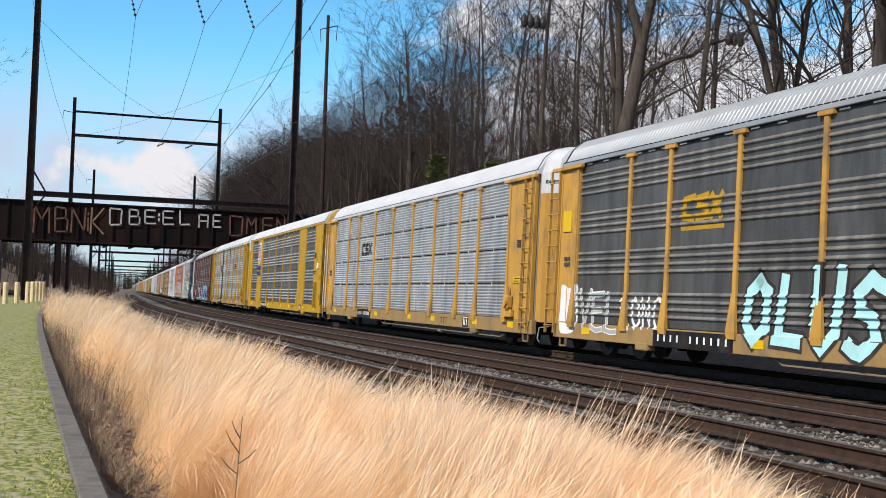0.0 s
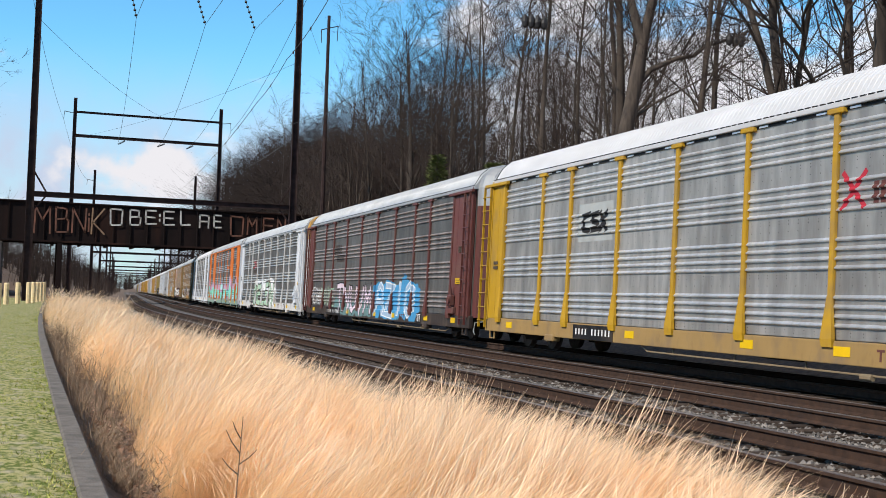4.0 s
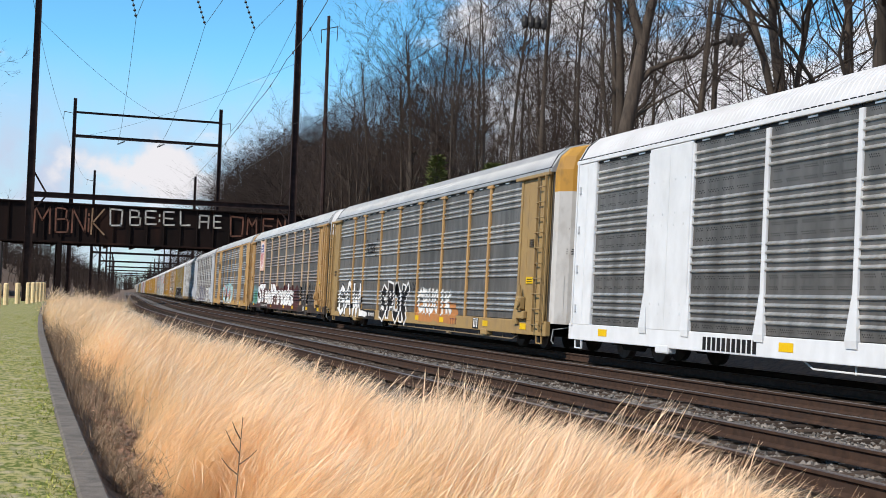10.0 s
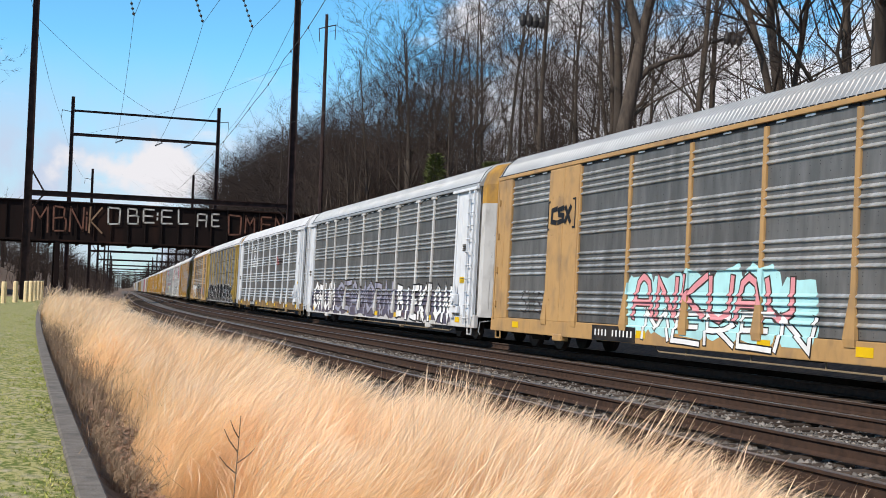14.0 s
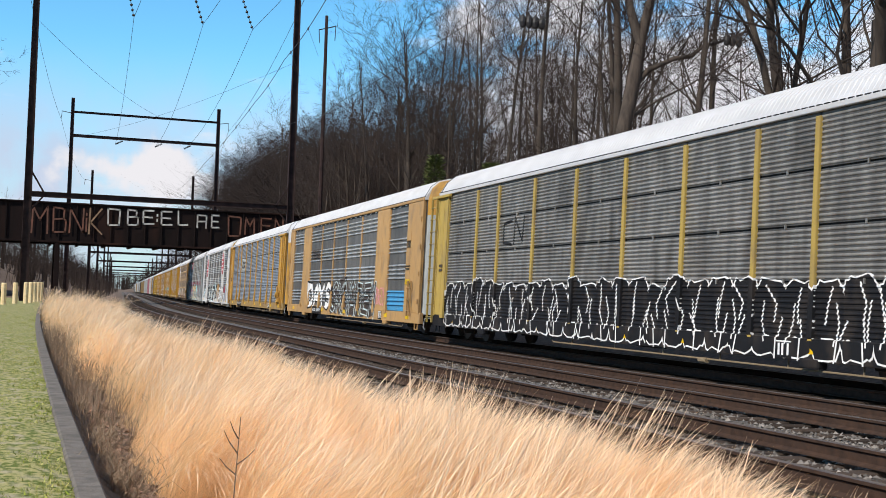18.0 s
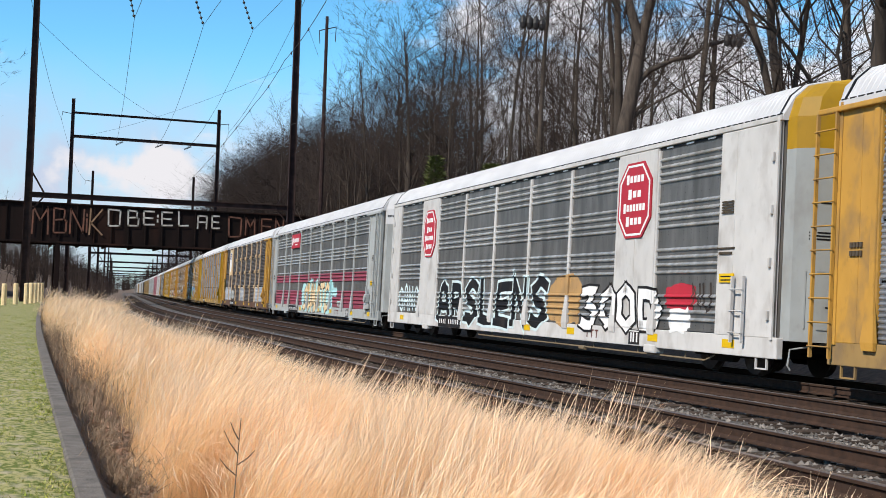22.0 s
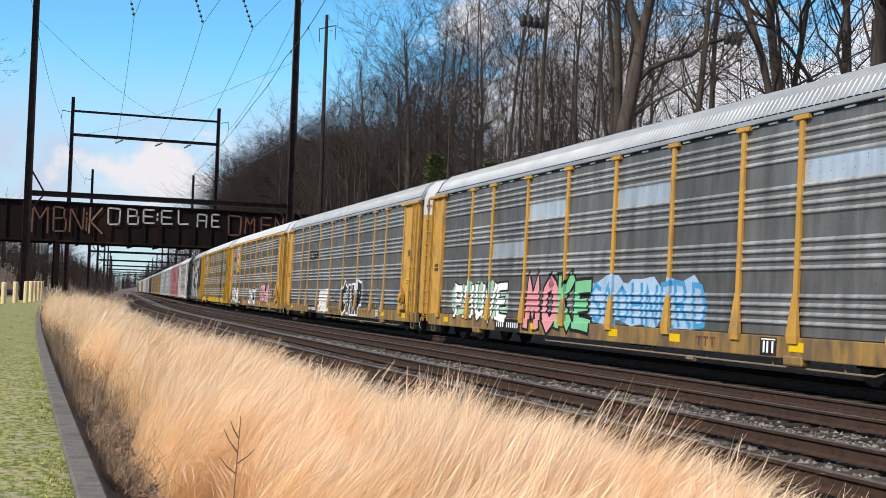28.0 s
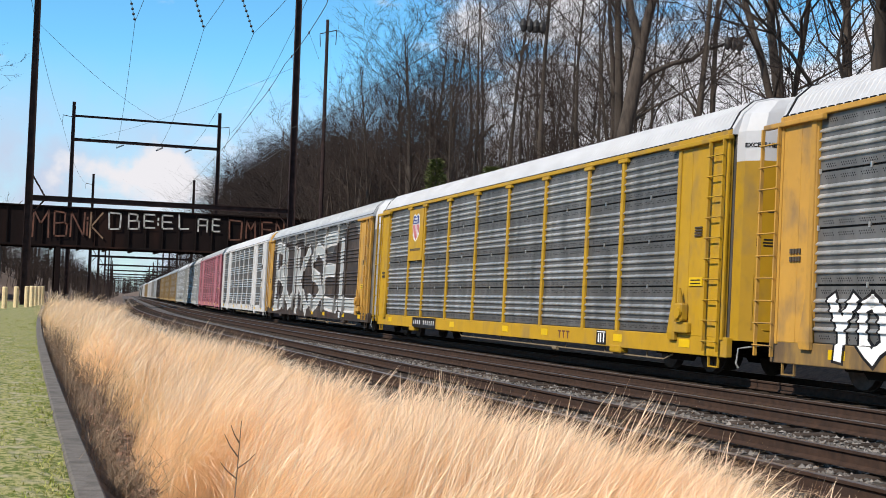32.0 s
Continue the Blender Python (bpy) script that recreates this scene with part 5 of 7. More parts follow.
    road_logo(c, 4.15, 5.5, 3.35, 3.85, "black", frame=True)
    mark_plate(c, 8.2)

    c = add("grey covered car carrier with white posts and purple graffiti", "old_white", "steel", sill="old_white", end="white", cap="yellow", door="old_white")
    mist(c, 1.2, 24.5, .45, 1.6, "dark_violet", 61, 1.6)
    piece(c, "GRUM", 1.4, 6.6, .5, 1.95, "spray_white", "dark", 62, .12)
    piece(c, "SEAMORN", 6.8, 16.8, .5, 2.0, "lilac", "dark", 63, .10)
    piece(c, "BIEKION", 17.6, 24.4, .45, 1.85, "spray_white", "black", 64, .12)

    c = add("grey covered car carrier with white posts and a yellow sill", "white", "steel", "roof_white", sill="sill_yellow", end="white", cap="roof_white")
    for n, sc, m, lift in (("emblem", 1.0, "black", .004), ("emblem_field", .78, "spray_white", .007), ("emblem_shape", .45, "black", .010)):
        sprayed(n, c, [(math.cos(k * math.pi / 10) * .52 * sc, math.sin(k * math.pi / 10) * .62 * sc) for k in range(20)], at(7.2), 3.98, lift, M[m])
    painted_bars(c, 6.65, 7.75, 3.18, 3.36, "spray_white", 2)
    painted_bars(c, 18.1, 20.0, 3.1, 3.32, "dark", 10)
    scrawled("painted_cross", c, [[(at(17.4), 3.05), (at(18.0), 3.5)], [(at(17.4), 3.5), (at(18.0), 3.05)]], .05, .005, M["red"])
    mark_plate(c, 7.8)

    c = add("dirty grey covered car carrier with black and white graffiti", "olive_yellow", "dirty_steel", "roof_white", sill="black", end="olive_yellow", door="tan", cap="yellow", kind="fine", post="plain")
    scrawled("painted_mark", c, [[(at(7.0), 3.68), (at(6.35), 3.6), (at(6.35), 3.05), (at(7.0), 2.98)], [(at(7.2), 3.0), (at(7.25), 3.75), (at(7.85), 3.05), (at(7.95), 3.75)]], .045, .005, M["black"])
    mist(c, 1.2, 24.7, .42, 1.6, "black", 71, 1.9)
    bubbles(c, 1.2, 24.7, .42, 1.98, "black", "spray_white", 72, 26)

    c = add("tan yellow covered car carrier with white block lettering", "tan", "steel", "roof_white", style="wide", cap="yellow", door="grey", zones=((),) * 8 + (((.8, 1.72, "sky_blue"),),))
    piece(c, "DAYS", 5.7, 11.4, .62, 2.06, "spray_white", "black", 81, .155)
    mist(c, 11.4, 20.3, .45, 1.9, "dark", 82, 1.7)
    piece(c, "SKNAREN", 11.5, 20.3, .45, 2.05, "dark", "cyan_pale", 83, .09, slant=.12)
    tag(c, "BREU", 20.45, 21.8, .95, 1.75, "salmon", 84, .04)
    painted_bars(c, 6.2, 8.3, 3.18, 3.6, "dark", 6)
    mark_plate(c, 8.3)

    c = add("bluish silver covered car carrier with yellow ends", "yellow", "blue_steel", "roof_white", sill="old_yellow", end="yellow", cap="roof_white", kind="fine")
    road_logo(c, 6.5, 8.1, 3.1, 3.62, "black", patch="grey")
    mark_plate(c, 6.1, 2.4)

    c = add("white covered car carrier with red octagon emblems and black graffiti", "old_white", "steel", "roof_white", style="wide", cap="bright_yellow", door="grey", kind="banded")
    octagon(c, at(4.98), 2.82, 1.42, 1.66)
    octagon(c, at(20.98), 2.88, 1.66, 1.76)
    tag(c, "GANO", 1.2, 3.9, .8, 1.9, "cyan_pale", 91, .05)
    piece(c, "ARSLENS", 6.1, 15.9, .5, 2.08, "black", "cyan_pale", 92, .145)
    mist(c, 16.0, 17.9, .7, 1.9, "tan", 93, 1.0)
    piece(c, "3OOD", 18.0, 22.4, .65, 1.85, "spray_white", "black", 94, .15)
    mist(c, 22.6, 23.8, 1.25, 1.8, "red", 95, .7, .003)
    mist(c, 22.8, 23.6, .75, 1.35, "spray_white", 96, .7, .006)
    tag(c, "NU", 23.7, 24.6, 1.2, 1.9, "dark", 97, .05)
    mark_plate(c, 7.6)

    red = ((.82, 1.60, "stripe_red"), (2.0, 2.45, "stripe_red"))
    c = add("silver grey covered car carrier with dark red stripes", "grey", "steel", "roof_white", sill="grey", end="grey", door="grey", cap="roof_white", zones=(red,), excess=True)
    mist(c, 9.8, 17.6, .45, 2.1, "cyan", 101, 1.5)
    piece(c, "SUMATC", 10.2, 16.8, .45, 2.05, "cream", "dark", 102, .13, slant=.05)
    mist(c, 17.6, 18.6, 1.3, 1.7, "cyan", 103, 1.0)
    tag(c, "RTS", 18.8, 19.8, .8, 1.15, "cyan", 104, .08)
    sign_plate(c, 6.05, 8.6, 3.95, 4.72, "red")
    word_bars(c, at(7.55), 4.38, 1.5, .22, "spray_white", 1)
    word_bars(c, at(7.5), 4.14, .8, .07, "spray_white", 1)
    part("emblem", flat_shape([(math.cos(k * math.pi / 6) * .2, math.sin(k * math.pi / 6) * .22) for k in range(12)], SKIN + .02, SKIN - .004), M["spray_white"], c).location = (0, at(6.4), 4.35)
    mark_plate(c, 7.5, 2.8)

    low = lambda z, m: ((.82, z, m),)
    c = add("dark brown covered car carrier with yellow ends and pale sign", "pale_tan", "brown_steel", "roof_white", sill="rusty_sill", end="yellow", door="yellow", cap="roof_white", kind="fine", post="T",
            zones=(low(1.82, "silver"), low(1.82, "silver"), (), (), low(1.82, "silver"), (), (), low(1.82, "silver"), low(1.82, "silver")), excess=True)
    lp = shared(("post_loops",), post_loops, M["cream"])
    for a in GRID[3:9]:
        part("post_loop", lp, None, c).location = (-HALF, at(a), 0)
    sign_plate(c, 4.1, 5.8, 2.75, 4.76, "cream")
    shield(c, at(4.95), 3.0, 1.3, 1.65, False)
    tag(c, "MUSNO", 11.8, 14.0, .98, 1.6, "spray_white", 111, .05)
    mist(c, 5.9, 7.4, .9, 1.6, "grey", 112, 1.0)
    mark_plate(c, 6.8, 2.6)

    c = add("bluish grey covered car carrier with yellow posts and ends", "yellow", "blue_steel", "roof_white", sill="old_yellow", end="bright_yellow", cap="roof_white", kind="fine", excess=True)
    road_logo(c, 6.5, 8.1, 3.1, 3.62, "black", patch="grey")
    mark_plate(c, 7.5)

    pale = tuple(((PANEL_Z0 + k * SHEET_H - .13, PANEL_Z0 + k * SHEET_H + .16, "silver"),) if q else () for k, q in ((3, 0), (3, 0), (2, 1), (3, 1), (3, 0), (3, 1), (1, 0), (2, 0), (3, 1)))
    c = add("grey covered car carrier with yellow posts and pastel graffiti", "yellow", "steel", "roof_metal", sill="sill_yellow", end="yellow", cap="roof_white", zones=pale, excess=True)
    mist(c, 2.4, 7.4, .75, 1.9, "pale_green", 121, 1.2)
    piece(c, "PHUVE", 2.5, 7.4, .62, 1.88, "spray_white", "black", 122, .13)
    piece(c, "MO", 8.75, 11.1, .48, 2.15, "salmon", "black", 123, .15)
    piece(c, "KE", 10.9, 13.2, .5, 2.1, "green_bright", "black", 124, .15)
    mist(c, 13.2, 18.6, .8, 1.85, "sky_pale", 125, 1.5)
    tag(c, "SAOHNERD", 13.2, 18.9, .75, 1.9, "sky_blue", 126, .05)
    mark_plate(c, 7.6, 2.0)

    c = add("weathered grey covered car carrier with faded yellow posts", "tan", "steel", "roof_metal", sill="sill_yellow", end="yellow", cap="roof_white", door="yellow", excess=True)
    mist(c, 9.1, 11.5, .42, 1.6, "spray_white", 131, 1.2)
    piece(c, "RES", 9.1, 11.5, .45, 1.6, "spray_white", "grey", 132, .07)
    tag(c, "ONE", 9.3, 11.3, .6, 1.2, "lilac", 136, .03)
    piece(c, "CIHP", 14.2, 18.2, .42, 2.0, "black", "spray_white", 133, .17)
    piece(c, "KNO", 20.3, 21.9, .85, 1.7, "steel", "black", 134, .05)
    tag(c, "SEV", 18.5, 19.8, .9, 1.5, "dark", 135, .06)
    road_logo(c, 6.2, 8.45, 3.1, 3.62, "black")
    tag(c, "HO", 12.1, 13.6, .95, 1.5, "dark", 137, .05)
    tag(c, "AWOEB", 11.8, 13.9, .45, .75, "dark", 138, .04)
    mark_plate(c, 7.6, 2.2)

    c = add("grey covered car carrier with yellow posts and white and pink graffiti", "yellow", "steel", "roof_white", sill="sill_yellow", end="yellow", cap="roof_white", kind="jointed", post="foot", rail="yellow", excess=True)
    piece(c, "YORBA", 1.5, 5.9, .48, 1.75, "spray_white", "black", 141, .13)
    piece(c, "2HTC", 11.8, 15.3, .42, 1.7, "spray_white", "black", 142, .14)
    tag(c, "SOUK", 15.6, 17.0, 1.0, 1.45, "dark", 143, .07)
    piece(c, "SUSHA", 17.4, 21.1, .68, 2.02, "pink_spray", "black", 144, .14)
    tag(c, "GUSNE", 22.7, 24.2, 1.0, 1.5, "dark", 145, .06)
    sign_plate(c, 4.0, 5.75, 2.8, 4.74, "yellow")
    shield(c, at(4.88), 3.55, .9, 1.05)
    word_bars(c, at(4.88), 3.25, 1.3, .09, "stencil", 1)
    mark_plate(c, 6.2, 2.6)

    c = add("bright yellow covered car carrier with grey perforated panels", "bright_yellow", "steel", "roof_white", sill="bright_yellow", cap="roof_white", kind="jointed", post="foot", rail="bright_yellow", excess=True)
    sign_plate(c, 4.05, 5.8, 2.85, 4.74, "bright_yellow")
    shield(c, at(4.92), 3.55, .9, 1.05)
    word_bars(c, at(4.92), 3.25, 1.3, .09, "stencil", 1)
    mark_plate(c, 6.4, 2.8)

    c = add("grey covered car carrier with tall silver graffiti", "dirty_steel", "dirty_steel", "roof_metal", end="yellow", cap="roof_white", sill="dark")
    mist(c, 1.3, 24.6, .5, 4.3, "dark", 151, 3.0)
    piece(c, "BUKSEL", 1.6, 24.2, .55, 4.5, "grey", "old_white", 152, .085)
    add("white covered car carrier with grey screens", "old_white", "steel", "roof_white", style="wide", cap="yellow")
    c = add("faded pink covered car carrier", "pink", "pink", "roof_metal", cap="roof_metal", style="wide", sill="pink")
    rng = random.Random(77)
    looks = [("dark grey covered car carrier", "dark", "brown_steel", "roof_metal"), ("grey covered car carrier with brown ends", "brown_tan", "dirty_steel", "roof_metal"),
             ("silver covered car carrier with grey ends", "grey", "silver", "roof_white"), ("brownish grey covered car carrier", "dirty_steel", "dirty_steel", "roof_metal"),
             ("grey covered car carrier with white posts", "old_white", "steel", "roof_white")]
    for k in range(18):
        lb, fc, pc, rf = looks[rng.randrange(5)]
        add(lb, fc, pc, rf)


build_train()


CANT = 1.35      # degrees by which the curve's banking leans the wagons


def place_on_track(s):
    """Pose of a wagon whose middle is at run s."""
    a, b = centre(s - 10.8), centre(s + 10.8)
    d = b - a
    p = (a + b) / 2
    return Matrix.Translation(p) @ Matrix.Rotation(math.atan2(d.y, d.x) - math.pi / 2, 4, "Z") @ Matrix.Rotation(radians(CANT), 4, "Y")
# ---------------------------------------------------------------- overhead line structures
def beam(a, b, w, h):
    """A flanged beam between two points, flanges above and below."""
    a, b = Vector(a), Vector(b)
    d = (b - a).normalized()
    side = d.cross(Vector((0, 0, 1)))
    side = side.normalized() if side.length > .01 else Vector((1, 0, 0))
    up = side.cross(d)
    t = .03
    prof = [(-w / 2, -h / 2), (w / 2, -h / 2), (w / 2, -h / 2 + t), (t / 2, -h / 2 + t), (t / 2, h / 2 - t), (w / 2, h / 2 - t), (w / 2, h / 2),
            (-w / 2, h / 2), (-w / 2, h / 2 - t), (-t / 2, h / 2 - t), (-t / 2, -h / 2 + t), (-w / 2, -h / 2 + t)]
    n = len(prof)
    v = [p + side * x + up * z for p in (a, b) for x, z in prof]
    return Sheet().add(v, [(i, (i + 1) % n, n + (i + 1) % n, n + i) for i in range(n)] + [tuple(range(n - 1, -1, -1)), tuple(range(n, 2 * n))])


def insulator_string(a, b, n=8, r=.13):
    """Discs threaded on a rod from a to b."""
    a, b = Vector(a), Vector(b)
    sh = Sheet()
    sh.tube([a, b], .025, 5)
    d = (b - a)
    for k in range(n):
        p = a + d * ((k + .5) / n)
        q = d.normalized() * (d.length / n * .22)
        sh.tube([p - q, p, p + q], [r * .45, r, r * .6], 8)
    return sh


WIRE_PTS = []


def gantry(y, left, right, top=27.0, tall=True, beams=(8.45, 21.9, 25.1)):
    g = tagged(empty("catenary_gantry", Matrix.Translation((left, y, 0))), "tall rusty steel portal gantry spanning the tracks", "gantry", "gantries over the tracks")
    w = right - left
    for x in (0, w):
        m = Sheet()
        hw, hb = .30, .20
        for k in (-1, 1):     # two flanges and a web, tapering upwards
            m.add([(x + k * hw - .02, -.2, -.3), (x + k * hw + .02, -.2, -.3), (x + k * hw + .02, .2, -.3), (x + k * hw - .02, .2, -.3),
                   (x + k * hb - .02, -.16, top), (x + k * hb + .02, -.16, top), (x + k * hb + .02, .16, top), (x + k * hb - .02, .16, top)],
                  [(0, 3, 2, 1), (4, 5, 6, 7), (0, 1, 5, 4), (1, 2, 6, 5), (2, 3, 7, 6), (3, 0, 4, 7)])
        m.add([(x - hw, -.02, -.3), (x + hw, -.02, -.3), (x + hw, .02, -.3), (x - hw, .02, -.3), (x - hb, -.02, top), (x + hb, -.02, top), (x + hb, .02, top), (x - hb, .02, top)],
              [(0, 1, 5, 4), (2, 3, 7, 6)])
        part("mast", m, M["mast"], g)
        b = Sheet()
        b.box(x - .5, x + .5, -.5, .5, -.7, .18, 0, .04)
        part("footing", b, M["concrete"], g)
        out = -1 if x == 0 else 1
        arm = Sheet()
        arm.tube([(x, 0, top - 2.1), (x + out * 1.4, 0, top - 1.9)], .05, 5)
        arm.tube([(x + out * 1.35, 0, top - 1.9), (x + out * 1.45, 0, top - 3.0)], .03, 5)
        part("bracket_arm", arm, M["mast"], g)
    for k, z in enumerate(beams):
        if not tall and k:
            continue
        if k == 0:
            part("beam", beam((0, 0, z), (w, 0, z), .3, .42), M["mast"], g)
            for x, o in ((0, 1), (w, -1)):
                for dz in (1.75, -1.3):
                    s = Sheet()
                    s.tube([(x + o * .2, 0, z + dz), (x + o * 1.25, 0, z)], .07, 4)
                    part("knee_brace", s, M["mast"], g)
        else:
            part("beam", beam((0, 0, z), (w, 0, z), .25, .40 if k == 1 else .28), M["mast"], g)
    return g


def wire(pts, r=.012, sag=0.0, name="overhead_wire", label="thin dark overhead wire strung between gantries"):
    """A wire through points, each bay sagging."""
    out = []
    for a, b in zip(pts, pts[1:]):
        a, b = Vector(a), Vector(b)
        n = 10
        for k in range(n):
            u = k / n
            p = a.lerp(b, u)
            p.z -= 4 * sag * u * (1 - u)
            out.append(p)
    out.append(Vector(pts[-1]))
    sh = Sheet()
    sh.tube(out, r, 4)
    return tagged(part(name, sh, M["wire"]), label, "wire", "overhead wires")


GANTRIES = [(-12, -16.6, 5.0), (100, -14.05, 6.35), (174, -8.25, 11.35), (250, -1.2, 18.2), (324, 4.9, 24.4), (398, 11.4, 30.9), (472, 17.6, 37.1), (546, 23.6, 43.1), (620, 29.4, 48.9), (694, 35.0, 54.5)]


def build_line():
    for y, a, b in GANTRIES:
        if y <= 100:
            gantry(y, a, b, 31.0, True, (8.45, 26.2, 29.3))
        elif y < 200:
            gantry(y, a, b)
        else:
            gantry(y, a, b, 24.4 if y < 300 else 17.0, False)
    # hanging insulators and the three upper conductors
    hang = {-12: (-9.5, -5.2, -1.2), 100: (-6.72, -1.31, 2.7), 174: (-2.0, 3.3, 7.2)}
    ends = {y: [] for y in hang}
    for y, xs in hang.items():
        for x, askew in zip(xs, (.75, 1.1, 1.2)):
            top = Vector((x - askew, y, 26.0)) if y <= 100 else Vector((x + .45, y, 21.6))
            foot = Vector((x, y, 22.8)) if y <= 100 else Vector((x - .55, y - .4, 21.05))
            ob = part("insulator_string", insulator_string(top, foot), M["insulator"])
            tagged(ob, "dark porcelain insulator string hanging from a gantry", "insulator", "hanging insulators")
            ends[y].append(foot)
    for k in range(3):
        wire([ends[y][k] for y in hang], .018, 1.6)
    # conductors on the outer bracket arms
    for side, dx in ((1, -1.45), (2, 1.45)):
        wire([(g[side] + dx, g[0], (28.0, 28.0, 24.0, 22.5)[k]) for k, g in enumerate(GANTRIES[:4])], .02, 1.4)
    # crossing stays between the first two gantries
    wire([(-13.9, 100, 21.9), (3.6, 174, 25.1)], .016, .8)
    wire([(6.25, 100, 20.4), (-8.2, 174, 21.6)], .016, .8)
    # high wires before the trees
    wire([centre(-30, 7.3, 17.3), centre(40, 7.5, 17.2), centre(100, 7.1, 17.4), centre(174, 6.6, 19.0)], .03, .3)
    # the messenger on the outer masts, with short droppers
    mess = [Vector(p) for p in ((-3.5, 40, 18.6), (2.8, 75, 19.7), (5.4, 100, 20.6), (6.7, 120, 20.0), (9.7, 174, 19.3), (15.0, 250, 21.2))]
    wire(mess, .026, .25)
    for k, u in ((1, .35), (1, .8), (2, .5), (3, .08), (3, .3), (3, .55), (3, .8)):
        p = mess[k].lerp(mess[k + 1], u) - Vector((0, 0, u * (1 - u)))
        sh = Sheet()
        sh.tube([p, p + Vector((.9, .6, -1.7))], .012, 4)
        sh.tube([p - Vector((0, 0, .14)), p, p + Vector((0, 0, .1))], [.04, .07, .04], 6)
        tagged(part("dropper", sh, M["wire"]), "short wire dropper clamped to an overhead wire", "wire", "overhead wires")
    a = Vector((6.27, 50, 13.61))
    wire([a + Vector((4.4, -30, 2.6)), a, a + Vector((-1.5, 46, 1.0))], .02, .4)
    b = Vector((16.42, 50, 13.81))
    wire([Vector((12.6, 35, 13.5)), b + Vector((0, 0, .35)), Vector((21.3, 70, 16.4))], .03, .1)
    wire([b + Vector((.3, -.1, .1)), Vector((15.6, 38, 11.1))], .012, .1)
    for p, n in ((a, 4), (b, 3)):
        for k in range(n):
            d = Vector((.25, -.12, -.03)) * (k - (n - 1) / 2)
            sh = Sheet()
            sh.tube([p + d + Vector((0, 0, .36)), p + d + Vector((0, 0, .2)), p + d, p + d - Vector((0, 0, .2)), p + d - Vector((0, 0, .27))], [.04, .145, .17, .13, .04], 10)
            ob = part("strain_insulator", sh, M["insulator"])
            tagged(ob, "dark bell-shaped insulator hanging on a wire", "insulator", "strain insulators")
    # a slim pole with a cross arm at the wood's edge
    p = tagged(empty("line_pole", Matrix.Translation((11.9, 113, 0))), "slim dark pole with a short cross arm", "pole")
    sh = Sheet()
    sh.tube([(0, 0, -.5), (0, 0, 14), (0, 0, 27.6)], [.24, .20, .15], 8)
    part("shaft", sh, M["mast"], p)
    sh = Sheet()
    sh.tube([(-.7, 0, 26.2), (.9, 0, 26.7)], .05, 5)
    sh.tube([(-.7, 0, 26.2), (-.62, 0, 25.0)], .04, 5)
    sh.tube([(.9, 0, 26.7), (.85, 0, 25.3)], .04, 5)
    part("cross_arm", sh, M["mast"], p)


build_line()


# ---------------------------------------------------------------- plate girder bridge with sprayed letters
STROKES = {"M": (((0, 0), (.04, 1), (.5, .5), (.96, 1), (1, 0)),), "A": (((0, 0), (0, 1), (1, .97), (.97, 0)), ((0, .48), (1, .5))), "N": (((0, 0), (.03, 1), (.95, .04), (1, 1)),),
           "K": (((0, 0), (.05, 1)), ((.95, 1), (.1, .45), (1, 0))), "O": (((.05, 0), (0, 1), (1, .96), (.95, .04), (.05, 0)),), "L": (((0, 1), (.05, 0), (1, .05)),),
           "B": (((.03, 0), (0, 1), (.85, .95), (.8, .56), (.1, .52)), ((.8, .56), (1, .48), (.96, .02), (.03, 0))), "E": (((1, .03), (.03, 0), (0, 1), (.95, 1)), ((0, .52), (.85, .5))),
           "I": (((.5, 0), (.5, .72)), ((.5, .92), (.5, 1))), ":": (((.5, .25), (.5, .37)), ((.5, .68), (.5, .8)))}


def stroke_letter(w, wd, h, m):
    """A letter sprayed in single strokes, flat against the girder."""
    sh = Sheet()
    for line in STROKES[w]:
        for a, b in zip(line, line[1:]):
            p, q = Vector(((a[0] - .5) * wd, a[1] * h)), Vector(((b[0] - .5) * wd, b[1] * h))
            d = (q - p).normalized() * .09
            s = Vector((-d.y, d.x))
            c = (p - d - s, q + d - s, q + d + s, p - d + s)
            v = [(k.x, y, k.y) for y in (-.004, .004) for k in c]
            sh.add(v, [(0, 1, 2, 3), (7, 6, 5, 4), (0, 4, 5, 1), (1, 5, 6, 2), (2, 6, 7, 3), (3, 7, 4, 0)])
    return sh.mesh("painted_letter", m)


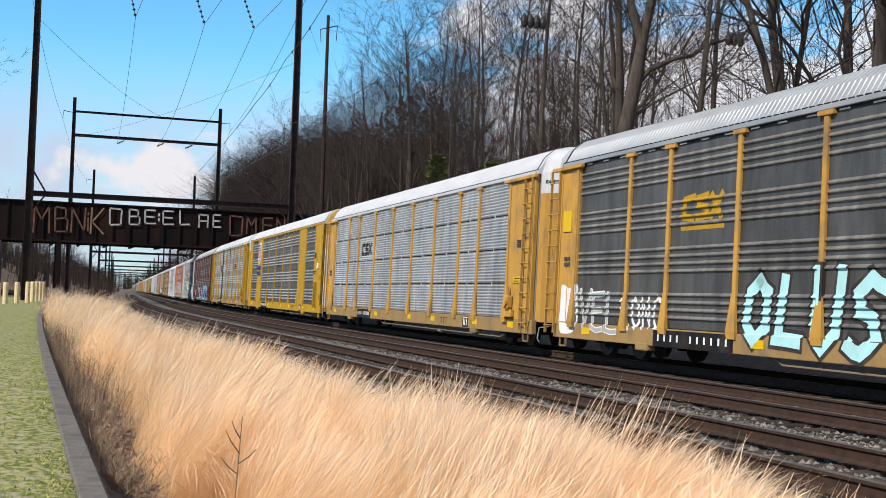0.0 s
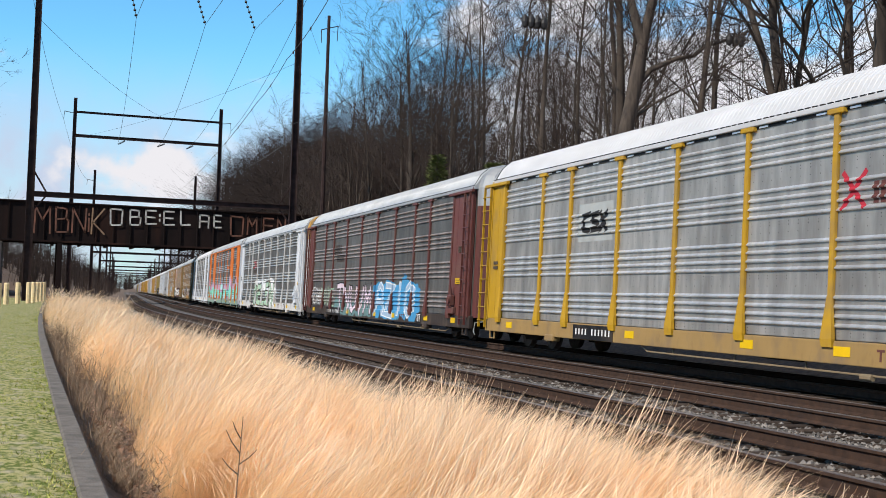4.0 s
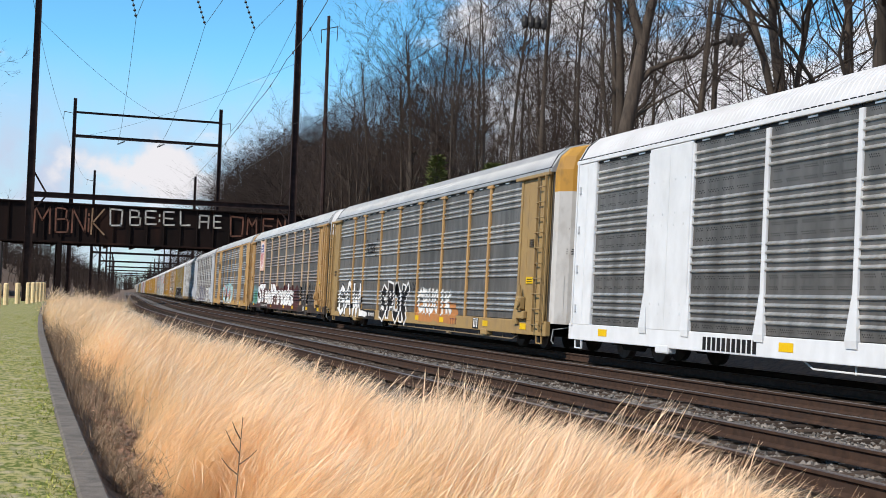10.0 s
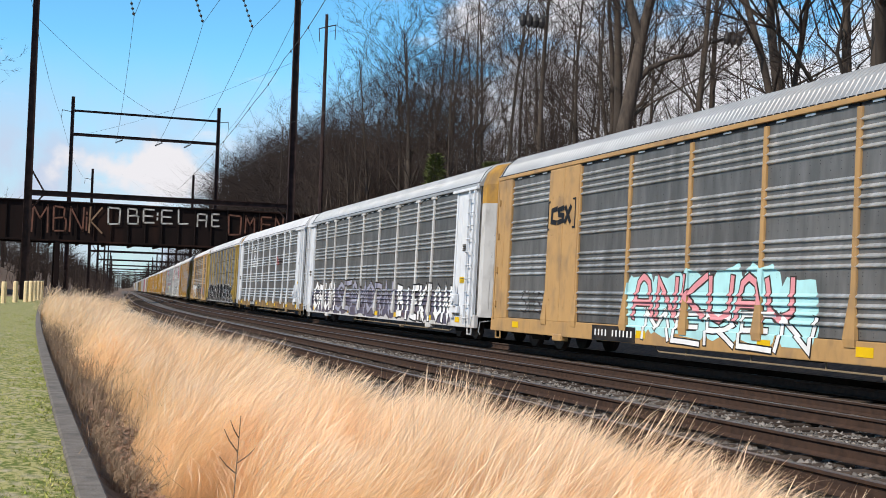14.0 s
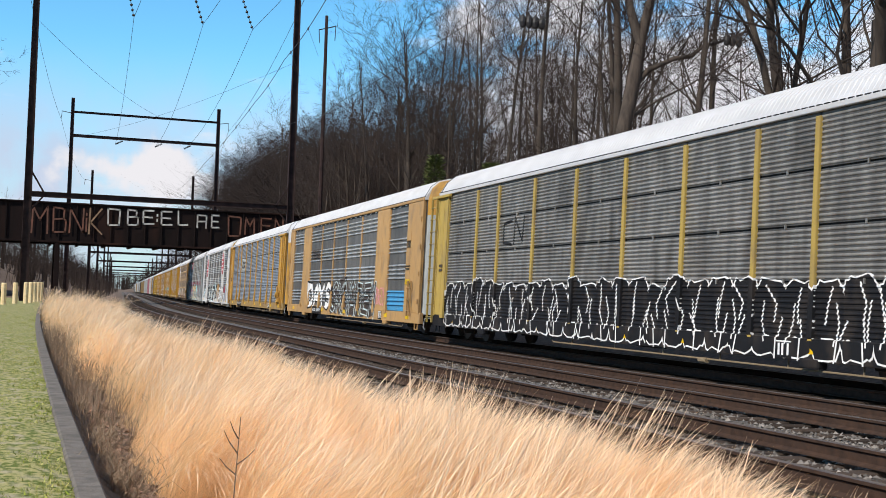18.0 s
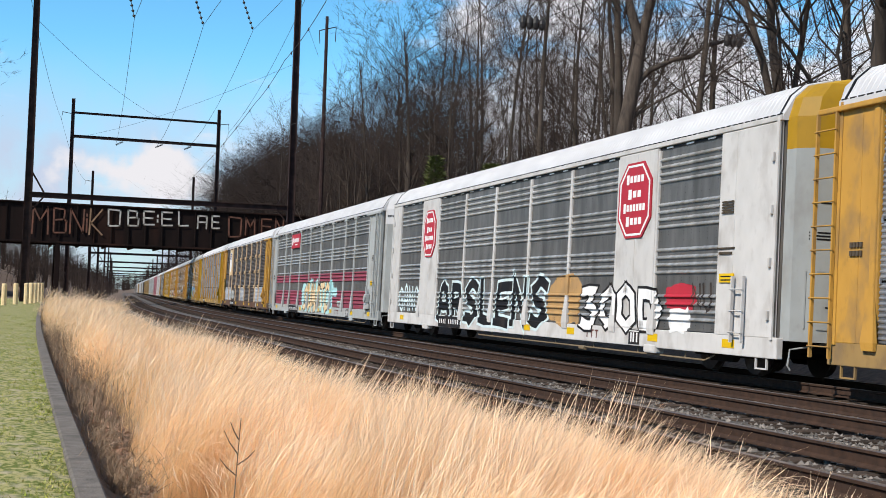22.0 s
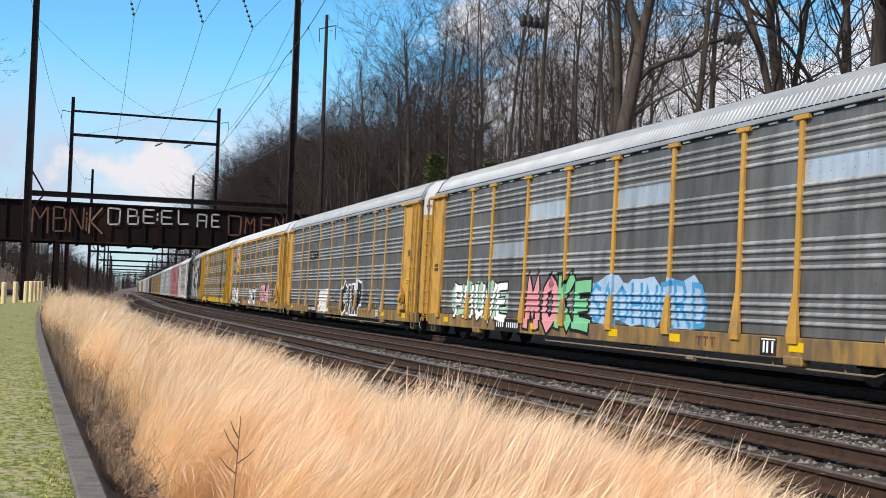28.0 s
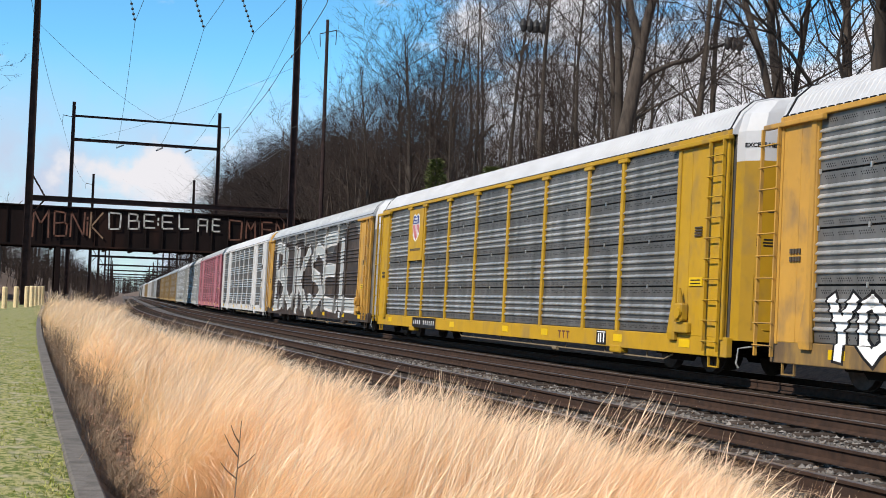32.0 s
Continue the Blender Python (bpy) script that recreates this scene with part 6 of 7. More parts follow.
def build_bridge():
    y0 = 147.0
    br = tagged(empty("plate_girder_bridge", Matrix.Translation((0, y0, 0))), "rusty plate girder bridge with sprayed letters across the tracks", "bridge")
    x0, x1 = -30.0, 34.0
    for yy in (0, 7.0):
        g = Sheet()
        g.box(x0, x1, yy - .03, yy + .03, 6.6, 10.9)
        part("web_plate", g, M["rust"], br)
        for z0, z1 in ((6.42, 6.62), (10.86, 11.02)):
            f = Sheet()
            f.box(x0, x1, yy - .28, yy + .28, z0, z1, 0, .02)
            part("flange", f, M["rust"], br)
        st = Sheet()
        st.box(-.05, .05, -.17, .0, 6.62, 10.86)
        me = st.mesh("stiffener", M["rust"])
        x = x0 + .8
        while x < x1:
            o = part("stiffener", me, None, br)
            o.location = (x, yy - .03, 0)
            x += 1.9
    d = Sheet()
    d.box(x0, x1, .3, 6.7, 6.75, 7.1)
    part("deck", d, M["rust"], br)
    for x in np.arange(x0 + 1, x1, 3.0):
        c = Sheet()
        c.box(-.12, .12, .1, 6.9, 6.2, 6.74)
        o = part("floor_beam", c, M["rust"], br)
        o.location = (float(x), 0, 0)
    for a, b in ((-40, -16.4), (23.0, 46.0)):
        ab = Sheet()
        ab.box(a, b, -1.2, 8.2, -1, 6.3, 0, .1)
        part("abutment", ab, M["stone"], br)
    for x in (-10.3, 13.0):
        for yy in (0, 7.0):
            c = Sheet()
            c.box(x - .28, x + .28, yy - .25, yy + .25, -.8, 6.4, 0, .03)
            part("column", c, M["rust"], br)
    # sprayed letters of thin strokes: (letter, middle x, foot z, width, height, colour)
    for w, x, z, wd, h, c in (("M", -12.3, 7.45, 1.7, 2.95, "graf_red"), ("B", -10.17, 7.6, 1.4, 2.8, "graf_red"), ("N", -8.32, 7.65, 1.5, 2.7, "graf_red"), ("I", -7.25, 7.85, .2, 2.0, "graf_red"), ("K", -6.24, 7.6, 1.4, 2.85, "graf_tan"),
                              ("O", -4.24, 8.65, 1.35, 1.9, "graf_white"), ("B", -2.11, 8.8, 1.2, 1.75, "graf_white"), ("E", -.36, 9.0, 1.2, 1.55, "graf_white"), (":", .64, 9.1, .2, 1.3, "graf_white"), ("E", 1.7, 9.0, 1.2, 1.55, "graf_white"),
                              ("L", 3.57, 9.05, 1.1, 1.6, "graf_white"), ("A", 5.78, 8.9, 1.05, 1.45, "graf_white"), ("E", 7.33, 8.95, .85, 1.45, "graf_white"), ("O", 9.63, 8.05, 1.5, 2.35, "graf_red"), ("M", 11.44, 8.4, 1.1, 1.95, "graf_red"), ("E", 13.38, 8.6, 1.2, 1.75, "graf_red"), ("N", 14.95, 8.7, .95, 1.7, "graf_red")):
        me = stroke_letter(w, wd, h, M[c])
        o = part("painted_letter", me, None, br)
        o.location = (x, -.205, z)


M["stone"] = mat("sooty_stone_masonry", (0.07, 0.062, 0.055), (0.035, 0.032, 0.03), 0.95, 0, 1.2, bump=0.8, bump_scale=6)
M["graf_white"] = mat("chalky_white_spray", (0.62, 0.60, 0.56), (0.35, 0.32, 0.30), 0.9, 0, 1.5, bump=0.1)
M["graf_red"] = mat("faded_brown_red_spray", (0.20, 0.08, 0.05), (0.10, 0.05, 0.035), 0.9, 0, 1.5, bump=0.1)
M["graf_tan"] = mat("faded_tan_spray", (0.32, 0.20, 0.12), (0.17, 0.10, 0.06), 0.9, 0, 1.5, bump=0.1)
build_bridge()
# ---------------------------------------------------------------- platform, kerb, bollards
def build_platform():
    ys = [-30 + 2 * k for k in range(15)] + [0.5 * k for k in range(80)] + [40 + 3 * k for k in range(26)]
    sh = Sheet()
    rng = random.Random(3)
    cols = [-14, -6, -3, -1.6, -1.2, -.9, -.6, -.42, -.19]
    v = []
    for y in ys:
        up = max(0, min((y - 60) / 60, 1)) * .35
        for c in cols:
            v.append((kerb_x(y) + c, y, .0 + up + .025 * noise.noise((c * 3, y * 2, 1)) - (.0 if c < -.3 else .02)))
    n = len(cols)
    f = [(j * n + i, j * n + i + 1, (j + 1) * n + i + 1, (j + 1) * n + i) for j in range(len(ys) - 1) for i in range(n - 1)]
    sh.add(v, f)
    m = mat("mossy_worn_turf", (0.10, 0.135, 0.010), (0.36, 0.33, 0.13), 0.95, 0.0, 17.0, (1, .6, 1), (0.42, 0.36, 0.26), 6.0, 0.9, 0.9, 60, edge=.07)
    tagged(part("mossy_platform", sh, m, smooth=True), "worn moss and short turf behind the kerb", "turf", kind="structure")
    tf = Sheet()
    for _ in range(34000):
        y = 6 + 60 * rng.random() ** 1.8
        x = kerb_x(y) - .19 - 2.2 * rng.random()
        if noise.noise((x * 1.9, y * .9, 7)) + .5 * noise.noise((x * 6, y * 3, 9)) < .02:
            continue
        h, w = rng.uniform(.008, .032), rng.uniform(.004, .010)
        a = rng.uniform(0, 3.14)
        tf.add([(x - math.cos(a) * w, y - math.sin(a) * w, -.01), (x + math.cos(a) * w, y + math.sin(a) * w, -.01), (x + rng.gauss(0, .02), y + rng.gauss(0, .02), h)], [(0, 1, 2)])
    mt = mat("moss_and_short_grass", (0.20, 0.25, 0.03), (0.42, 0.39, 0.13), 0.9, 0, 4.5, bump=0, vary=0.5, per_island=True, edge=.1)
    tagged(part("short_turf", tf, mt), "short mossy grass blades beside the kerb", "grass", kind="stuff")
    # kerb in cast lengths with joints
    e = tagged(empty("kerb"), "weathered concrete kerb along the platform edge", "kerb", kind="structure")
    y = -20.0
    while y < 112:
        L = 3.0
        a, b = y + .004, y + L - .004
        up = max(0, min((y - 60) / 60, 1)) * .35
        s = Sheet()
        xa, xb = kerb_x(a), kerb_x(b)
        bv = .018
        prof = [(-.19, -.5), (0, -.5), (0, .0), (-bv, bv), (-.19 + bv, bv), (-.19, 0)]
        v = [(x0 + px, yy, pz + up) for x0, yy in ((xa, a), (xb, b)) for px, pz in prof]
        s.add(v, [(i, (i + 1) % 6, 6 + (i + 1) % 6, 6 + i) for i in range(6)] + [(5, 4, 3, 2, 1, 0), (6, 7, 8, 9, 10, 11)])
        part("kerb_stone", s, M["concrete"], e)
        y += L
    # cream posts beyond the platform
    b = Sheet()
    b.tube([(0, 0, -.2), (0, 0, 1.32), (0, 0, 1.38)], [.17, .17, .13], 10)
    me = b.mesh("bollard", M["post_cream"])
    for x, y, z in ((-16.3, 78, .1), (-15.75, 80, .1), (-15.35, 84, .15), (-14.65, 88, .2), (-13.95, 90, .25), (-13.6, 93, .28), (-13.3, 96, .3), (-13.0, 99, .32), (-12.7, 103, .34)):
        o = part("bollard", me, None)
        o.location = (x, y, z)
        tagged(o, "cream painted timber post standing in turf", "bollard", "row of cream posts")


build_platform()


# ---------------------------------------------------------------- bare trees
def make_tree(seed, h, trunk_r, bare=.35, spread=.8, forked=False, limbs=13):
    """A bare tree: tapered trunk and limbs as one mesh, the crown of thin branches and twigs as another."""
    rng = random.Random(seed)
    wood, fine = Sheet(), Sheet()

    def way(d, tilt, az, up=.15):
        a = d.cross(Vector((.3, .5, .81))).normalized()
        b = d.cross(a)
        return (d * math.cos(tilt) + (a * math.cos(az) + b * math.sin(az)) * math.sin(tilt) + Vector((0, 0, up))).normalized()

    def path(p, d, length, n, wander, lift):
        pts = [p]
        for _ in range(n):
            d = (d + Vector((rng.gauss(0, wander), rng.gauss(0, wander), lift))).normalized()
            pts.append(pts[-1] + d * (length / n))
        return pts

    def on(pts, u):
        i = min(int(u * (len(pts) - 1)), len(pts) - 2)
        return pts[i].lerp(pts[i + 1], u * (len(pts) - 1) - i), (pts[i + 1] - pts[i]).normalized()

    def strip(pts, w):
        d = (pts[-1] - pts[0]).normalized()
        side = d.cross(Vector((rng.uniform(-1, 1), rng.uniform(-1, 1), rng.uniform(-.4, .4)))).normalized()
        n = len(pts)
        if n == 2:
            fine.add([pts[0] - side * w, pts[0] + side * w, pts[1]], [(0, 1, 2)])
            return
        v = []
        for i, p in enumerate(pts):
            s = side * (w * (1 - .75 * i / (n - 1)))
            v += [p - s, p + s]
        fine.add(v, [(2 * i, 2 * i + 1, 2 * i + 3, 2 * i + 2) for i in range(n - 1)])

    def crown(pts, r, length, first):
        for k in range(5):
            p, d = on(pts, rng.uniform(.25, 1) if k else 1)
            l2 = length * rng.uniform(.35, .62)
            q = path(p, way(d, rng.uniform(.4, 1.0), rng.uniform(0, 6.28), .10), l2, 3, .16, .06)
            fine.tube(q, [r * .42, r * .3, r * .2, r * .1], 3, caps=False)
            for j in range(5):
                p2, d2 = on(q, rng.uniform(.2, 1) if j else 1)
                l3 = l2 * rng.uniform(.35, .65)
                q2 = path(p2, way(d2, rng.uniform(.35, .95), rng.uniform(0, 6.28), .10), l3, 2, .15, .06)
                strip(q2, max(r * .17, .011))
                for _ in range(4):
                    p3, d3 = on(q2, rng.uniform(.15, 1))
                    strip(path(p3, way(d3, rng.uniform(.35, 1.0), rng.uniform(0, 6.28)), l3 * rng.uniform(.4, .8), 1, .1, .02), .0095)

    stems = []
    t = path(Vector((0, 0, -.5)), Vector((rng.gauss(0, .03), rng.gauss(0, .03), 1)).normalized(), h * (.36 if forked else .92), 6, .03, .02)
    wood.tube(t, [trunk_r * (1.25 if i == 0 else 1 - (.3 if forked else .85) * i / 6) for i in range(7)], 9, caps=False)
    if forked:
        for k in range(3):
            az = rng.uniform(0, 1.4) + math.pi * .67 * k
            q = path(t[-1] - Vector((0, 0, h * .05 * k)), way((t[-1] - t[-2]).normalized(), rng.uniform(.14, .34), az), h * .62, 6, .10, .05)
            wood.tube(q, [trunk_r * (.58, .48, .40)[k] * (1 - .85 * i / 6) for i in range(7)], 7, caps=False)
            stems.append((q, trunk_r * .55, 0.05))
    stems.append((t, trunk_r, bare))
    for st, r0, u0 in stems:
        for k in range(limbs if not forked else limbs // 2):
            u = rng.uniform(u0, 1.0)
            p, d = on(st, u)
            length = h * rng.uniform(.16, .34) * (1.15 - .55 * u)
            r = r0 * (1 - .8 * u) * rng.uniform(.17, .34) + .016
            q = path(p, way(d, rng.uniform(.55, 1.25) * spread, rng.uniform(0, 6.28), .08), length * 1.1, 5, .25, .08)
            wood.tube(q, [r, r * .84, r * .68, r * .52, r * .36, r * .2], 5, caps=False)
            crown(q, r, length, True)
    return wood, fine


def leaning_tree(x, y):
    """A stout old tree that leans over towards the south, with one long crooked limb."""
    rng = random.Random(31)
    z = ground_height(x, y) - .2
    e = tagged(empty("leaning_tree", Matrix.Translation((x, y, 0))), "stout grey-barked bare tree with a long crooked limb", "tree")
    wood, fine = Sheet(), Sheet()
    trunk = [Vector(p) for p in ((-.45, 0, z), (-.3, 0, 7), (-.05, 0, 9.6), (.5, .1, 12.1), (.8, .1, 14), (1.3, 0, 16.2), (1.5, -.2, 19), (2.2, -.2, 22))]
    limb = [Vector(p) for p in ((.35, .1, 11.5), (1.1, -.1, 12.4), (2.3, -.2, 13.0), (3.3, -.2, 13.25), (4.0, -.1, 13.8), (4.9, .1, 14.1), (6.7, .2, 14.9), (8.2, .1, 16.4))]
    fork = [Vector(p) for p in ((.75, .1, 13.6), (.2, .2, 15.4), (-.1, .3, 17.5), (-.9, .2, 20))]
    wood.tube(trunk, [.50, .38, .35, .33, .26, .2, .15, .05], 9, caps=False)
    wood.tube(limb, [.17, .14, .12, .105, .09, .08, .055, .02], 7, caps=False)
    wood.tube(fork, [.24, .2, .14, .05], 7, caps=False)

    def twigs(pts, n, reach, r, level):
        for _ in range(n):
            i = rng.randrange(len(pts) - 1)
            p = pts[i].lerp(pts[i + 1], rng.random())
            d = (pts[i + 1] - pts[i]).normalized()
            q = [p]
            d = (d * .5 + Vector((rng.gauss(0, .7), rng.gauss(0, .7), rng.gauss(.35, .4)))).normalized()
            for _ in range(4):
                d = (d + Vector((rng.gauss(0, .25), rng.gauss(0, .25), rng.gauss(.06, .2)))).normalized()
                q.append(q[-1] + d * reach * rng.uniform(.7, 1.2) / 4)
            fine.tube(q, [r, r * .8, r * .6, r * .45, r * .25], 3, caps=False)
            if level:
                twigs(q, 5, reach * .5, r * .5, level - 1)
    for pts, n in ((trunk[3:], 9), (limb[2:], 12), (fork, 7)):
        twigs(pts, n, 2.6, .04, 2)
    part("trunk", wood, M["bark"], e, smooth=True)
    part("crown", fine, M["twig"], e)


def build_trees():
    protos = []
    for k, a in enumerate(((25, .22, .28, .85, False, 17), (27, .26, .35, .8, False, 17), (21, .15, .25, .85, False, 14), (27, .42, .3, .85, True, 20), (17, .10, .2, .85, False, 12), (24, .18, .4, .75, False, 14), (26, .32, .25, .9, True, 20), (24, .22, .3, .8, False, 7), (20, .16, .3, .8, False, 6))):
        w, f = make_tree(100 + k, *a)
        protos.append((w.mesh("trunk", M["bark"], smooth=True), f.mesh("crown", M["twig"])))
    rng = random.Random(8)

    def plant(k, x, y, sc, rot, stout=1.0):
        t = empty("bare_tree", Matrix.Translation((x, y, ground_height(x, y) - .1)) @ Matrix.Rotation(rot, 4, "Z") @ Matrix.Diagonal((sc * stout, sc * stout, sc, 1)))
        tagged(t, "bare leafless winter tree with grey-brown bark", "tree", "bare wood beside the line")
        part("trunk", protos[k][0], None, t)
        part("crown", protos[k][1], None, t)

    def beside(px, off, k, sc, rot, stout=1.0):
        """Plants a tree at an angle seen from the platform, off metres beyond the train's track."""
        a = math.tan(radians(YAW) + math.atan((px - 784) / FOCAL))
        y = (off - EYE.x) / a
        for _ in range(30):
            p = centre(y, off)
            y += ((p.x - EYE.x) / a - y) * .5
        p = centre(y, off)
        plant(k, p.x, p.y, sc, rot, stout)
    # stout trees at the wood's edge
    for a in ((1088, 12.5, 1, 1.0, 2.0, 1.35), (1068, 15, 3, .95, .6, .8), (1205, 14, 0, 1.0, 1.1, 1.1), (1392, 11.5, 6, 1.0, 4.1, 1.0), (1456, 13, 5, 1.05, 0, 1.0), (1562, 10.5, 3, 1.1, 3.0, 1.1),
              (955, 12, 1, .95, 3.4, 1.0), (1010, 14, 0, .95, 5.2, .9), (880, 11.5, 0, .95, .2, .9), (835, 13, 5, 1.0, 2.6, 1.0), (790, 15, 1, .95, 4.6, .9), (706, 11.5, 5, 1.0, 1.9, 1.1), (745, 13, 0, 1.0, .9, .9),
              (655, 12, 0, .98, 3.9, .9), (612, 12.5, 5, 1.0, 5.6, 1.0), (1500, 18, 2, 1.1, 2.4, 1.0)):
        beside(*a)
    for _ in range(118):
        y = 40 + 200 * rng.random() ** 1.1
        o = 11 + rng.random() ** 1.2 * 22
        if y < 80 and rng.random() < .76:
            continue
        p = centre(y, o)
        plant(rng.choice((0, 1, 2, 2, 4, 4, 5)), p.x, p.y, rng.uniform(.72, 1.06), rng.uniform(0, 6.28))
    for k, (px, o) in enumerate(((930, 23), (1035, 22), (1150, 24), (1240, 22))):
        beside(px, o, (1, 0, 5)[k % 3], .95 + .03 * (k % 4), k * 1.7, 1.0)
    for _ in range(4):     # the thick of the wood seen above the far wagons
        p = centre(85 + 125 * rng.random(), 11 + 24 * rng.random())
        plant(rng.choice((0, 1, 5, 5)), p.x, p.y, rng.uniform(.8, 1.0), rng.uniform(0, 6.28), 1.15)
    for _ in range(60):     # deeper in the wood and farther along
        y = 45 + 320 * rng.random() ** 1.1
        o = (12 if y > 200 else 30) + rng.random() * 45
        if y < 95 and rng.random() < .72:
            continue
        p = centre(y, o)
        plant(rng.choice((7, 8, 8)), p.x, p.y, rng.uniform(.65, 1.05) if y > 200 else rng.uniform(.6, .85), rng.uniform(0, 6.28))
    for _ in range(64):     # the thick of the wood before the bridge
        p = centre(82 + 88 * rng.random(), 11.5 + 20 * rng.random())
        plant(rng.choice((0, 1, 2, 5, 7)), p.x, p.y, rng.uniform(.72, 1.0), rng.uniform(0, 6.28))
    for _ in range(30):     # west of the tracks beyond the bridge
        y = rng.uniform(165, 420)
        p = centre(y, -20 - rng.random() * 45)
        plant(rng.choice((7, 8, 8)), p.x, p.y, rng.uniform(.4, .6), rng.uniform(0, 6.28))
    plant(2, -19.6, 95, .95, 1.0)
    leaning_tree(11.8, 51.7)


build_trees()


def build_thicket():
    """Brush and saplings on the floor of the wood, thin stems only."""
    rng = random.Random(31)
    sh = Sheet()
    for k in range(9500):
        y = 35 + 330 * rng.random() ** 1.2
        o = 9.5 + rng.random() * 45
        if k > 5800:
            y, o = 160 + 700 * rng.random() ** 1.3, rng.choice((-1, -1, 1)) * (12 + 50 * rng.random())
        p = centre(y, o)
        z = ground_height(p.x, p.y)
        h = rng.uniform(1.5, 6.0)
        w = rng.uniform(.015, .04) * (1 if k <= 5800 else 2.5)
        q = Vector((p.x, p.y, z))
        face = rng.uniform(0, 3.14)
        c, s = math.cos(face) * w, math.sin(face) * w
        top = q + Vector((rng.gauss(0, .5), rng.gauss(0, .5), h))
        sh.add([(q.x - c, q.y - s, q.z), (q.x + c, q.y + s, q.z), (top.x, top.y, top.z)], [(0, 1, 2)])
        for _ in range(5):
            a = q.lerp(top, rng.uniform(.2, .95))
            b = a + Vector((rng.gauss(0, .8), rng.gauss(0, .8), rng.uniform(.2, 1.4)))
            sh.add([(a.x - c * .5, a.y - s * .5, a.z), (a.x + c * .5, a.y + s * .5, a.z + .02), (b.x, b.y, b.z)], [(0, 1, 2)])
    tagged(part("thicket", sh, M["twig"]), "thin bare saplings and brush under the trees", "brush", kind="stuff")


build_thicket()


def build_far_wood():
    """Woods beyond the bridge and where the line is lost from sight, with unseen ones added west of the platform to
    block low sky light: simple stems with upswept branches.
    """
    rng = random.Random(51)
    sh = Sheet()

    def stem(p, h, w, t, n, twigs=0):
        z = ground_height(p.x, p.y) - .2
        q = Vector((p.x, p.y, z))
        top = Vector((p.x + rng.gauss(0, .5), p.y, z + h))
        sh.add([(q.x - w, q.y, q.z), (q.x + w, q.y, q.z), (top.x, top.y, top.z)], [(0, 1, 2)])
        for _ in range(n):
            u = rng.uniform(.12, .97)
            a = q.lerp(top, u)
            r = h * .32 * (1.1 - u)
            b = a + Vector((rng.gauss(0, r), rng.gauss(0, r), abs(rng.gauss(r, r * .5))))
            sh.add([(a.x, a.y, a.z - t), (a.x, a.y, a.z + t), (b.x, b.y, b.z)], [(0, 1, 2)])
            for _ in range(twigs):
                c = a.lerp(b, rng.uniform(.3, .9))
                d = c + Vector((rng.gauss(0, r * .4), rng.gauss(0, r * .4), abs(rng.gauss(r * .35, r * .25))))
                sh.add([(c.x, c.y, c.z - t * .6), (c.x, c.y, c.z + t * .6), (d.x, d.y, d.z)], [(0, 1, 2)])
    for k in range(1050):
        y = 165 + 800 * rng.random() ** 1.2
        o = -(18 + 45 * rng.random()) if k % 3 else 13 + 45 * rng.random()
        stem(centre(y, o), rng.uniform(7, 12) if o < 0 else rng.uniform(14, 24), rng.uniform(.10, .2), .035, 46)
    for _ in range(560):        # on the bank east of the line beyond the bridge, thick
        y = 168 + 130 * rng.random()
        stem(centre(y, 9.6 + 26 * rng.random() ** 1.3), (20 + (y - 168) * .10) * rng.uniform(.72, 1.0), rng.uniform(.09, .17), .036, 46, 2)
    for _ in range(140):        # thickets behind the trees at the wood's edge
        y = 42 + 75 * rng.random()
        stem(centre(y, 20 + 34 * rng.random()), rng.uniform(11, 19), rng.uniform(.05, .1), .022, 44, 2)
    for _ in range(250):        # where the line is lost from sight
        stem(centre(1340 + 150 * rng.random(), rng.uniform(-110, 60)), rng.uniform(14, 24), .5, .16, 46)
    for _ in range(420):        # unseen, added west of the platform to keep low sky light off the wagons
        y = -60 + 380 * rng.random()
        stem(Vector((-38 - 32 * rng.random(), y, 0)), rng.uniform(13, 19), rng.uniform(.12, .25), .07, 46)
    tagged(part("far_wood", sh, M["twig"]), "distant bare brown wood, with unseen stems added to block sky light", "wood", kind="stuff")


build_far_wood()


def build_evergreen():
    """A small evergreen among the bare trees."""
    for px, off, h, seed in ((768, 9.4, 10.6, 1), (868, 9.6, 9.0, 2)):
        a = math.tan(radians(YAW) + math.atan((px - 784) / FOCAL))
        y = 80.0
        for _ in range(40):
            y += ((centre(y, off).x - EYE.x) / a - y) * .5
        x = centre(y, off).x
        rng = random.Random(seed)
        e = tagged(empty("evergreen_tree", Matrix.Translation((x, y, ground_height(x, y) - .1))), "small olive-green evergreen among bare trees", "tree")
        t = Sheet()
        t.tube([(0, 0, 0), (.1, 0, h * .5), (0, .1, h)], [.16, .1, .02], 6)
        part("trunk", t, M["bark"], e)
        c = Sheet()
        for _ in range(3600):
            z = h * (.18 + .8 * rng.random() ** 1.2)
            r = 2.1 * (1.08 - z / h) ** .8 * math.sqrt(rng.random()) * rng.uniform(.7, 1.15)
            a = rng.uniform(0, 6.28)
            p = Vector((math.cos(a) * r, math.sin(a) * r, z - r * .15))
            d = Vector((math.cos(a), math.sin(a), rng.uniform(-.1, .7))).normalized() * rng.uniform(.2, .42)
            s = d.cross(Vector((rng.uniform(-1, 1), rng.uniform(-1, 1), 1))).normalized() * .06
            c.add([p - s, p + s, p + d], [(0, 1, 2)])
        part("crown", c, M["evergreen"], e)


build_evergreen()


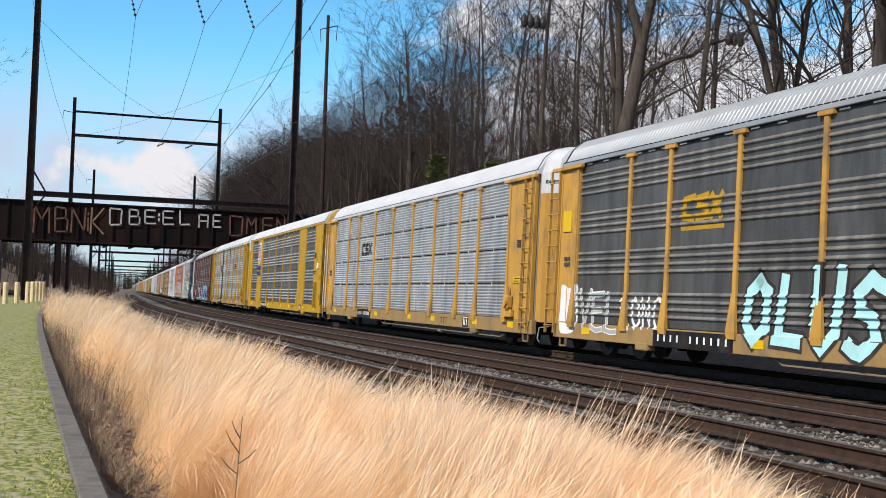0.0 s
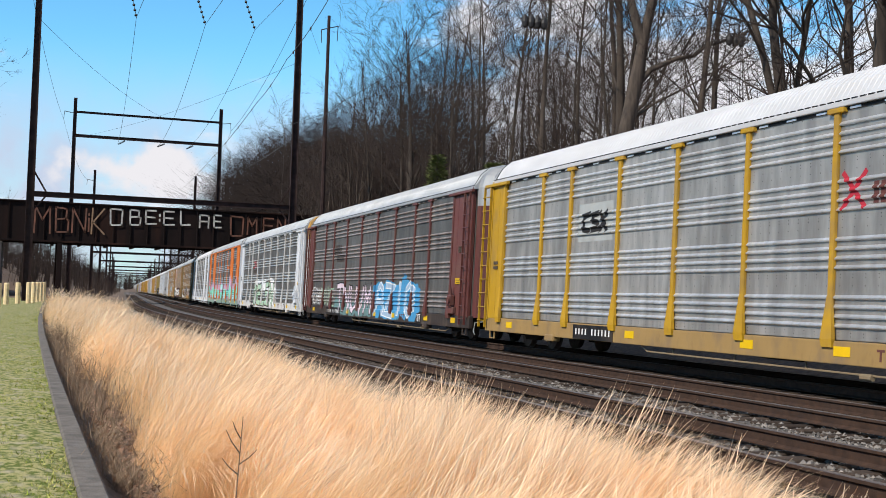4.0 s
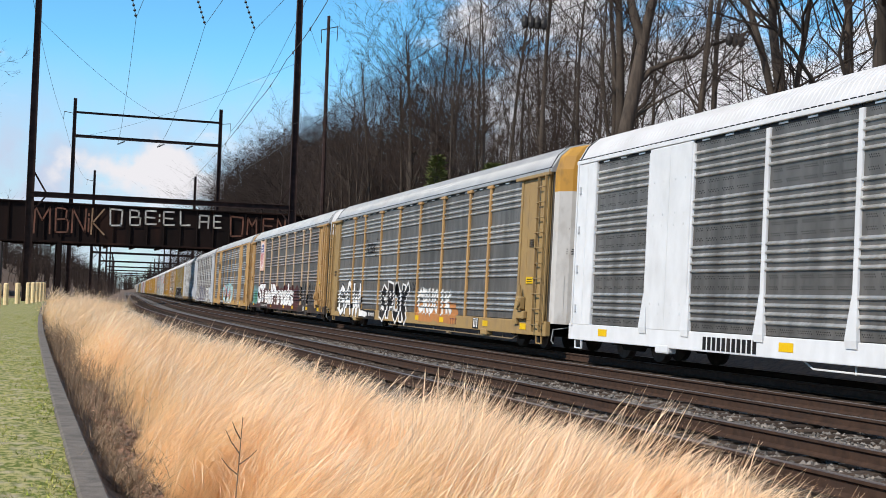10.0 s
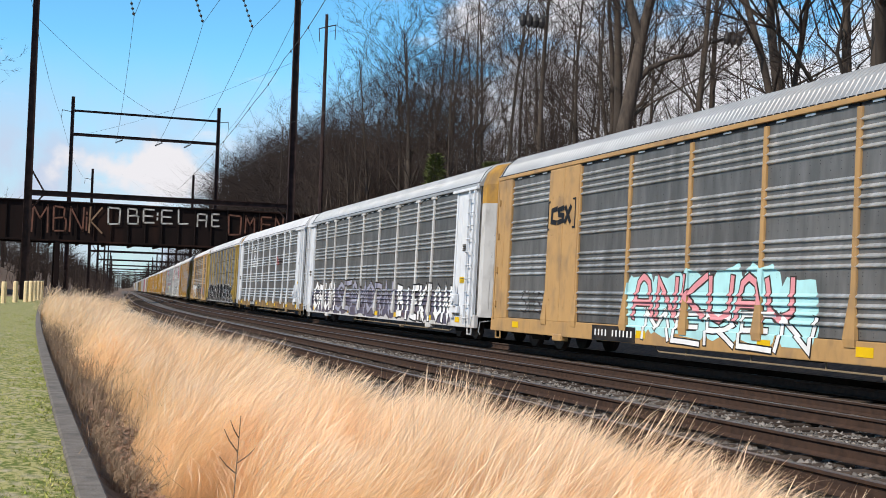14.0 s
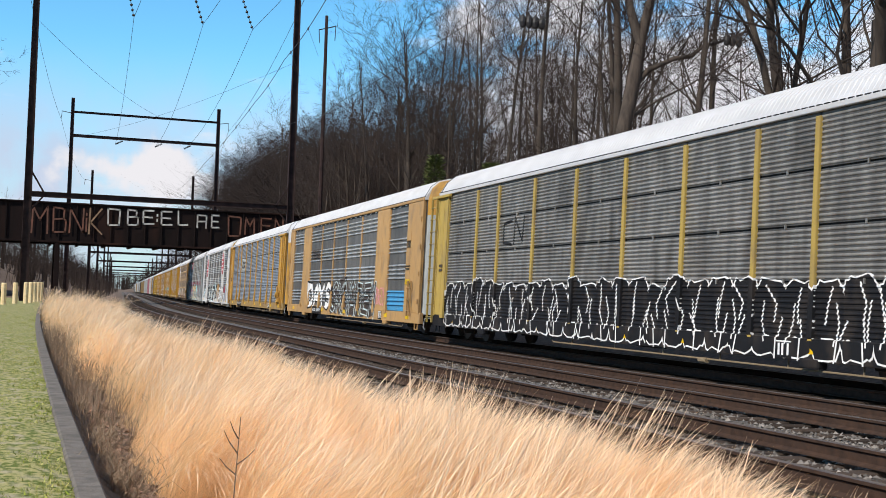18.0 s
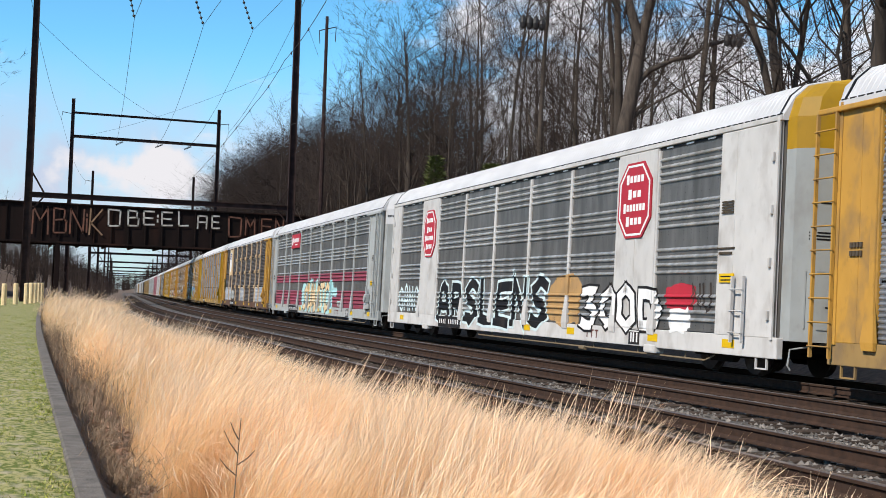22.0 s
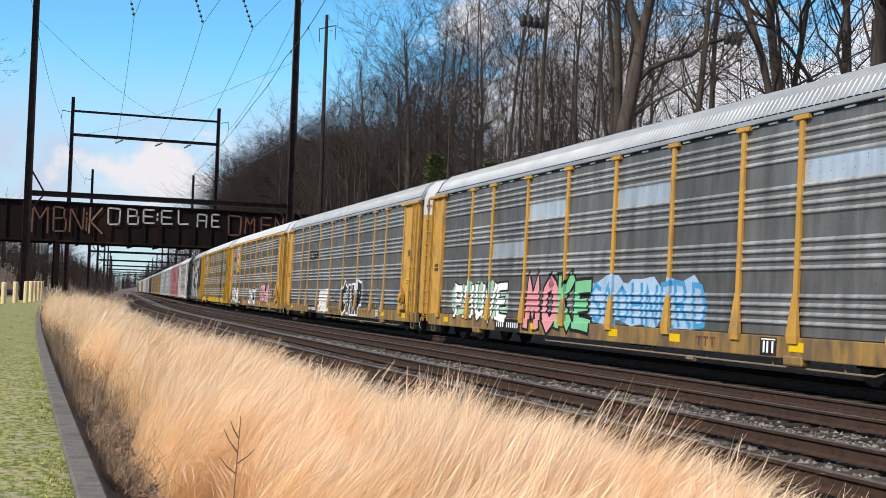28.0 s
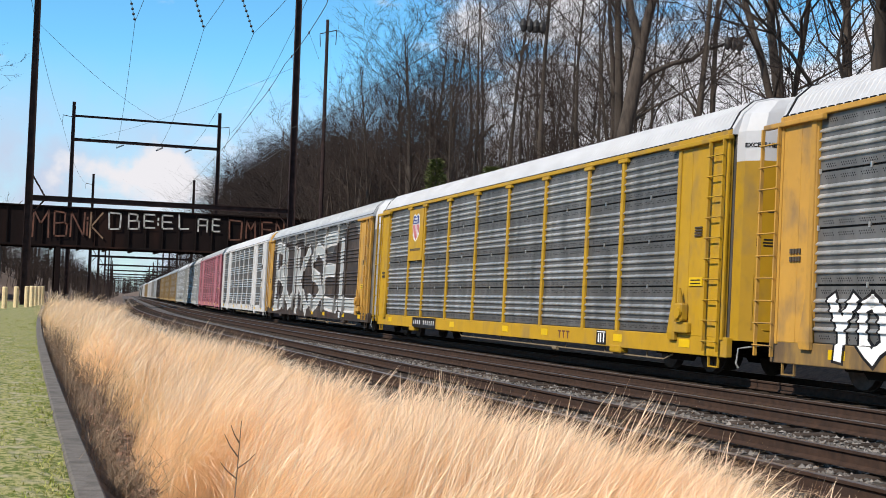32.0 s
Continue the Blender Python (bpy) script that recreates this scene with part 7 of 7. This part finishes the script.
# ---------------------------------------------------------------- tall dry grass
def grass_clump(seed, n, radius, h, thin=1.0):
    """Curved blades, upright below and swept over towards +x above, many ending in a soft drooping plume."""
    rng = random.Random(seed)
    sh = Sheet()
    for _ in range(n):
        a, q = rng.uniform(0, 6.283), radius * math.sqrt(rng.random())
        bx, by = math.cos(a) * q, math.sin(a) * q
        L = h * (rng.uniform(.55, 1.0) if rng.random() < .45 else rng.uniform(1.0, 1.3))
        bow = rng.uniform(.35, 1.1) if rng.random() < .25 else rng.uniform(1.3, 2.7)
        az = rng.gauss(-.25, .38)
        lean = rng.gauss(.02, .10)
        w = rng.uniform(.0009, .0020) * thin
        face = rng.uniform(0, 3.14)
        cx, cy = math.cos(face) * w, math.sin(face) * w
        plume = L > h * .85 and rng.random() < .5
        x = z = 0.0
        pts = [(bx, by, 0)]
        last = 0
        for u in (.34, .58, .76, .90, 1.0) if plume else (.36, .64, .84, 1.0):
            tilt = lean + .06 + bow * u ** 2.2
            st = L * (u - last)
            last = u
            x += math.sin(tilt) * st
            z += math.cos(tilt) * st
            pts.append((bx + math.cos(az) * x, by + math.sin(az) * x, z))
        ws = (1, .95, .9, 1.9, 3.6, .9) if plume else (1, .95, .85, .6, .15)
        v = []
        for p, s in zip(pts, ws):
            v += [(p[0] - cx * s, p[1] - cy * s, p[2]), (p[0] + cx * s, p[1] + cy * s, p[2])]
        sh.add(v, [(2 * k, 2 * k + 1, 2 * k + 3, 2 * k + 2) for k in range(len(pts) - 1)], 0)
        if plume:
            sh.mi[-2:] = [1, 1]
    return sh


GRASS = []


def build_grass():
    rng = random.Random(21)
    protos = [grass_clump(200 + k, 1900, .36, 1.0, .44).mesh("grass_clump", M["grass"], M["plume"]) for k in range(6)]
    mid = [grass_clump(230 + k, 560, .38, 1.0, .8).mesh("grass_clump", M["grass"], M["plume"]) for k in range(5)]
    far = [grass_clump(210 + k, 190, .42, 1.0).mesh("grass_clump", M["grass"], M["plume"]) for k in range(4)]
    y = 4.0
    rows = []
    while y < 110:
        wid = centre(y).x - 10.25 - kerb_x(y) - max(8.5 - y, 0) * .13 + .10 * max(0, min(1, (17 - y) / 5)) - (.35 if y > 30 else 0)
        step = .42 if y < 14 else .55 if y < 30 else .9 if y < 60 else 1.6
        x = .55
        while x < wid + .2:
            rows.append((kerb_x(y) + x + rng.uniform(-.15, .15), y + rng.uniform(-.2, .2), step, wid - x))
            x += step * (.9 if y > 15 or x < 1.7 else .52)
        y += step
    for x, y, step, e in rows:
        k = x - kerb_x(y)
        if y < 40 and k < .58 + max(13 - y, 0) * .075 + (.32 if 13 < y < 25 else 0) * (1 + noise.noise((0, y * .5, 3))):
            continue
        sc = (.85 if step < .6 else step * 1.25) * rng.uniform(.85, 1.15)
        hz = (1.0 + .6 * noise.noise((x * 1.1, y * .6, 4))) * rng.uniform(.72, 1.12) * (1.0 if y < 35 else 1.1) * (1 - (.34 if y > 12 else .30) * max(0, min(1, (1.7 - e) / 1.7)))
        if rng.random() < .15:
            continue
        ob = part("grass_tuft", protos[rng.randrange(6)] if y < 15 else mid[rng.randrange(5)] if y < 30 else far[rng.randrange(4)], None)
        m = Matrix.Translation((x, y, ground_height(x, y) - .04)) @ Matrix.Rotation(rng.gauss(0, .55), 4, "Z") @ Matrix.Rotation(rng.gauss(0, .14), 4, "X") @ Matrix.Rotation(rng.gauss(.08, .19), 4, "Y")
        ob.matrix_world = m @ Matrix.Diagonal((sc, sc, hz, 1))
        tagged(ob, "tall dry straw-coloured grass bending in the wind", "grass", "dry grass", "stuff")
        GRASS.append((ob, m, rng.uniform(0, 6.28), y))


build_grass()


# ---------------------------------------------------------------- weeds and saplings by the kerb
def build_weeds():
    rng = random.Random(41)
    sh = Sheet()
    for _ in range(2600):
        y = 10 + 34 * rng.random() ** 1.3
        x = kerb_x(y) + .08 + abs(rng.gauss(0, .40 if y > 14 else .2))
        z = ground_height(x, y) - .02
        h = rng.uniform(.25, .85) * (1 if y > 15 else .5)
        w = rng.uniform(.002, .005)
        f = rng.uniform(0, 3.14)
        c, s = math.cos(f) * w, math.sin(f) * w
        tx, ty = x + rng.gauss(.05, .14), y + rng.gauss(0, .14)
        sh.add([(x - c, y - s, z), (x + c, y + s, z), (tx, ty, z + h)], [(0, 1, 2)])
        for _ in range(3):
            u = rng.uniform(.3, .95)
            ax, ay, az = x + (tx - x) * u, y + (ty - y) * u, z + h * u
            sh.add([(ax - c, ay - s, az), (ax + c, ay + s, az), (ax + rng.gauss(0, .1), ay + rng.gauss(0, .1), az + rng.uniform(.02, .16))], [(0, 1, 2)])
    tagged(part("dead_weeds", sh, M["weed"]), "dead brown weeds growing along the kerb", "weeds", kind="stuff")
    lf = Sheet()
    for _ in range(5200):
        y = 5.5 + 18 * rng.random() ** 1.2
        x = kerb_x(y) + .03 + rng.random() ** 1.4 * 1.1
        z = ground_height(x, y) + rng.uniform(.005, .04)
        a, r = rng.uniform(0, 6.28), rng.uniform(.02, .05)
        t = rng.uniform(-.5, .5)
        v = [(x + math.cos(a) * r, y + math.sin(a) * r, z), (x - math.sin(a) * r * .5, y + math.cos(a) * r * .5, z + t * r), (x - math.cos(a) * r, y - math.sin(a) * r, z + .01), (x + math.sin(a) * r * .5, y - math.cos(a) * r * .5, z - t * r)]
        lf.add(v, [(0, 1, 2, 3)])
    m = mat("dead_leaf", (0.42, 0.26, 0.18), (0.24, 0.14, 0.10), 0.85, 0, 5.0, bump=0, vary=0.45, per_island=True)
    tagged(part("fallen_leaves", lf, m), "dead brown leaves lying beside the kerb", "leaves", kind="stuff")
    for x, y, h, seed in ((-14.05, 4.3, 1.15, 1), (-13.78, 4.3, .90, 2)):
        r2 = random.Random(seed)
        b = Sheet()
        z = ground_height(x, y)
        top = Vector((x + .03, y, z + h + .1))
        b.tube([(x, y, z), (x - .004, y, z + h * .5), top], [.0055, .004, .0016], 5)
        for u, dx, dz in ((.90, -.05, .08), (.87, .06, .05), (.94, -.03, .06), (.84, -.06, .06)) if seed == 1 else ((.5, -.05, .12),):
            p = Vector((x + .026 * u, y, z + (h + .1) * u))
            b.tube([p, p + Vector((dx * .6, 0, dz * .5)), p + Vector((dx, 0, dz))], [.0026, .0021, .0012], 4)
        tagged(part("bare_sapling", b, M["weed"]), "thin bare sapling standing in dry grass", "sapling")


build_weeds()


# ---------------------------------------------------------------- all that moves
def motions():
    times = [k for k in range(33)]
    for i, car in enumerate(TRAIN):
        tail = FIRST_TAIL + PITCH_CARS * i
        walk(car, [(t, place_on_track(tail - BODY / 2 - travelled(t))) for t in times])
        if i > 24:
            continue
        # wheels roll while the wagon is near
        for b in [o for o in car.children if o.name.startswith("bogie")]:
            for w in [o for o in b.children if o.name.startswith("wheelset")]:
                s0 = tail - BODY / 2 + b.location.y
                ts = [k / 30 for k in range(961) if 4 < s0 - travelled(k / 30) < 48]
                if not ts:
                    continue
                rows = [(t, Matrix.Translation((0, w.location.y, .445)) @ Matrix.Rotation(travelled(t) / .42, 4, "X")) for t in ts]
                if ts[0] > 0:
                    rows.insert(0, (0, rows[0][1]))
                if ts[-1] < 32:
                    rows.append((32, rows[-1][1]))
                walk(w, rows)
    # gusts lay the grass over to the right and let it stand again: (seconds, degrees)
    gusts = ((0, 0), (2.5, -4), (5.5, 4), (9, 8), (12, 9), (14.5, 4), (17, 3), (19.5, 0), (22, -8), (25, -6), (28, 1), (30, -2), (32, -3))
    for ob, m, ph, y in GRASS:
        if y > 40:
            continue
        amp = 4.0 if y < 20 else 2.6
        foot = Matrix.Translation(m.translation)
        rows = []
        for t in [k * .5 for k in range(65)]:
            a, b = next((p, q) for p, q in zip(gusts, gusts[1:]) if p[0] <= t <= q[0])
            lean = a[1] + (b[1] - a[1]) * (t - a[0]) / (b[0] - a[0])
            sway = pose(0, 0, 0, amp * .4 * math.sin(1.3 * t + ph), lean + amp * (.4 * math.sin(.55 * t - .25 * y) + .6 * math.sin(2.1 * t + ph)), 0)
            rows.append((t, foot @ sway @ foot.inverted() @ m))
        walk(ob, rows)


motions()
